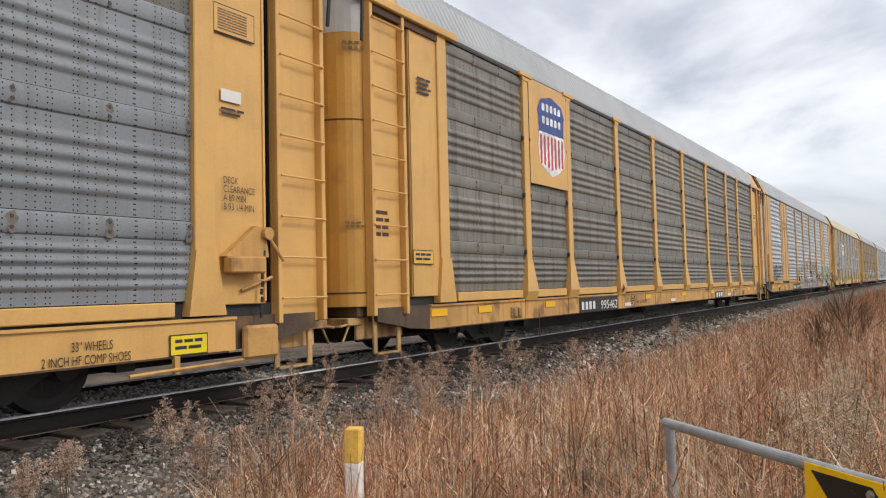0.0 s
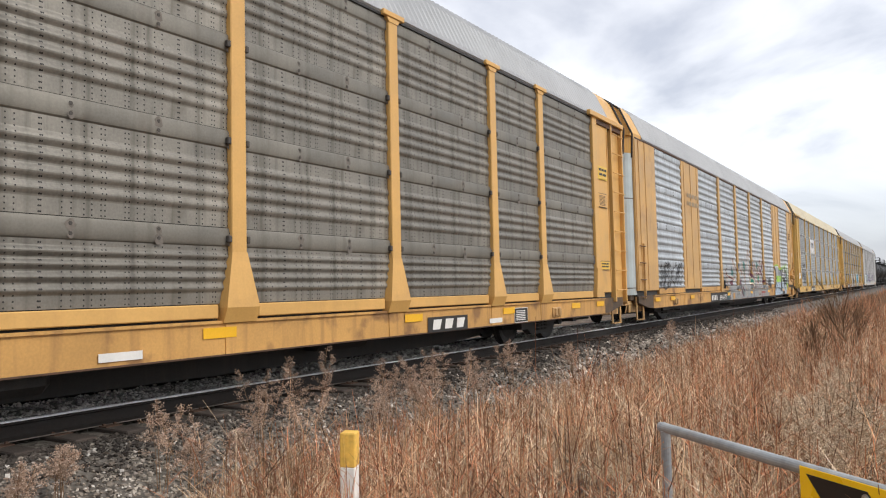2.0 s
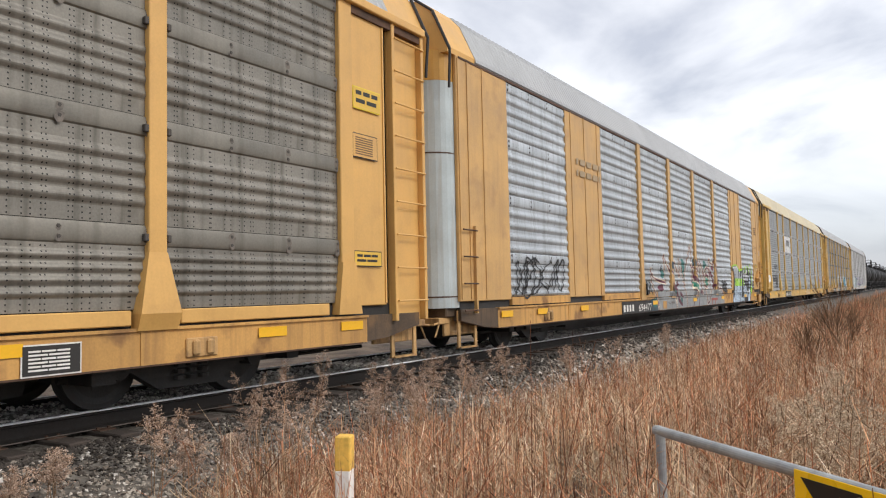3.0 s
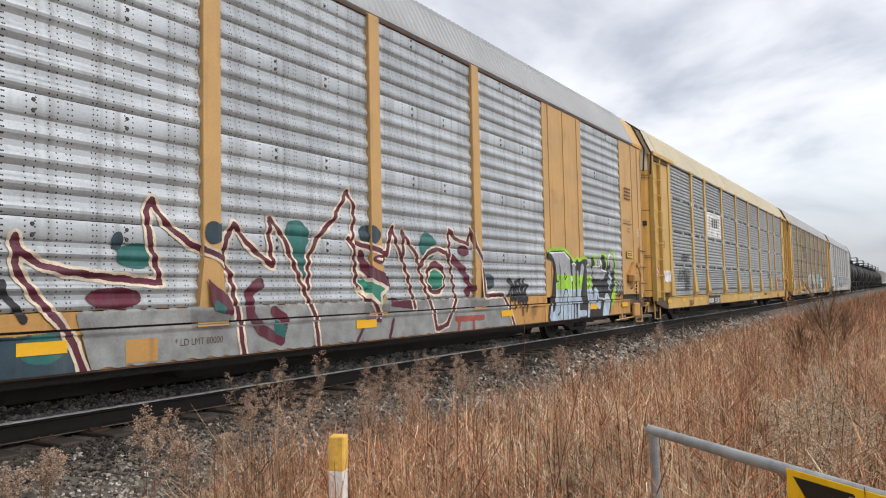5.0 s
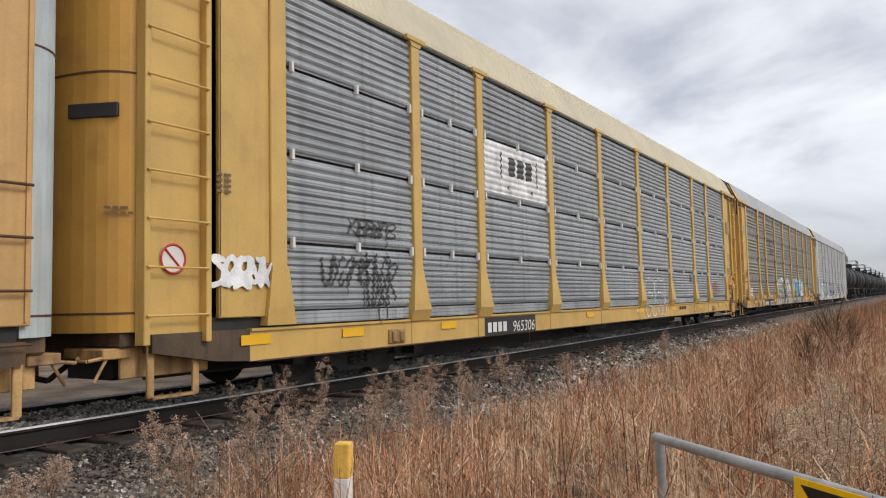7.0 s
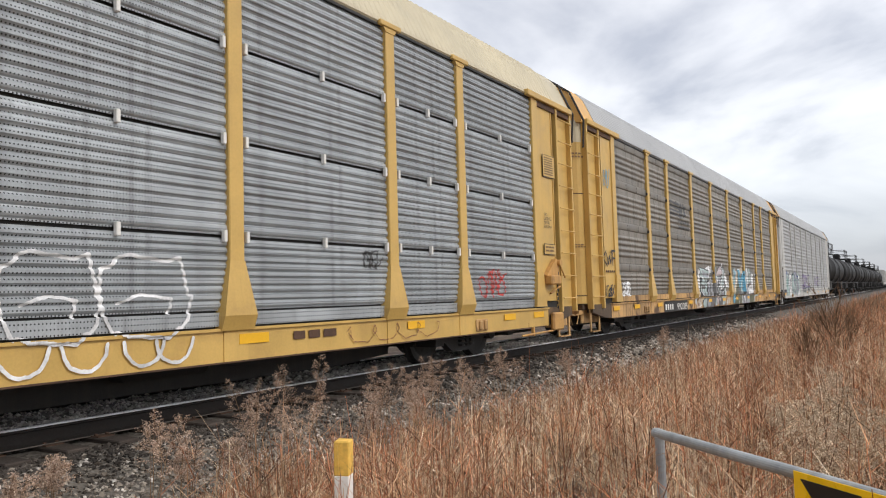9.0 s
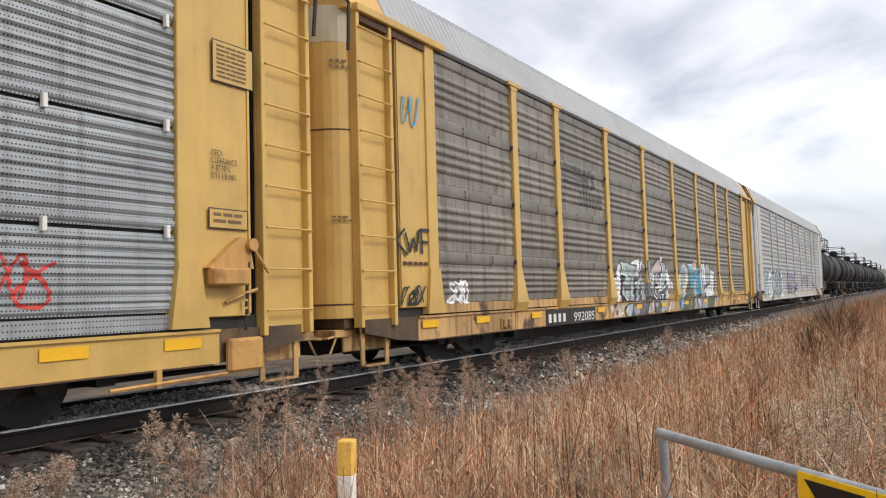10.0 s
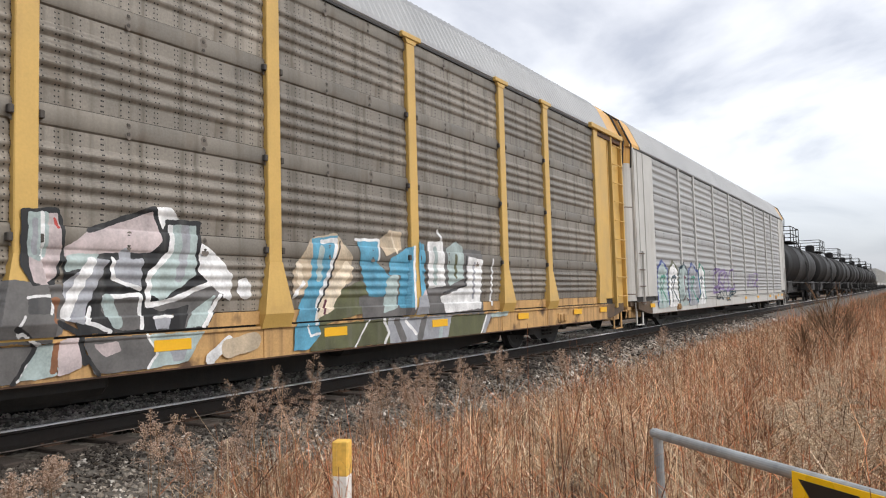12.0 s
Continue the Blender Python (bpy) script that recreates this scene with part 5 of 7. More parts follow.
SILVER_LAST = [
    ('p', 'white', 0, [(-0.26, 1.92), (-0.15, 2.06), (0.04, 2.06), (0.18, 1.92), (0.38, 1.74), (0.65, 1.59), (0.83, 1.4), (0.8, 1.12), (0.65, 1.16), (0.36, 1.39)]),
    ('s', 'white', 0.2, [(0.99, 1.27), (1.0, 1.23)]),
    ('p', 'black', 0, [(-1.09, 1.52), (-0.54, 1.61), (-0.2, 1.6), (-0.0, 1.92), (0.39, 1.92), (0.38, 1.4), (0.72, 1.22), (0.45, 0.84), (-0.94, 0.85), (-1.09, 1.19)]),
    ('p', 'blush', 0, [(-1.08, 1.62), (-0.85, 1.78), (-0.15, 2.02), (-0.05, 1.72), (-0.2, 1.6), (-0.54, 1.6), (-0.83, 1.56), (-1.08, 1.54)]),
    ('s', 'black', 0.05, [(-0.85, 1.78), (-0.16, 2.04), (-0.04, 1.72), (-0.26, 1.51)]),
    ('p', 'mint', 0, [(-1.06, 1.56), (-0.74, 1.58), (-0.8, 1.47), (-1.07, 1.4)]),
    ('p', 'slate', 0, [(-1.09, 1.3), (-0.79, 1.53), (-0.65, 1.52), (-0.87, 1.09), (-0.9, 0.94), (-1.07, 0.98)]),
    ('s', 'white', 0.1, [(-0.82, 1.5), (-1.01, 1.19), (-1.06, 1.03)]),
    ('s', 'slate', 0.12, [(-0.48, 1.58), (-0.46, 1.33)]),
    ('p', 'slate', 0, [(-0.59, 1.52), (-0.28, 1.55), (-0.32, 1.26), (-0.61, 1.35)]),
    ('s', 'white', 0.04, [(-0.61, 1.54), (-0.61, 1.35), (-0.32, 1.25)]),
    ('p', 'grey', 0, [(-0.71, 1.18), (-0.32, 1.19), (-0.3, 0.87), (-0.57, 0.87), (-0.72, 1.05)]),
    ('s', 'white', 0.04, [(-0.71, 1.18), (-0.32, 1.2), (-0.32, 0.88)]),
    ('s', 'white', 0.04, [(-0.83, 1.09), (-0.87, 0.96), (-0.65, 0.87)]),
    ('s', 'mint', 0.12, [(-0.67, 1.15), (-0.58, 0.94)]),
    ('p', 'mint', 0, [(0.01, 1.91), (0.39, 1.92), (0.36, 1.59), (0.33, 1.39), (0.08, 1.23), (-0.09, 1.14), (-0.24, 1.21), (-0.18, 1.43), (0.04, 1.61)]),
    ('s', 'white', 0.06, [(0.04, 1.89), (0.03, 1.61), (-0.22, 1.39), (-0.24, 1.11)]),
    ('s', 'slate', 0.1, [(0.22, 1.88), (0.2, 1.6), (0.13, 1.36)]),
    ('s', 'black', 0.05, [(-0.0, 1.92), (0.39, 1.93), (0.36, 1.59)]),
    ('p', 'grey', 0, [(-0.26, 1.11), (0.08, 1.15), (0.55, 1.32), (0.71, 1.22), (0.45, 0.86), (0.17, 0.86), (0.26, 1.09), (-0.09, 1.03)]),
    ('s', 'white', 0.05, [(-0.24, 1.09), (0.04, 1.14), (0.52, 1.31), (0.69, 1.22)]),
    ('p', 'mint', 0, [(0.26, 1.0), (0.6, 1.2), (0.42, 0.86), (0.19, 0.86)]),
    ('s', 'white', 0.05, [(0.65, 1.18), (0.42, 0.86)]),
    ('p', 'slate', 0, [(-0.18, 0.98), (0.01, 0.97), (-0.01, 0.86), (-0.16, 0.86)]),
    ('s', 'white', 0.03, [(-0.18, 0.98), (0.03, 0.98)]),
]
SILVER_SILL = [
    ('p', 'beige', 0, [(-4.18, 0.65), (-3.86, 0.79), (-3.15, 0.81), (-3.07, 0.74), (-3.44, 0.68), (-3.75, 0.5), (-4.25, 0.47)]),
    ('s', 'white', 0.06, [(-3.84, 0.65), (-3.79, 0.53), (-3.7, 0.49)]),
    ('s', 'white', 0.05, [(-3.73, 0.66), (-3.68, 0.55), (-3.52, 0.57)]),
    ('s', 'white', 0.2, [(-4.33, 0.7), (-4.31, 0.71)]),
    ('s', 'rust', 0.12, [(-4.01, 0.58), (-3.92, 0.6)]),
    ('p', 'black', 0, [(-3.4, 0.71), (-3.07, 0.79), (-2.71, 0.8), (-2.76, 0.46), (-3.16, 0.46)]),
    ('p', 'mint', 0, [(-3.36, 0.6), (-3.15, 0.75), (-2.71, 0.8), (-2.76, 0.67), (-2.87, 0.49), (-3.18, 0.46)]),
    ('p', 'grey', 0, [(-2.71, 0.79), (-1.69, 0.81), (-1.52, 0.76), (-1.75, 0.47), (-2.76, 0.46)]),
    ('p', 'slate', 0, [(-2.66, 0.7), (-2.28, 0.71), (-2.23, 0.54), (-2.43, 0.48), (-2.62, 0.53)]),
    ('p', 'grey', 0, [(-1.63, 0.78), (-1.33, 0.79), (-1.51, 0.5), (-1.63, 0.48)]),
    ('s', 'black', 0.05, [(-1.54, 0.93), (-1.33, 0.78), (-1.52, 0.49)]),
    ('s', 'white', 0.025, [(-1.5, 0.89), (-1.3, 0.77), (-1.49, 0.5)]),
    ('p', 'mint', 0, [(-1.31, 0.78), (-1.12, 0.81), (-1.16, 0.51), (-1.49, 0.5)]),
    ('s', 'rust', 0.06, [(-1.16, 0.78), (-1.19, 0.56)]),
    ('p', 'blush', 0, [(-1.14, 0.81), (-0.95, 0.86), (-0.93, 0.56), (-1.15, 0.51)]),
    ('s', 'black', 0.05, [(-1.14, 0.97), (-0.95, 0.86), (-0.9, 0.6)]),
    ('p', 'grey', 0, [(-0.92, 0.82), (-0.28, 0.82), (-0.16, 0.63), (-0.27, 0.49), (-0.81, 0.49)]),
    ('p', 'blush', 0, [(-0.83, 0.76), (-0.57, 0.77), (-0.54, 0.69), (-0.69, 0.63)]),
    ('s', 'black', 0.035, [(-0.88, 0.65), (-0.76, 0.48)]),
    ('p', 'mint', 0, [(-0.27, 0.82), (0.41, 0.81), (0.22, 0.52), (-0.25, 0.49), (-0.15, 0.63)]),
    ('s', 'white', 0.025, [(-0.27, 0.82), (-0.15, 0.63), (-0.26, 0.49)]),
    ('p', 'slate', 0, [(-0.01, 0.67), (0.21, 0.69), (0.17, 0.54), (0.03, 0.54)]),
    ('s', 'white', 0.12, [(0.49, 0.52), (0.74, 0.69)]),
    ('s', 'beige', 0.2, [(0.74, 0.61), (1.11, 0.67)]),
]
SKY_FIRST = [
    ('p', 'beige', 0, [(2.11, 1.87), (2.6, 1.96), (2.89, 1.66), (2.88, 1.32), (1.77, 1.15), (1.77, 1.45)]),
    ('p', 'olive', 0, [(2.65, 1.23), (3.08, 1.35), (3.27, 1.13), (3.06, 0.91), (2.15, 0.78), (2.29, 1.0)]),
    ('p', 'sky', 0, [(2.12, 1.86), (2.62, 1.93), (2.56, 1.7), (2.3, 1.23), (2.16, 0.76), (1.76, 0.78), (1.84, 0.97), (2.1, 1.44)]),
    ('s', 'white', 0.06, [(2.31, 1.83), (2.59, 1.87), (2.48, 1.53), (2.23, 1.14), (2.12, 0.78)]),
    ('s', 'mint', 0.1, [(2.28, 1.74), (2.23, 1.37)]),
    ('p', 'cream', 0, [(2.48, 1.37), (2.78, 1.61), (2.91, 1.52), (2.47, 0.97), (2.14, 0.86), (2.22, 1.05)]),
    ('s', 'maroon', 0.04, [(2.36, 1.09), (2.29, 0.93)]),
    ('s', 'cream', 0.1, [(1.87, 1.52), (1.9, 1.32)]),
    ('s', 'black', 0.03, [(2.67, 1.85), (2.44, 1.37), (2.17, 0.96)]),
    ('s', 'white', 0.05, [(1.77, 1.15), (1.96, 1.32)]),
]
SKY_LAST = [
    ('p', 'grey', 0, [(3.03, 1.13), (3.7, 1.27), (4.24, 0.95), (4.19, 0.82), (3.06, 0.81)]),
    ('p', 'beige', 0, [(3.47, 1.89), (3.73, 2.06), (4.01, 2.05), (4.04, 1.81), (3.63, 1.69)]),
    ('p', 'sky', 0, [(3.02, 1.9), (3.49, 1.9), (3.44, 1.6), (3.73, 1.4), (3.57, 1.12), (3.23, 1.13), (3.08, 1.47)]),
    ('s', 'white', 0.04, [(2.98, 1.89), (3.5, 1.91), (3.46, 1.63)]),
    ('p', 'mint', 0, [(3.66, 1.38), (3.94, 1.49), (3.87, 0.96), (3.52, 0.89), (3.61, 1.17)]),
    ('p', 'sky', 0, [(3.74, 1.66), (4.28, 1.87), (4.28, 1.38), (4.16, 0.95), (3.91, 0.96), (3.98, 1.43), (3.71, 1.43)]),
    ('s', 'white', 0.05, [(4.28, 1.84), (4.19, 0.95)]),
    ('p', 'sky', 0, [(4.4, 1.93), (4.64, 1.9), (4.61, 1.24), (4.36, 1.11)]),
    ('s', 'cream', 0.04, [(3.78, 2.01), (3.9, 1.75)]),
    ('s', 'blush', 0.1, [(4.49, 1.16), (4.34, 0.95)]),
    ('p', 'slate', 0, [(4.3, 1.11), (4.7, 1.16), (4.84, 0.85), (4.22, 0.82)]),
    ('p', 'grey', 0, [(4.68, 1.89), (6.41, 1.87), (6.37, 0.8), (4.68, 0.82)]),
    ('p', 'white', 0, [(4.74, 1.95), (5.18, 1.97), (5.2, 1.27), (4.71, 1.23)]),
    ('s', 'mint', 0.1, [(4.94, 1.84), (4.91, 1.33)]),
    ('p', 'mint', 0, [(5.27, 1.86), (5.56, 1.99), (5.79, 1.91), (5.78, 1.39), (5.31, 1.27)]),
    ('s', 'olive', 0.08, [(5.54, 1.75), (5.53, 1.42)]),
    ('p', 'white', 0, [(5.93, 1.76), (6.43, 1.71), (6.3, 0.89), (5.16, 0.84), (5.06, 1.1), (5.87, 1.27)]),
    ('s', 'slate', 0.07, [(6.14, 1.64), (6.08, 1.08)]),
    ('s', 'black', 0.03, [(5.88, 1.76), (5.82, 1.27), (5.12, 1.16)]),
    ('s', 'white', 0.06, [(6.8, 1.72), (6.68, 0.95)]),
    ('s', 'white', 0.06, [(5.01, 2.13), (5.11, 1.99)]),
]
SKY_SILL = [
    ('p', 'olive', 0, [(2.16, 0.79), (3.64, 0.82), (3.69, 0.48), (2.01, 0.48)]),
    ('p', 'sky', 0, [(1.76, 0.78), (2.16, 0.79), (2.23, 0.69), (2.0, 0.51), (1.74, 0.51)]),
    ('s', 'white', 0.03, [(1.98, 0.79), (2.03, 0.67), (2.21, 0.69)]),
    ('p', 'slate', 0, [(3.6, 0.82), (6.67, 0.79), (6.39, 0.44), (3.67, 0.46)]),
    ('p', 'olive', 0, [(5.32, 0.8), (6.47, 0.79), (6.32, 0.47), (5.19, 0.46)]),
    ('s', 'white', 0.05, [(3.51, 0.82), (3.64, 0.63), (3.54, 0.49)]),
    ('s', 'white', 0.03, [(3.18, 0.81), (2.89, 0.48)]),
    ('s', 'grey', 0.14, [(3.82, 0.78), (3.99, 0.51)]),
    ('s', 'white', 0.05, [(4.04, 0.77), (4.32, 0.57)]),
    ('s', 'grey', 0.14, [(4.53, 0.78), (4.41, 0.51)]),
    ('s', 'mint', 0.1, [(5.04, 0.76), (4.98, 0.5)]),
    ('s', 'white', 0.04, [(6.47, 0.76), (6.26, 0.46)]),
    ('s', 'mint', 0.08, [(6.67, 0.76), (7.23, 0.77)]),
]
BUBBLE_EDGE = [
    ('s', 'lime', 0.07, [(7.2, 1.88), (7.41, 1.94), (8.07, 1.97), (8.4, 1.82), (8.56, 1.75), (8.72, 1.74), (8.79, 1.81), (8.89, 1.75), (9.17, 1.8), (9.49, 1.82)]),
    ('s', 'lime', 0.09, [(9.23, 1.84), (9.33, 1.66), (9.81, 1.65), (9.83, 1.83), (9.98, 1.89), (10.04, 1.55), (10.32, 1.48)]),
    ('s', 'lime', 0.1, [(10.32, 1.48), (10.39, 1.85), (10.56, 1.96), (10.76, 1.9), (10.83, 1.51), (10.8, 1.14), (10.5, 0.79)]),
    ('p', 'black', 0, [(7.19, 1.86), (7.41, 1.91), (8.07, 1.94), (8.4, 1.81), (8.49, 1.73), (8.69, 1.7), (8.79, 1.79), (8.89, 1.71), (9.17, 1.78), (9.49, 1.79), (9.51, 0.94), (9.34, 0.34), (8.28, 0.36), (7.29, 0.39), (7.19, 0.5), (7.24, 0.75), (7.4, 1.01), (7.46, 1.32), (7.55, 1.51), (7.42, 1.72), (7.2, 1.74)]),
    ('p', 'black', 0, [(8.98, 1.64), (9.12, 1.74), (9.23, 1.72), (9.34, 1.63), (9.74, 1.64), (9.78, 1.83), (9.91, 1.85), (9.96, 1.55), (10.22, 1.47), (10.36, 1.48), (10.32, 1.77), (10.46, 1.94), (10.61, 1.93), (10.72, 1.72), (10.74, 1.29), (10.68, 1.03), (10.55, 0.88), (10.45, 0.66), (10.31, 0.46), (9.86, 0.43), (9.31, 0.45), (8.98, 0.48)]),
]
BUBBLE_FIRST = [
    ('p', 'bands', 0, [(7.28, 1.87), (8.07, 1.91), (8.37, 1.77), (8.41, 1.29), (8.43, 0.89), (8.39, 0.38), (7.39, 0.41), (7.26, 0.55), (7.4, 0.9), (7.47, 0.64), (7.57, 0.73), (7.59, 1.24), (7.64, 1.27), (7.75, 1.28), (7.8, 1.38), (7.82, 1.59), (7.73, 1.85), (7.81, 1.47), (7.72, 1.29), (7.64, 1.3), (7.6, 1.62), (7.46, 1.79)]),
    ('s', 'black', 0.035, [(7.82, 1.59), (7.83, 1.27), (7.81, 0.64), (7.68, 0.58)]),
    ('s', 'black', 0.035, [(7.97, 0.39), (7.97, 0.98), (8.03, 1.09), (8.1, 1.12), (8.19, 1.07), (8.22, 0.97), (8.22, 0.39)]),
    ('s', 'white', 0.03, [(7.3, 1.86), (8.07, 1.9), (8.37, 1.76)]),
    ('s', 'black', 0.03, [(8.09, 1.48), (8.03, 1.42), (8.07, 1.32), (8.16, 1.38), (8.11, 1.43)]),
    ('s', 'white', 0.025, [(8.41, 1.29), (8.43, 0.91)]),
    ('s', 'white', 0.1, [(8.43, 1.36), (8.44, 1.32)]),
    ('p', 'black', 0, [(7.37, 1.03), (7.47, 0.94), (7.52, 0.73), (7.44, 0.63), (7.4, 0.88), (7.25, 0.67)]),
    ('s', 'white', 0.02, [(7.61, 1.25), (7.58, 0.73)]),
]
BUBBLE_MIDDLE = [
    ('s', 'bands', 0.168, [(8.59, 1.62), (8.55, 0.96)]),
    ('s', 'bands', 0.108, [(8.8, 1.47), (8.79, 1.0)]),
    ('s', 'bands', 0.18, [(9.09, 1.59), (8.98, 1.33)]),
    ('s', 'bands', 0.132, [(9.0, 1.33), (8.87, 1.0)]),
    ('s', 'bands', 0.144, [(8.51, 0.88), (8.99, 0.87)]),
    ('s', 'bands', 0.12, [(8.5, 0.74), (8.48, 0.37)]),
    ('s', 'bands', 0.096, [(8.66, 0.74), (8.64, 0.36)]),
    ('s', 'bands', 0.12, [(8.86, 0.73), (8.8, 0.35)]),
    ('s', 'bands', 0.228, [(9.56, 1.62), (9.54, 1.22)]),
    ('s', 'bands', 0.204, [(9.48, 1.16), (9.52, 0.9)]),
    ('s', 'bands', 0.156, [(9.66, 1.57), (9.66, 0.8)]),
    ('s', 'bands', 0.132, [(9.48, 0.76), (9.44, 0.47)]),
    ('s', 'black', 0.03, [(9.57, 1.38), (9.56, 0.84)]),
    ('s', 'white', 0.025, [(9.76, 1.61), (9.76, 0.83)]),
    ('s', 'white', 0.03, [(9.36, 1.56), (9.46, 1.66), (9.6, 1.67)]),
    ('s', 'ice', 0.14, [(8.91, 0.57), (9.27, 0.57)]),
    ('s', 'white', 0.03, [(8.49, 1.65), (8.59, 1.69), (8.7, 1.64)]),
]
BUBBLE_LAST = [
    ('s', 'lime', 0.12, [(10.84, 1.8), (10.88, 1.92), (11.0, 2.02), (11.25, 2.01), (11.42, 1.79), (11.45, 1.33), (11.27, 0.95), (11.03, 0.75)]),
    ('p', 'black', 0, [(10.78, 1.49), (10.82, 1.84), (11.0, 1.99), (11.22, 1.99), (11.38, 1.79), (11.41, 1.33), (11.23, 0.99), (11.01, 0.82), (10.9, 0.52), (10.55, 0.4), (10.31, 0.46), (10.31, 1.04), (10.6, 1.32)]),
    ('p', 'slate', 0, [(9.85, 1.61), (10.32, 1.62), (10.61, 1.5), (10.81, 1.49), (10.55, 1.36), (10.31, 1.3), (10.27, 1.32), (9.85, 1.32)]),
    ('s', 'white', 0.04, [(9.85, 1.63), (10.32, 1.64), (10.37, 1.81), (10.47, 1.57), (10.71, 1.52)]),
    ('s', 'black', 0.05, [(9.85, 1.32), (10.29, 1.32)]),
    ('s', 'ice', 0.28, [(10.02, 1.0), (9.93, 0.87)]),
    ('s', 'ice', 0.2, [(9.82, 0.77), (10.17, 0.74)]),
    ('s', 'black', 0.03, [(10.08, 0.98), (10.02, 0.81), (9.82, 0.84)]),
    ('s', 'white', 0.04, [(10.17, 0.89), (10.48, 0.87)]),
    ('s', 'slate', 0.3, [(10.97, 1.94), (11.08, 1.89), (11.16, 1.7)]),
    ('s', 'white', 0.03, [(10.89, 1.69), (10.92, 1.9), (11.11, 1.96), (11.27, 1.86)]),
    ('s', 'ice', 0.14, [(10.99, 1.51), (11.07, 1.29)]),
    ('s', 'ice', 0.1, [(10.91, 1.29), (10.96, 1.1)]),
    ('s', 'ice', 0.4, [(10.7, 0.8), (10.57, 0.51)]),
    ('s', 'white', 0.04, [(10.55, 0.86), (10.75, 0.91), (10.88, 0.85)]),
    ('s', 'white', 0.025, [(11.38, 1.6), (11.36, 1.13), (11.01, 0.88)]),
    ('s', 'lime', 0.1, [(11.29, 1.06), (11.06, 0.9)]),
    ('s', 'black', 0.05, [(10.91, 1.58), (11.13, 1.48), (11.18, 1.21), (10.98, 0.92)]),
]


def shield_emblem(car):
    """Yellow plate with a plain blue, white and red shield."""
    plate("emblem_plate", -9.08, -7.36, -1.604, 3.0, 5.0, YELLOW, car, "yellow plate behind the emblem")
    cx, top, low, w = -8.1, 4.8, 3.2, 0.62
    edge = [(cx - w * 0.8, top - 0.12), (cx - w * 0.4, top - 0.06), (cx, top), (cx + w * 0.4, top - 0.06), (cx + w * 0.8, top - 0.12), (cx + w, top - 0.3), (cx + w * 0.92, 4.1),
            (cx + w, 3.75), (cx + w * 0.9, 3.45), (cx + w * 0.5, 3.3), (cx, low), (cx - w * 0.5, 3.3), (cx - w * 0.9, 3.45), (cx - w, 3.75), (cx - w * 0.92, 4.1), (cx - w, top - 0.3)]
    items = [("p", "white", 0, edge), ("p", "blue", 0, [(x, max(z, 4.05)) for x, z in edge])]
    for k in range(-3, 4):
        x = cx + k * 0.165
        items.append(("p", "scarlet", 0, [(x - 0.045, 4.0), (x + 0.045, 4.0), (x + 0.045, 3.34 + 0.03 * abs(k)), (x - 0.045, 3.34 + 0.03 * abs(k))]))
    for z in (4.48, 4.22):
        for k in range(5):
            x = cx - 0.42 + k * 0.185
            items.append(("p", "white", 0, [(x, z), (x + 0.12, z), (x + 0.12, z + 0.15), (x, z + 0.15)]))
    ob = sprayed("shield_emblem", car, items, "wide", [], "blue, white and red shield emblem", cell=0.015)
    for v in ob.data.vertices:
        v.co.y = -1.609


def label_box(car, x0, x1, z0, z1, y, fill, rows, label, edge=BLACK_MARK, ink=BLACK_MARK):
    """A stencilled or stuck-on label: border, ground and unreadable rows."""
    p = plate("label_border", x0, x1, y, z0, z1, edge, car, label)
    ink = FADED_INK if fill in (YELLOW, MUSTARD) else ink
    plate("label_ground", x0 + 0.013, x1 - 0.013, y - 0.004, z0 + 0.013, z1 - 0.013, fill, p)
    rows = rows * 2 if rows > 2 else rows
    h = (z1 - z0 - 0.08) / rows
    bars(p, x0 + 0.06, y - 0.007, z1 - 0.05, [[(x1 - x0 - 0.12) * f for f in ((0.4, 0.45) if i % 2 else (0.25, 0.3, 0.28))] for i in range(rows)], h, ink)


SILL_Y, END_Y = -1.571, -1.592
NUM_Y = -1.575


def number_plate(car, x0, x1, digits, z=0.50, height=0.2):
    """Black number panel on the sill: plain bars for the owner's mark, then the digits."""
    plate("number_panel", x0, x1, SILL_Y, 0.46, 0.775, BLACK_MARK, car, "black number panel on the sill")
    u = x0 + 0.1
    for k in range(4):
        part("mark_bar", boxed(u, u + 0.13, NUM_Y, NUM_Y + 0.002, z + 0.02, z + 0.19), WHITE_MARK, car)
        u += 0.074 * (x1 - x0) + 0.04
    lettering(digits, height * 1.38, WHITE_MARK, car, x0 + 0.51 * (x1 - x0), NUM_Y, z, "white stencilled car number", 0.56 * (x1 - x0), 0.15)


# first car
a = lead_car
lettering("DECK\nCLEARANCE\nA 89 MIN.\nB 93 1/4 MIN.", 0.105, BLACK_MARK, a, 12.32, END_Y, 2.24, "black stencilled deck clearance notice", 0.75)
label_box(a, 12.2, 12.78, 3.84, 4.16, END_Y, YELLOW, 4, "boxed table of faded stencilled figures")
plate("paper_label", 12.3, 12.58, END_Y, 3.12, 3.25, WHITE_MARK, a, "white paper label")
lettering('33" WHEELS', 0.12, BLACK_MARK, a, 10.66, SILL_Y, 0.6, "black wheel stencil", 0.62)
lettering("2 INCH HF COMP SHOES", 0.115, BLACK_MARK, a, 10.4, SILL_Y, 0.485, "black brake shoe stencil", 0.66)
label_box(a, 11.66, 12.12, 0.47, 0.68, SILL_Y, LABEL_YELLOW, 2, "yellow warning label with black border")
bars(a, 12.3, END_Y, 3.05, [[0.2, 0.1], [0.26]], 0.05, BLACK_MARK)
brake_rigging(a, 1)

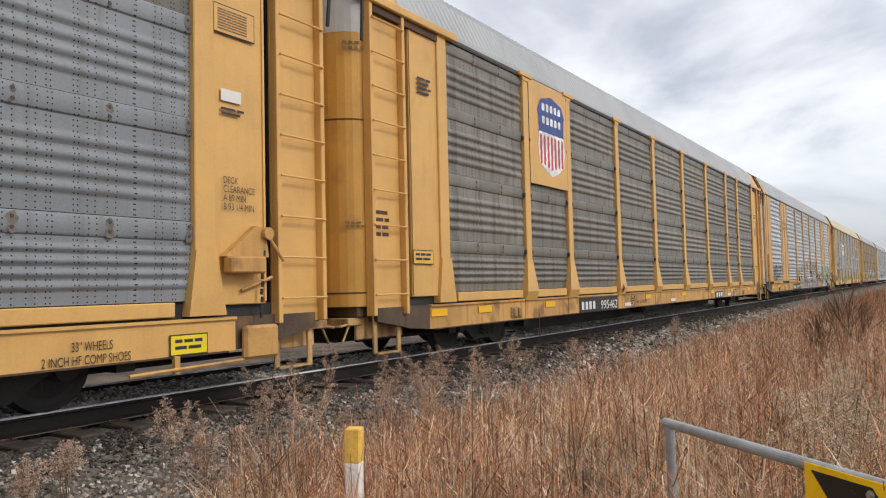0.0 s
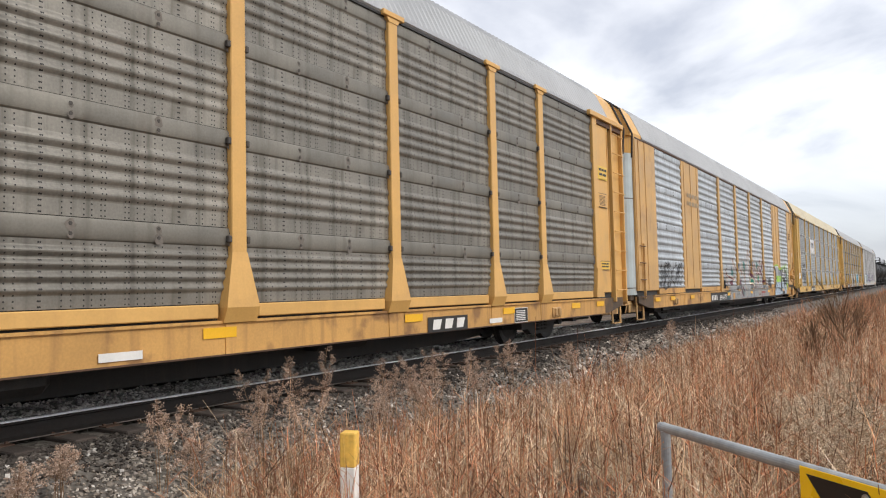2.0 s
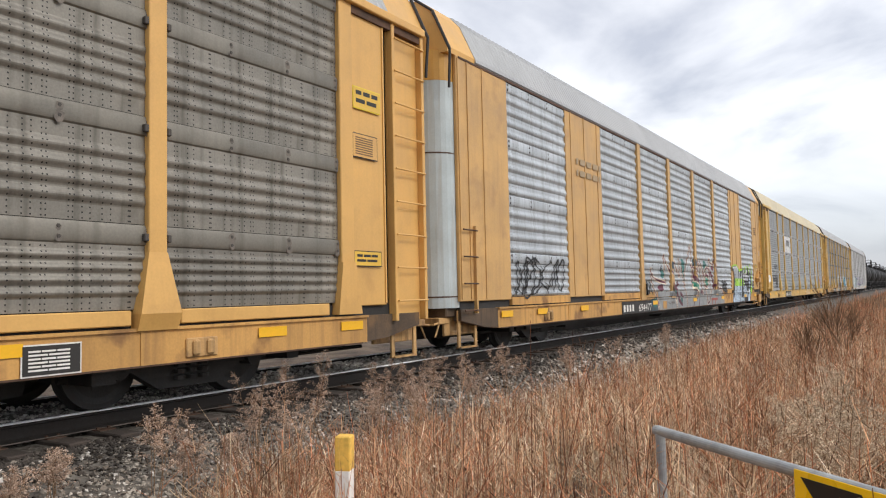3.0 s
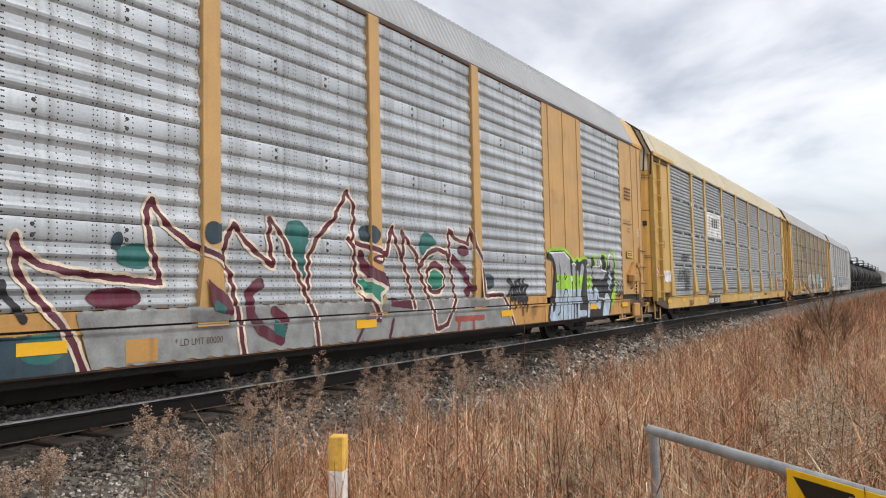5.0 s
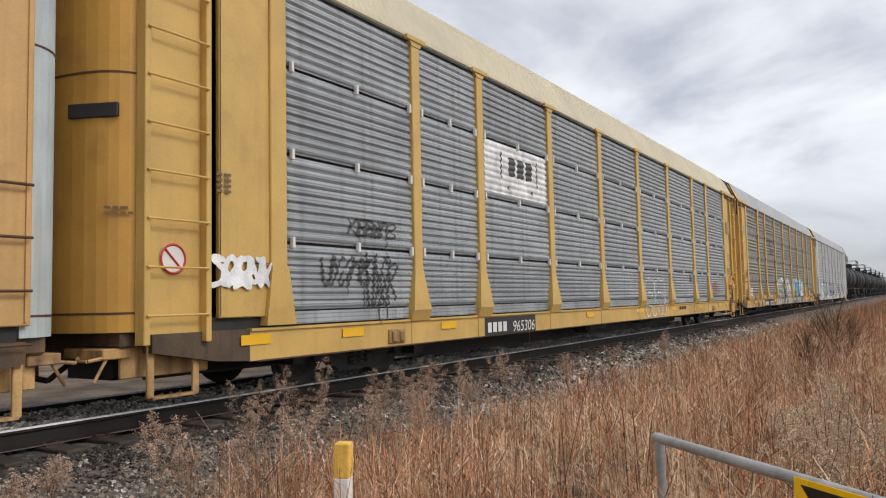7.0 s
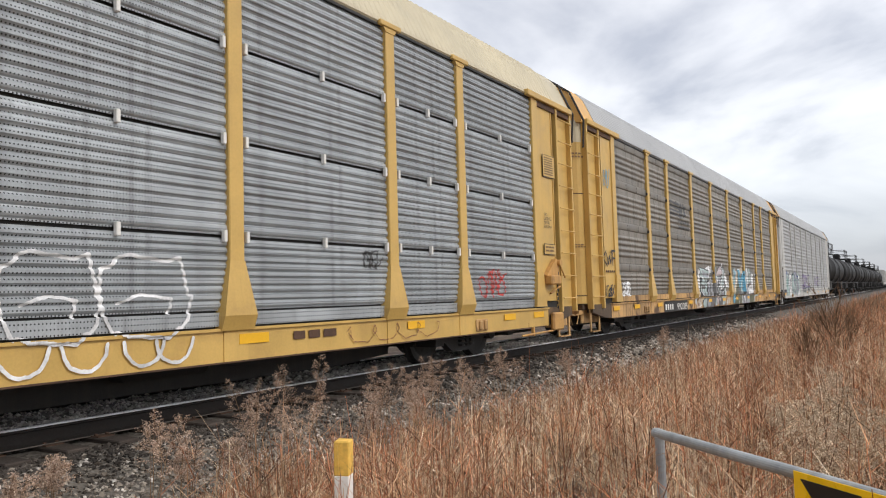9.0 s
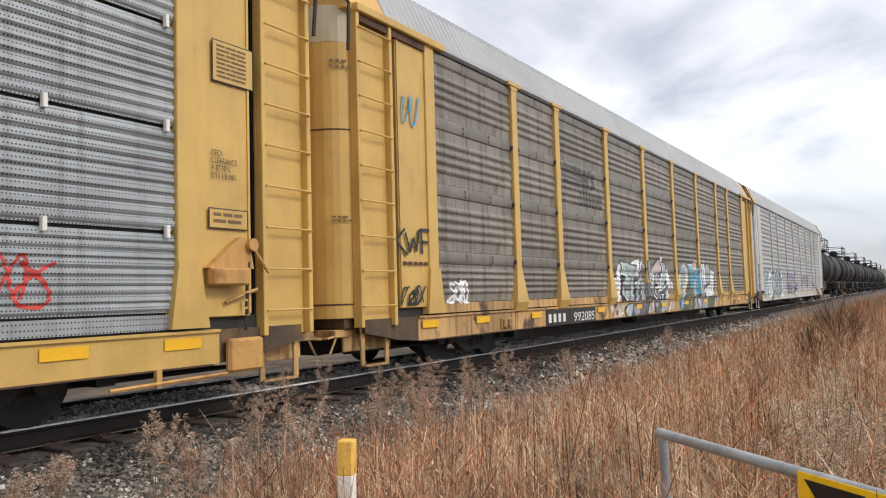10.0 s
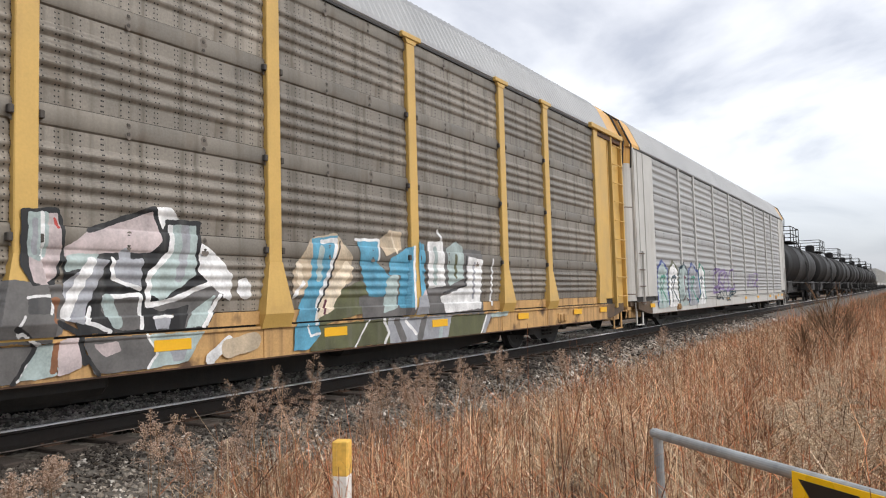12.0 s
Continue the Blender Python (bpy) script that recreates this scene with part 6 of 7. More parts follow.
# car with the shield
a = emblem_car
shield_emblem(a)
number_plate(a, -6.85, -4.55, "995462")
lettering("LD LMT 80000", 0.12, BLACK_MARK, a, -2.95, SILL_Y, 0.55, "black load limit stencil", 0.8)
part("star_mark", prism(bmesh.new(), [(-3.12 + (0.05 if k % 2 == 0 else 0.02) * math.sin(k * math.pi / 5), 0.59 + (0.05 if k % 2 == 0 else 0.02) * math.cos(k * math.pi / 5)) for k in range(10)], "y", SILL_Y, SILL_Y + 0.002), BLACK_MARK, a)
bm = bmesh.new()
for k in range(24):
    p, q = k * math.tau / 24, (k + 1) * math.tau / 24
    tube(bm, (-3.47 + 0.15 * math.cos(p), SILL_Y, 0.625 + 0.15 * math.sin(p)), (-3.47 + 0.15 * math.cos(q), SILL_Y, 0.625 + 0.15 * math.sin(q)), 0.006, 4)
part("ring_stencil", bm, BLACK_MARK, a, "round stencilled ring")
bars(a, -3.55, SILL_Y, 0.7, [[0.16], [0.14], [0.05]], 0.06, BLACK_MARK)
plate("brand_panel", 5.1, 6.25, SILL_Y, 0.46, 0.69, BLACK_MARK, a, "black panel with plain white shapes")
for k in range(3):
    u = 5.22 + 0.34 * k
    part("mark_bar", prism(bmesh.new(), [(u, 0.5), (u + 0.2, 0.5), (u + 0.26, 0.65), (u + 0.03, 0.65)], "y", NUM_Y, NUM_Y + 0.002), WHITE_MARK, a)
label_box(a, 7.9, 8.43, 0.47, 0.74, SILL_Y, BLACK_MARK, 3, "black data panel with white border", WHITE_MARK, WHITE_MARK)
for x in (-0.19, 6.98, -4.05):
    plate("white_strip", x, x + 0.45, SILL_Y, 0.51, 0.59, WHITE_MARK, a, "white reflective strip")
label_box(a, 12.22, 12.82, 3.58, 3.88, END_Y, YELLOW_FADED, 2, "yellow label on the end panel", LABEL_YELLOW)
label_box(a, 12.2, 12.74, 2.92, 3.25, END_Y, YELLOW, 4, "boxed stencilled table")
label_box(a, 12.2, 12.8, 1.47, 1.68, END_Y, YELLOW_FADED, 2, "yellow and black warning label")
label_box(a, -12.95, -12.42, 1.42, 1.63, END_Y, YELLOW_FADED, 2, "yellow and black warning label")
bars(a, -12.75, END_Y, 4.2, [[0.2, 0.12], [0.3], [0.25, 0.08], [0.3]], 0.07, BLACK_MARK)
bars(a, -13.75, -1.525, 2.15, [[0.3], [0.2, 0.1], [0.14, 0.14], [0.14, 0.14]], 0.1, RUSTY)
a_ring = sprayed("rust_patch", a, [("e", "maroon", 0, (-3.95, 0.95, 0.06, 0.09)), ("e", "black", 0, (-4.36, 0.94, 0.05, 0.1))], "wide", POSTS, "dark smudges on the post foot")

# graffiti car
a = graffiti_car
gp = [p for p in POSTS if abs(p) < 5]
sprayed("sill_repaint", a, [("p", "primer", 0, [(-2.8, 0.48), (-2.95, 1.0), (5.3, 1.0), (5.55, 0.48)])], "open", gp, "grey paint rolled over the sill", cell=0.02, gap=0.004)
sprayed("graffiti", a, ART["names"], "open", gp, "large maroon, cream and teal spray-painted graffiti", gap=0.009)
sprayed("graffiti", a, BUBBLE_EDGE + BUBBLE_FIRST + BUBBLE_MIDDLE + BUBBLE_LAST, "open", [], "black, lime and pale blue bubble-letter graffiti", cell=0.009, gap=0.008, flats=((7.1, 9.34),))
sprayed("graffiti", a, scribble(-11.7, -9.6, 0.95, 1.75, "black", 0.035, 3, 6), "open", [], "black scrawled graffiti tag", gap=0.01)
sprayed("graffiti", a, scribble(-4.3, -3.4, 0.92, 1.3, "black", 0.05, 6, 4), "open", gp, "thin black scrawl", gap=0.007)
sprayed("graffiti", a, scribble(5.48, 6.25, 0.9, 1.32, "black", 0.055, 8, 5, 8), "open", [], "dripping black tag", gap=0.008)
sprayed("graffiti", a, scribble(11.38, 11.95, 0.9, 1.3, "black", 0.028, 9, 4, 4), "open", [], "small black tag", gap=0.008)
number_plate(a, -6.0, -3.52, "694477")
lettering("BI", 0.34, WHITE_MARK, a, 13.16, END_Y, 2.5, "white stencilled letters", 0.75)
label_box(a, 12.26, 12.75, 1.9, 2.08, END_Y, YELLOW_FADED, 2, "yellow warning label")
lettering("MIN. DECK CLEARANCE", 0.075, BLACK_MARK, a, 12.06, END_Y, 2.84, "black stencilled clearance line", 0.7)
bars(a, 12.06, END_Y, 2.8, [[0.72]], 0.03, RUSTY)
lettering("34 MIN\n56 MIN", 0.08, BLACK_MARK, a, 12.36, END_Y, 2.64, "black stencilled clearances", 0.8)
bars(a, 12.22, END_Y, 3.75, [[0.1, 0.12, 0.1, 0.08]] * 4, 0.09, RUSTY)
lettering("* LD LMT 80000", 0.1, RUSTY, a, -1.9, SILL_Y - 0.006, 0.62, "faded load limit stencil", 0.9)
plate("ochre_patch", -2.45, -2.1, SILL_Y - 0.006, 0.5, 0.72, YELLOW_SILL, a, "ochre paint patch")
bars(a, -8.75, -1.592, 4.0, [[0.12, 0.3, 0.3, 0.3, 0.12], [0.1, 0.3, 0.3, 0.3, 0.1]], 0.26, GHOST_MARK, "brand_shapes", "worn dark block emblem")
brake_rigging(a, 1)

# finely perforated car
a = fine_car
rows = [("p", "white", 0, [(-7.05, 2.98), (-4.5, 2.98), (-4.5, 3.9), (-7.05, 3.9)])]
for x in (-6.45, -4.95):
    rows += [("p", "black", 0, [(x, 3.25), (x + 0.05, 3.25), (x + 0.05, 3.78), (x, 3.78)]), ("p", "black", 0, [(x + (0.25 if x < -6 else -0.25), 3.08), (x + (0.37 if x < -6 else -0.13), 3.08), (x + 0.3 if x < -6 else x - 0.2, 3.2)])]
for k in range(3):
    x = -6.15 + k * 0.36
    rows.append(("p", "faded", 0, [(x, 3.35), (x + 0.28, 3.35), (x + 0.3, 3.7), (x + 0.02, 3.7)]))
sprayed("brand_panel", a, rows, "fine", [], "white painted square with plain dark shapes", cell=0.02)
number_plate(a, -7.2, -5.2, "965306")
for x0, x1, z0, z1, w, seed, n in ((-10.75, -9.75, 1.95, 2.2, 0.035, 21, 6), (-11.3, -10.35, 1.3, 1.68, 0.035, 22, 5), (-10.4, -9.75, 1.0, 1.75, 0.04, 23, 4)):
    sprayed("graffiti", a, scribble(x0, x1, z0, z1, "faded", w, seed, n, 2), "fine", [], "black scrawled tag")
bub = []
for x0, x1 in ((1.85, 2.7), (2.75, 3.7)):
    bub.append(("s", "white", 0.035, [(x0 + (x1 - x0) * (0.5 + (0.5 + 0.05 * math.sin(5 * k)) * math.copysign(abs(math.cos(k * math.tau / 18)) ** 0.45, math.cos(k * math.tau / 18))), 1.18 + (0.38 + 0.04 * math.cos(4 * k)) * math.copysign(abs(math.sin(k * math.tau / 18)) ** 0.45, math.sin(k * math.tau / 18))) for k in range(19)]))
    bub.append(("s", "white", 0.03, [(x0 + 0.15, 1.12), (x0 + 0.4, 1.2), (x1 - 0.2, 1.15), (x1 - 0.25, 1.0)]))
sprayed("graffiti", a, bub, "fine", [], "thin white bubble-outline graffiti")
drop = [("s", "white", 0.035, [(x + 0.22 * (1 - math.cos(k * 0.45)), 0.76 - 0.24 * math.sin(k * 0.45)) for k in range(8)]) for x in (1.8, 2.35, 2.95, 3.3)]
sprayed("graffiti", a, drop, "fine", [], "white looping spray lines on the yellow sill")
coil = [("s", "rust", 0.012, [(6.1 + 0.55 * k / 5 + 0.16 * math.cos(k * 1.3), 0.63 + 0.12 * math.sin(k * 1.3)) for k in range(22)])]
sprayed("graffiti", a, coil, "fine", [], "thin brown looping scrawl on the sill")
sprayed("graffiti", a, scribble(9.75, 10.65, 1.05, 1.55, "scarlet", 0.03, 31, 4), "fine", [], "red scrawled tag")
sprayed("graffiti", a, scribble(6.6, 7.0, 1.5, 1.75, "faded", 0.02, 33, 3), "fine", [], "faint dark scribble", cell=0.01)
ob = sprayed("graffiti", a, scribble(-13.05, -12.2, 1.28, 1.6, "white", 0.06, 24, 5), "fine", [], "white drippy tag on the end panel")
for v in ob.data.vertices:
    v.co.y = END_Y - 0.004
bars(a, -12.96, END_Y, 1.55, [[0.75]], 0.02, BLACK_MARK, "label_line", "thin black label frame")
bars(a, 5.2, SILL_Y, 0.74, [[0.2, 0.2, 0.24]], 0.19, RUSTY, "brand_shapes", "worn reddish block mark")
bars(a, 0.98, SILL_Y, 0.73, [[0.25, 0.2, 0.1]], 0.1, WHITE_MARK, "paint_smear", "white paint smears")
lettering("DECK\nCLEARANCE\nA 87 MIN.\nB 93 1/8 MIN.", 0.09, BLACK_MARK, a, 12.38, END_Y, 2.66, "black stencilled deck clearance notice", 0.7)
label_box(a, 12.34, 12.88, 1.88, 2.1, END_Y, MUSTARD, 2, "boxed stencil notice")
label_box(a, 12.4, 12.98, 3.46, 3.92, END_Y, MUSTARD, 4, "boxed stencilled table")
brake_rigging(a, 1)
part("door_slot", boxed(-0.26, 0.26, -0.02, 0.02, -0.07, 0.07, bevel=0.008), BLACK_MARK, a, "black hand slot in the end door", pose(-14.165, -1.205, 2.98, 0, 0, 114))
bars(a, -13.0, END_Y, 2.5, [[0.08, 0.1]] * 4, 0.06, FADED_INK)
round_sign = bmesh.new()
lathe(round_sign, [(0.16, -0.002), (0.16, 0.002)], 24)
ob = part("round_sticker", round_sign, WHITE_MARK, a, "round white sticker with a red ring and bar", pose(-13.5, -1.53, 1.56))
bm = bmesh.new()
for k in range(24):
    p, q = k * math.tau / 24, (k + 1) * math.tau / 24
    tube(bm, (0.145 * math.cos(p), -0.004, 0.145 * math.sin(p)), (0.145 * math.cos(q), -0.004, 0.145 * math.sin(q)), 0.014, 4)
tube(bm, (-0.1, -0.004, 0.1), (0.1, -0.004, -0.1), 0.014, 4)
part("ring", bm, RED_MARK, ob)

# striped car
a = stripe_car
it = [("p", "faded", 0, [(-6.92, z), (-5.9 + 0.1 * k, z - 0.05), (-5.9 + 0.1 * k, z + 0.03), (-6.92, z + 0.06)]) for k, z in enumerate((3.82, 3.7, 3.58, 3.46))]
it += [("s", "faded", 0.13, [(-5.78, 3.42), (-5.72, 3.82), (-5.52, 3.45), (-5.46, 3.82)]), ("s", "faded", 0.13, [(-5.1, 3.76), (-5.3, 3.74), (-5.1, 3.56), (-5.32, 3.48)])]
for z in (3.28, 3.1):
    for k in range(8):
        x = -6.0 + k * 0.175
        it.append(("p", "faded", 0, [(x, z - 0.07), (x + 0.12, z - 0.07), (x + 0.13, z + 0.06), (x + 0.01, z + 0.06)]))
sprayed("stripe_emblem", a, it, "wide", [], "faded dark stripes and block shapes", cell=0.018)
number_plate(a, -8.05, -5.4, "992085")
sprayed("graffiti", a, SILVER_FIRST + SILVER_SECOND + SILVER_POST + SILVER_LAST + SILVER_SILL, "wide", POSTS, "silver, blush and grey graffiti with black outlines", gap=0.008)
sprayed("graffiti", a, SKY_FIRST + SKY_LAST + SKY_SILL, "wide", POSTS, "blue, white and olive graffiti", gap=0.008)
sprayed("graffiti", a, scribble(-11.6, -11.05, 0.98, 1.35, "white", 0.05, 41, 3), "wide", [], "small white tag")
kwf = [("s", "black", 0.045, p) for p in ([(-13.1, 2.1), (-13.05, 1.72)], [(-12.85, 2.08), (-13.08, 1.92), (-12.8, 1.72)], [(-12.82, 2.02), (-12.72, 1.76), (-12.62, 1.96), (-12.55, 1.78), (-12.48, 2.08)], [(-12.42, 2.1), (-12.4, 1.75)], [(-12.44, 2.1), (-12.18, 2.1)], [(-12.42, 1.92), (-12.24, 1.92)])]
kwf += scribble(-12.92, -12.4, 0.98, 1.28, "black", 0.03, 44, 3) + scribble(-12.8, -12.45, 3.6, 4.1, "sky", 0.03, 45, 2)
ob = sprayed("graffiti", a, kwf, "wide", [], "black hand-sprayed letters on the yellow end panel", cell=0.012)
for v in ob.data.vertices:
    v.co.y = END_Y - 0.003
bars(a, -12.9, END_Y, 1.62, [[0.1] * 5], 0.1, RUSTY)

# white car
a = white_car
it = []
for k in range(5):
    u = -11.95 + 1.18 * k
    it.append(("p", ("mint", "white", "mint", "slate", "white")[k], 0, [(u, 0.6), (u + 0.1, 1.75), (u + 0.6, 1.98), (u + 1.15, 1.7), (u + 1.1, 0.62)]))
    it.append(("s", ("blue", "olive", "navy", "blue", "green")[k], 0.09, [(u, 0.7), (u + 0.08, 1.75), (u + 0.6, 2.0), (u + 1.12, 1.72), (u + 1.1, 0.7)]))
    it.append(("s", ("green", "navy", "maroon", "green", "navy")[k], 0.08, [(u + 0.35, 0.75), (u + 0.4, 1.5), (u + 0.85, 1.55), (u + 0.5, 1.15), (u + 0.95, 0.75)]))
it += scribble(-4.6, -1.2, 0.95, 1.9, "violet", 0.08, 54, 4) + scribble(-4.4, -1.4, 0.6, 1.1, "navy", 0.05, 55, 5) + scribble(2.2, 4.2, 1.0, 1.8, "violet", 0.05, 57, 3)
sprayed("graffiti", a, it, "open", POSTS, "many-coloured graffiti low on the white side", cell=0.03)



# stencilled marks, worn past reading, on the curved end doors
for a, heights in ((emblem_car, (4.42, 1.98)), (fine_car, (4.4, 2.05)), (stripe_car, (4.3, 2.2))):
    for z in heights:
        ob = bars(a, -0.15, 0, 0, [[0.06, 0.05, 0.07], [0.05, 0.06, 0.05, 0.05]], 0.075 if z > 3 else 0.05, FADED_INK, "door_stencil", "faded stencil rows on the end door")
        ob.matrix_basis = pose(-14.024, -1.437, z, 0, 0, -39.6)


# ---- verge: posts and plants ----
def build_marker_post():
    p = thing("marker_post", pose(2.93, -5.345, -0.58, 1.0, -1.2, 22), "white wooden marker post with a worn yellow top in dry grass", "marker post")
    part("shaft", boxed(-0.038, 0.038, -0.038, 0.038, 0, 0.82, bevel=0.006), POST_WHITE, p, "white painted wooden shaft")
    part("painted_top", boxed(-0.0392, 0.0392, -0.0392, 0.0392, 0.815, 0.985, bevel=0.006), POST_YELLOW, p, "yellow painted post top, flaking")


def build_barrier():
    a, b = Vector((3.77, -6.67, 0.39)), Vector((3.16, -7.39, 0.39))
    way = (b - a).normalized()
    end = a + way * 2.9
    g = thing("pipe_barrier", pose(a.x, a.y, -0.55, 0, 0, math.degrees(math.atan2(way.y, way.x))), "galvanised pipe barrier carrying a yellow warning sign", "barrier")
    bm = bmesh.new()
    tube(bm, (0.0, 0, 0.94), (2.9, 0, 0.94), 0.024, 16)
    part("top_pipe", bm, GALV_PIPE, g, smooth=False)
    for x in (0.026, 2.86):
        bm = tube(bmesh.new(), (x, 0, -0.3), (x, 0, 0.925), 0.024, 16)
        part("upright_pipe", bm, GALV_PIPE, g)
    bm = lathe(bmesh.new(), [(0.01, -0.027), (0.023, -0.024), (0.027, 0.0), (0.023, 0.024), (0.01, 0.027)], 14, axis="x")
    for v in bm.verts:
        v.co += Vector((0.01, 0, 0.94))
    part("pipe_elbow", bm, GALV_PIPE, g)
    s = part("sign_panel", boxed(0.97, 2.22, -0.05, -0.046, 0.4, 0.963, bevel=0.0012), SIGN_YELLOW, g, "yellow reflective sign panel")
    bm = bmesh.new()
    for x0 in (1.005, 1.62):
        v = [(x0, 0.94), (x0 + 0.27, 0.94), (x0 + 0.5, 0.68), (x0 + 0.27, 0.42), (x0, 0.42), (x0 + 0.23, 0.68)]
        prism(bm, v, "y", -0.0525, -0.0503)
    part("chevron", bm, SIGN_BLACK, s, "black chevron marking")
    for x, z in ((1.27, 0.915), (1.27, 0.46), (2.02, 0.915), (2.02, 0.46)):
        bm = tube(bmesh.new(), (x, -0.053, z), (x, -0.064, z), 0.011, 6)
        tube(bm, (x, -0.05, z), (x, -0.055, z), 0.016, 12)
        part("bolt", bm, BOLT_STEEL, s)


def trodden(x, y):
    """Below one inside the flattened patch that runs in from the standpoint."""
    along, across = 0.9 * x + 0.43 * (y - EYE[1]), 0.9 * (y - EYE[1]) - 0.43 * x
    return np.hypot((along - 5.7) / 1.6, (across + 0.2) / 0.55)


def strips(n, x, y, height, width, lean, rng, bend=0.35, segs=3):
    """Thin tapering stalks with a bend: arrays of vertices and quads."""
    base = np.stack([x, y, np.array([ground_height(p, q) for p, q in zip(x, y)]) - 0.02], -1)
    # stalks of one tuft fan out, and tufts sway over together
    az = rng.random(n) * 6.283
    blow = np.array([noise.noise((p * 2.2, q * 2.2, 9)) * 9.0 for p, q in zip(x, y)])
    az = np.where(rng.random(n) < 0.55, blow + 0.7 * rng.standard_normal(n), az)
    tilt = np.where(rng.random(n) < 0.3, 1.7, 1.0) * lean * np.abs(rng.standard_normal(n))
    way = np.stack([np.cos(az) * tilt, np.sin(az) * tilt, np.ones(n)], -1)
    way /= np.linalg.norm(way, axis=1)[:, None]
    drop = bend * height * rng.random(n) ** 2
    face = rng.random(n) * 6.283
    side = np.stack([np.cos(face), np.sin(face), np.zeros(n)], -1)
    vs = []
    for k in range(segs + 1):
        u = k / segs
        c = base + way * (height * u)[:, None]
        c[:, 0] += np.cos(az) * drop * u * u
        c[:, 1] += np.sin(az) * drop * u * u
        c[:, 2] -= drop * 0.5 * u * u
        w = (width * (1 - 0.75 * u) * 0.5)[:, None]
        vs += [c - side * w, c + side * w]
    v = np.stack(vs, 1)
    m = 2 * (segs + 1)
    f = np.concatenate([[[2 * k, 2 * k + 1, 2 * k + 3, 2 * k + 2]] for k in range(segs)])
    f = f[None] + m * np.arange(n)[:, None, None]
    return v.reshape(-1, 3), f.reshape(-1, 4)


def stalk_field(name, n, xr, yr, hr, wr, lean, cols, label, seed, power=2.0, patch=0.0, bend=0.35, apron=True):
    rng = np.random.default_rng(seed)
    x = xr[0] + (xr[1] - xr[0]) * rng.random(n) ** power
    y = yr[0] + (yr[1] - yr[0]) * rng.random(n)
    # most stalks gather in tufts
    tuft = 0.2 + 0.012 * x
    jx, jy = np.floor(x / tuft), np.floor(y / tuft)
    hx = np.mod(np.sin(jx * 12.9898 + jy * 78.233 + seed) * 43758.5453, 1.0)
    hy = np.mod(np.sin(jx * 39.3461 + jy * 11.135 + seed) * 24634.6345, 1.0)
    lumpy = rng.random(n) < 0.62
    x = np.where(lumpy, (jx + hx) * tuft + 0.045 * rng.standard_normal(n), x)
    y = np.where(lumpy, (jy + hy) * tuft + 0.045 * rng.standard_normal(n), y)
    tall = 0.7 + 0.5 * np.where(lumpy, np.mod(hx * 7.31 + hy * 3.7, 1.0), 0.5)
    keep = np.ones(n, bool)
    if patch:
        den = np.array([1.25 * noise.noise((p * 0.45, q * 0.6, seed)) + 0.5 * noise.noise((p * 1.3, q * 1.3, seed + 4)) for p, q in zip(x, y)])
        keep &= den + 0.16 * rng.standard_normal(n) > patch - 0.55
    # the ballast shoulder stays mostly bare, most of all beside the near track
    edge = -2.75 - 0.5 * np.clip((4.4 - x) / 1.2, 0, 1) - 0.5 * np.clip((x - 5) / 4, 0, 1) - 0.3 * np.clip((x - 9) / 12, 0, 1) + 0.35 * rng.standard_normal(n)
    keep &= y < edge
    if apron:
        keep &= (y - EYE[1] < x * 1.17 + 0.3 * rng.standard_normal(n)) | (rng.random(n) < 0.03)
    keep &= (y < -3.8) | (rng.random(n) < 0.6)
    # a trampled patch beside the post
    keep &= (trodden(x, y) > 0.85 + 0.15 * rng.standard_normal(n)) | (rng.random(n) < (0.22 if lean < 0.8 else 1.0))
    keep &= (x > 5.4) | (rng.random(n) < 0.5 + 0.1 * (y + 7)) | (not apron)
    keep &= np.hypot(x - EYE[0], y - EYE[1]) > 2.2
    keep &= np.hypot(x - 2.93, y + 5.36) > 0.1
    x, y, tall = x[keep], y[keep], tall[keep]
    k = len(x)
    far = np.clip(x / 25, 0.7, 3.0)
    h = hr[0] + (hr[1] - hr[0]) * rng.random(k) ** 1.4
    lump = np.array([noise.noise((p * 1.1, q * 1.1, seed + 2.5)) for p, q in zip(x, y)])
    clear = trodden(x, y)
    h = h * tall * np.clip(0.78 + 1.5 * lump, 0.22, 1.4) * np.clip((-2.35 - y) / 2.2, 0.25, 1.0) * np.clip(0.35 + 0.5 * clear, 0.35, 1.0)
    w = (wr[0] + (wr[1] - wr[0]) * rng.random(k)) * np.maximum(1.0, far * 0.8)
    v, f = strips(k, x, y, h, w, lean, rng, bend)
    me = bpy.data.meshes.new(name)
    me.from_pydata(v.tolist(), [], f.tolist())
    ob = link_mesh(name, me, mats=(islands(name + "_fibre", cols),))
    tagged(ob, label, "grass", kind="stuff")


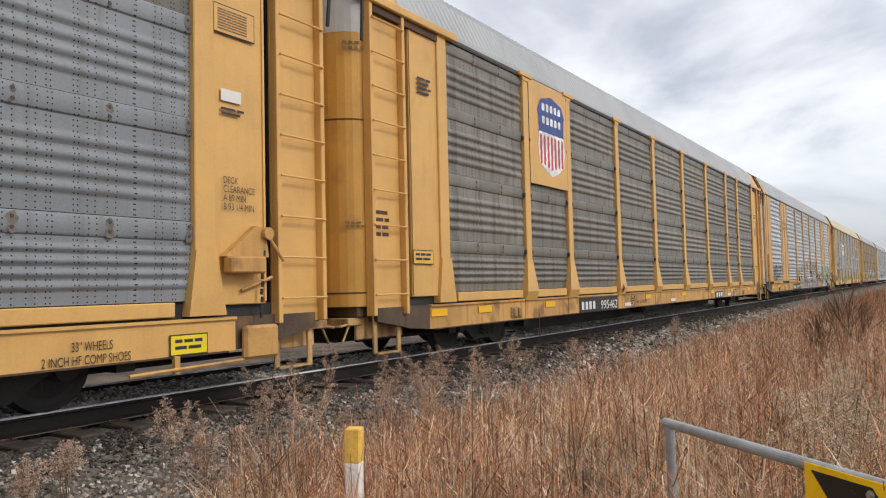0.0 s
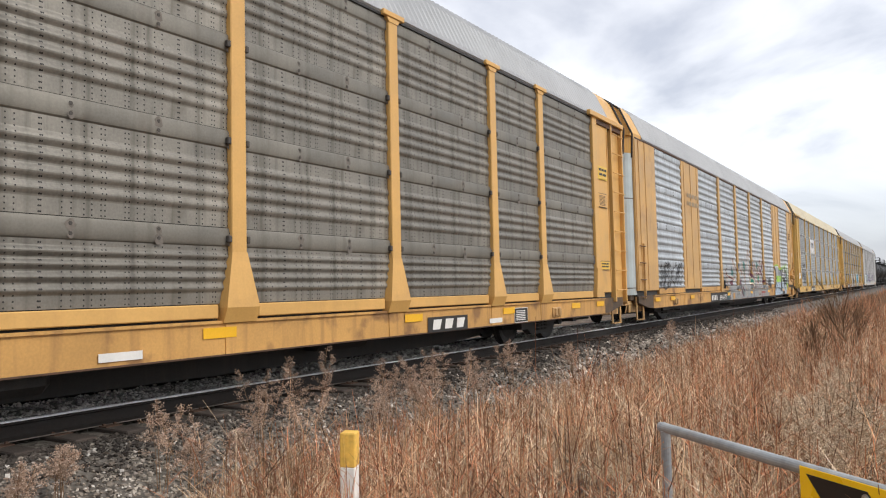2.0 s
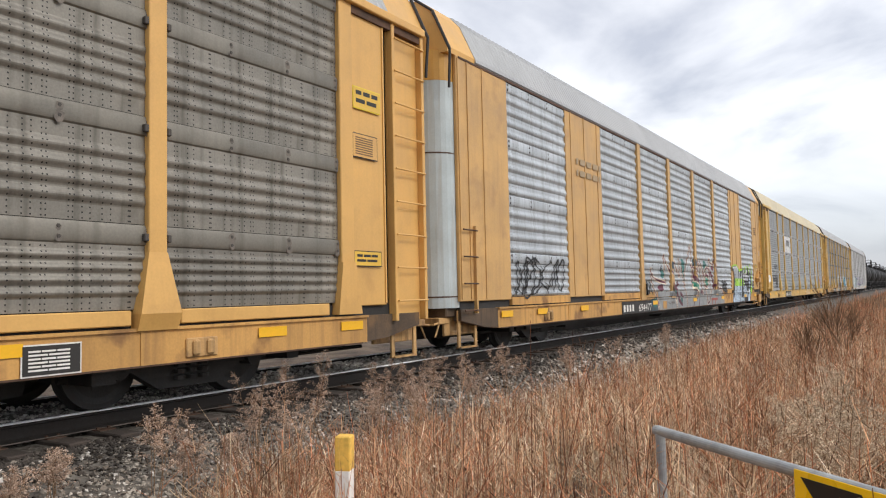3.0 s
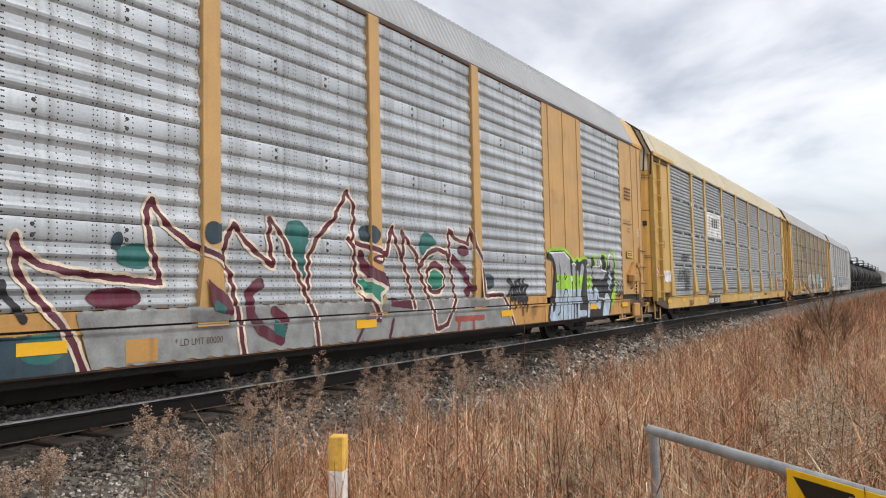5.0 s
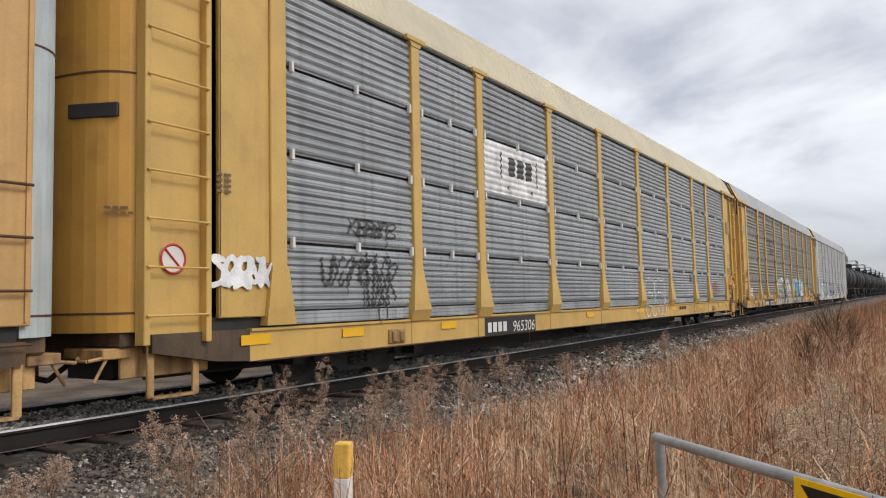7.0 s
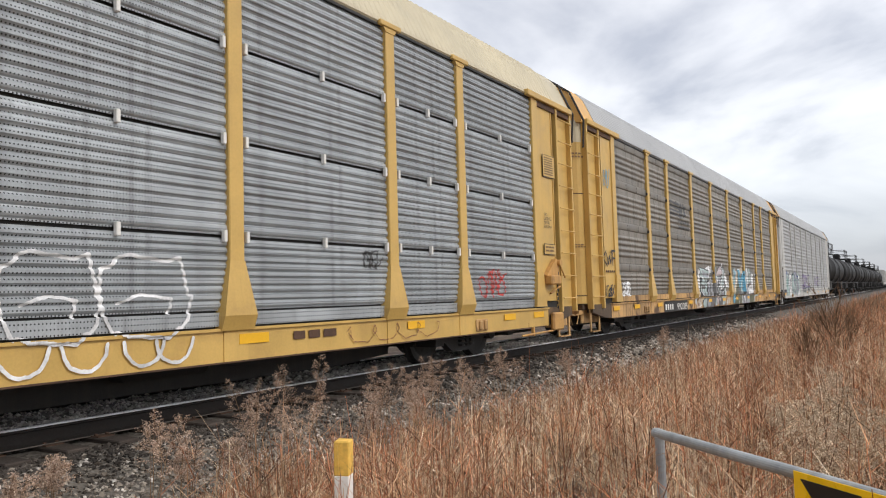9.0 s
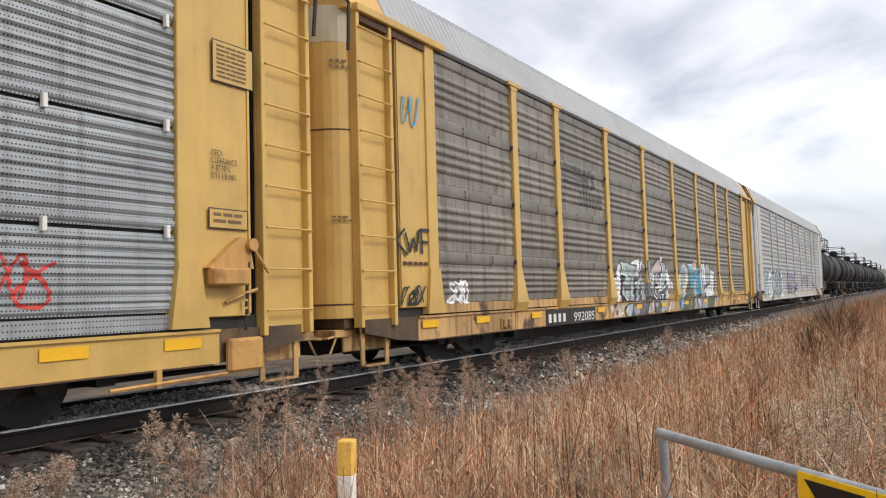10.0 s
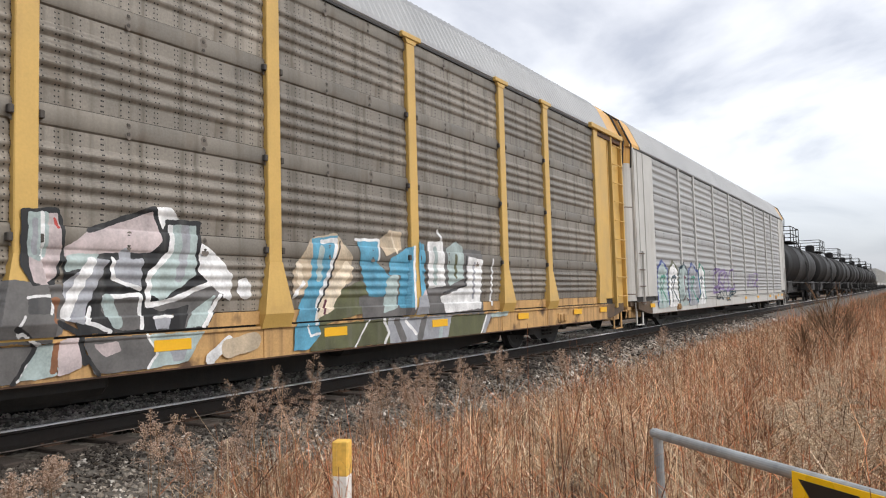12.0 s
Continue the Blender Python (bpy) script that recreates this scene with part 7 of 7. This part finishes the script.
def branchy_weeds(name, n, xr, yr, hr, cols, label, seed):
    """Dead weeds with side twigs."""
    rng = np.random.default_rng(seed)
    x = xr[0] + (xr[1] - xr[0]) * rng.random(n) ** 1.9
    y = yr[0] + (yr[1] - yr[0]) * rng.random(n)
    keep = (y < -3.0 + 0.3 * rng.standard_normal(n)) & ((trodden(x, y) > 0.9) | (rng.random(n) < 0.3)) & (y - EYE[1] < x * 1.17 + 0.3 * rng.standard_normal(n)) & (np.hypot(x - EYE[0], y - EYE[1]) > 2.6) & (np.hypot(x - 2.93, y + 5.36) > 0.12)
    x, y = x[keep], y[keep]
    k = len(x)
    h = (hr[0] + (hr[1] - hr[0]) * rng.random(k)) * np.clip((-2.35 - y) / 2.2, 0.3, 1.0)
    z = np.array([ground_height(p, q) for p, q in zip(x, y)])
    az, tilt = rng.random(k) * 6.283, 0.16 * rng.standard_normal(k)
    way = np.stack([np.cos(az) * tilt, np.sin(az) * tilt, np.ones(k)], -1)
    roots = [np.stack([x, y, z], -1)]
    tips = [roots[0] + way * h[:, None]]
    wide = [0.007 + 0.003 * rng.random(k)]
    for j in range(9):
        u = (0.3 + 0.68 * rng.random(k))[:, None]
        r = roots[0] * (1 - u) + tips[0] * u
        a = rng.random(k) * 6.283
        ln = h * (0.12 + 0.22 * rng.random(k))
        roots.append(r)
        tips.append(r + np.stack([np.cos(a) * ln * 0.75, np.sin(a) * ln * 0.75, ln * (0.2 + 0.6 * rng.random(k))], -1))
        wide.append(0.0045 + 0.002 * rng.random(k))
    r, t, w = np.concatenate(roots), np.concatenate(tips), np.concatenate(wide)
    w = w * np.maximum(1.0, r[:, 0] / 14)
    f = rng.random(len(r)) * 6.283
    side = np.stack([np.cos(f), np.sin(f), np.zeros(len(r))], -1) * w[:, None] / 2
    v = np.stack([r - side, r + side, t + side * 0.4, t - side * 0.4], 1).reshape(-1, 3)
    q = np.arange(len(r) * 4).reshape(-1, 4)
    me = bpy.data.meshes.new(name)
    me.from_pydata(v.tolist(), [], q.tolist())
    tagged(link_mesh(name, me, mats=(islands(name + "_fibre", cols),)), label, "weeds", kind="stuff")


def build_field():
    straw = [(0.1, 0.055, 0.03), (0.38, 0.235, 0.13), (0.6, 0.43, 0.27), (0.27, 0.15, 0.08), (0.8, 0.65, 0.47), (0.1, 0.055, 0.032)]
    dusk = [(0.07, 0.042, 0.028), (0.27, 0.175, 0.11), (0.4, 0.28, 0.18), (0.18, 0.11, 0.065)]
    red = [(0.05, 0.023, 0.015), (0.32, 0.125, 0.062), (0.6, 0.245, 0.12), (0.17, 0.075, 0.045), (0.66, 0.39, 0.22), (0.08, 0.04, 0.026)]
    pale = [(0.6, 0.47, 0.31), (0.85, 0.71, 0.53), (0.48, 0.33, 0.2)]
    stalk_field("dry_grass", 19000, (1.8, 26), (-8.6, -2.3), (0.15, 0.5), (0.005, 0.011), 0.42, straw, "tangled tan dry grass on the verge", 11, bend=0.9)
    stalk_field("weed_stalks", 23000, (2.5, 30), (-8.6, -2.4), (0.35, 0.95), (0.004, 0.009), 0.27, red, "upright reddish-brown dead weed stalks", 12, power=1.7, patch=0.55)
    stalk_field("pale_stalks", 18000, (2.5, 26), (-8.6, -2.4), (0.3, 0.8), (0.004, 0.009), 0.25, pale, "bleached straw-coloured stalks", 13, patch=0.6)
    stalk_field("fallen_stalks", 5000, (2.2, 24), (-8.6, -2.3), (0.15, 0.5), (0.004, 0.008), 0.9, pale, "broken pale stalks lying across the grass", 16, bend=0.3)
    stalk_field("far_grass", 26000, (24, 150), (-10, -2.7), (0.3, 0.75), (0.010, 0.018), 0.2, dusk, "dry grass along the line into the distance", 14, power=1.6)
    stalk_field("far_stalks", 14000, (24, 130), (-10, -3.0), (0.5, 0.95), (0.009, 0.016), 0.12, red, "reddish dead stalks along the line", 15, power=1.6)
    stalk_field("matted_grass", 26000, (3.0, 16), (-8.4, -2.8), (0.06, 0.28), (0.004, 0.009), 1.1, pale + straw[1:4], "flattened bleached grass mat", 17, power=1.4, bend=0.6)
    stalk_field("bleached_mat", 9000, (3.6, 6.6), (-7.4, -4.6), (0.08, 0.34), (0.004, 0.008), 1.3, pale, "pale broken grass lying in a mat by the post", 23, power=1.0, patch=0.6, bend=0.7)
    stalk_field("shoulder_straw", 13000, (3.3, 9.0), (-5.0, -2.5), (0.3, 0.85), (0.004, 0.008), 0.55, pale + straw[1:3], "tangled pale straw at the foot of the ballast", 27, power=1.0, bend=0.8)
    branchy_weeds("branching_weeds", 7600, (2.4, 26), (-8.6, -2.4), (0.4, 0.9), red + straw[1:4], "dead branching weeds with brown twigs", 31)
    branchy_weeds("pale_branching_weeds", 3200, (2.4, 22), (-8.6, -2.4), (0.3, 0.7), pale, "bleached branching weeds", 32)
    for seed, x, y in ((18, (-14, 2.2), (-14, -3.2)), (19, (2.0, 26), (-14, -8.6))):
        stalk_field("verge_grass" if seed == 18 else "roadside_grass", 16000, x, y, (0.12, 0.45), (0.006, 0.012), 0.45, straw, "dry grass round the standpoint", seed, power=1.0, bend=0.8, apron=False)
    seed_heads()


def seed_heads():
    """Dry leaves, husks and seed down caught among the stalks."""
    rng = np.random.default_rng(21)
    n = 60000
    x = 2.4 + 26 * rng.random(n) ** 1.8
    y = -8.6 + 6.1 * rng.random(n)
    den = np.array([noise.noise((p * 1.7, q * 1.7, 3)) for p, q in zip(x, y)])
    keep = (y < -2.85 + 0.2 * rng.standard_normal(n)) & (y - EYE[1] < x * 1.2) & (den > -0.1 + 0.2 * rng.standard_normal(n)) & (np.hypot(x - EYE[0], y - EYE[1]) > 2.6) & (np.hypot(x - 2.93, y + 5.36) > 0.12)
    x, y = x[keep], y[keep]
    k = len(x)
    h = np.array([ground_height(p, q) for p, q in zip(x, y)]) + 0.05 + 0.62 * rng.random(k) ** 1.3 * np.clip((-2.35 - y) / 2.2, 0.2, 1.0)
    size = (0.006 + 0.012 * rng.random(k) ** 2) * np.maximum(1, x / 12)
    v = rng.standard_normal((k, 4, 3))
    v /= np.linalg.norm(v, axis=2)[..., None]
    v *= np.array([0.7, 0.7, 1.5])
    v = v * size[:, None, None] + np.stack([x, y, h], -1)[:, None, :]
    tri = np.array([[0, 1, 2], [0, 2, 3], [0, 3, 1], [1, 3, 2]])
    f = tri[None] + 4 * np.arange(k)[:, None, None]
    me = bpy.data.meshes.new("dry_husks")
    me.from_pydata(v.reshape(-1, 3).tolist(), [], f.reshape(-1, 3).tolist())
    mat = islands("husk", [(0.13, 0.07, 0.04), (0.26, 0.16, 0.09), (0.4, 0.29, 0.18), (0.2, 0.1, 0.055), (0.68, 0.57, 0.43)], 0.95)
    tagged(link_mesh("dry_husks", me, mats=(mat,)), "dry leaves and husks on the weeds", "grass", kind="stuff")


def goldenrod(x, y, height, seed, heads=5, pale=False):
    """Dead plume-headed weed: a stem, side twigs and downy heads."""
    rng = random.Random(seed)
    w = thing("dead_goldenrod", pose(x, y, ground_height(x, y) - 0.02), "bleached weed with cream downy plumes in the dry grass" if pale else "dead brown weed with downy seed plumes beside the track", "weed", "plumed weeds beside the track")
    bm = bmesh.new()
    plume = bmesh.new()
    for k in range(heads):
        a, lean = rng.uniform(0, 6.28), rng.uniform(0.05, 0.32)
        h = height * rng.uniform(0.72, 1.0)
        p0 = Vector((rng.uniform(-0.06, 0.06), rng.uniform(-0.06, 0.06), 0))
        top = p0 + Vector((math.cos(a) * lean * h, math.sin(a) * lean * h, h))
        midp = p0.lerp(top, 0.55) - Vector((math.cos(a), math.sin(a), 0)) * 0.03
        tube(bm, p0, midp, 0.0035, 4)
        tube(bm, midp, top, 0.0025, 4)
        for j in range(14):
            u = 0.55 + 0.45 * j / 14
            root = midp.lerp(top, (u - 0.55) / 0.45)
            b = rng.uniform(0, 6.28)
            ln = (1.15 - u) * 0.26 * rng.uniform(0.6, 1.2)
            tip = root + Vector((math.cos(b) * ln, math.sin(b) * ln, ln * rng.uniform(0.1, 0.7)))
            tube(bm, root, tip, 0.0012, 3)
            for q in range(40):
                c = root.lerp(tip, rng.uniform(0.25, 1.05)) + Vector((rng.uniform(-1, 1), rng.uniform(-1, 1), rng.uniform(-0.8, 1))) * 0.02
                r = rng.uniform(0.003, 0.0085)
                v = [plume.verts.new(c + Vector((rng.uniform(-1, 1), rng.uniform(-1, 1), rng.uniform(-1, 1))).normalized() * r) for _ in range(4)]
                for t in ((0, 1, 2), (0, 2, 3), (0, 3, 1), (1, 3, 2)):
                    plume.faces.new([v[i] for i in t])
    tagged(part("stem_tuft", bm, STEM, w, "thin brown stems"), kind="stuff")
    tagged(part("seed_down", plume, PLUME_PALE if pale else PLUME, w, "downy tan seed plumes"), kind="stuff")
    return w


STEM = islands("weed_stem", [(0.12, 0.07, 0.04), (0.22, 0.14, 0.08), (0.16, 0.08, 0.05)])
PLUME = islands("weed_plume", [(0.3, 0.2, 0.13), (0.42, 0.29, 0.21), (0.56, 0.44, 0.35), (0.34, 0.22, 0.16)], 0.95)
PLUME_PALE = islands("pale_weed_plume", [(0.4, 0.3, 0.2), (0.56, 0.44, 0.31), (0.7, 0.58, 0.44)], 0.95)


def shrub(x, y, height, seed):
    """Bare twiggy bush."""
    rng = random.Random(seed)
    s = thing("bare_shrub", pose(x, y, ground_height(x, y) - 0.02), "leafless brown twiggy shrub in the verge", "shrub", "leafless shrubs")
    bm = bmesh.new()

    def grow(p, d, ln, r, level):
        q = p + d * ln
        tube(bm, p, q, r, 4)
        if level == 0:
            return
        for k in range(3):
            e = (d + Vector((rng.uniform(-1, 1), rng.uniform(-1, 1), rng.uniform(-0.2, 0.7))) * 0.55).normalized()
            grow(p.lerp(q, rng.uniform(0.45, 1)), e, ln * rng.uniform(0.5, 0.75), r * 0.65, level - 1)
    for k in range(6):
        grow(Vector((rng.uniform(-0.1, 0.1), rng.uniform(-0.1, 0.1), 0)), Vector((rng.uniform(-0.3, 0.3), rng.uniform(-0.3, 0.3), 1)).normalized(), height * 0.45, 0.009, 3)
    tagged(part("branchwork", bm, STEM, s, "thin brown branches"), kind="stuff")
    return s


build_marker_post()
build_barrier()
build_field()
WEEDS = []
for i, (x, y, top) in enumerate([(3.96, -2.5, 0.3), (3.8, -3.1, 0.24), (4.78, -2.8, 0.48), (5.23, -3.0, 0.64), (4.82, -3.23, 0.28), (6.6, -2.8, 0.46), (7.3, -2.75, 0.32), (7.6, -2.85, 0.42),
                                 (8.5, -2.8, 0.36), (9.8, -2.7, 0.36), (3.2, -2.35, 0.02), (2.8, -2.5, 0.0), (14.3, -2.7, 0.25), (17.5, -2.8, 0.3), (11.6, -2.9, 0.3), (5.9, -3.2, 0.3), (6.5, -3.4, 0.2),
                                 (4.35, -3.0, 0.1), (7.0, -3.1, 0.36), (8.0, -3.15, 0.3)]):
    WEEDS.append(goldenrod(x, y, top - ground_height(x, y), 100 + i, 4 + (i * 7) % 4))
for i, (x, y, top) in enumerate([(5.25, -7.3, 0.44), (5.6, -7.42, 0.44), (4.9, -7.18, 0.36), (5.5, -7.15, 0.42), (5.9, -7.3, 0.46), (5.1, -7.4, 0.34), (6.2, -7.2, 0.42), (5.75, -7.5, 0.4), (7.0, -7.0, 0.3), (7.6, -7.15, 0.36), (6.7, -6.9, 0.28), (8.2, -7.1, 0.36), (8.9, -7.0, 0.34), (7.3, -6.8, 0.22)]):
    WEEDS.append(goldenrod(x, y, top - ground_height(x, y), 200 + i, 6, True))
shrub(14.2, -6.75, 1.75, 1)
shrub(12.8, -6.3, 1.3, 2)
shrub(16.5, -6.4, 1.6, 3)



# ---- motion ----
def train_shift(t):
    return -8.8201 * t + 0.019447 * t * t


def motions():
    for car in CARS:
        x = car.location.x
        walk(car, [(t, pose(x + train_shift(t), 0, 0)) for t in range(13)])
    for wheel, dx in ROLLERS:
        rows = []
        for k in range(181):
            t = k / 15
            rows.append((t, Matrix.Translation((dx, 0, 0.42)) @ Matrix.Rotation(train_shift(t) / 0.42, 4, "Y")))
        walk(wheel, rows)
    for i, w in enumerate(WEEDS):
        m = w.matrix_basis.copy()
        rows = []
        for k in range(25):
            t = k * 0.5
            rows.append((t, m @ pose(0, 0, 0, 1.6 * math.sin(t * 3.1 + i * 1.7), -1.0 + 1.8 * math.sin(t * 2.3 + i), 0)))
        walk(w, rows)


motions()
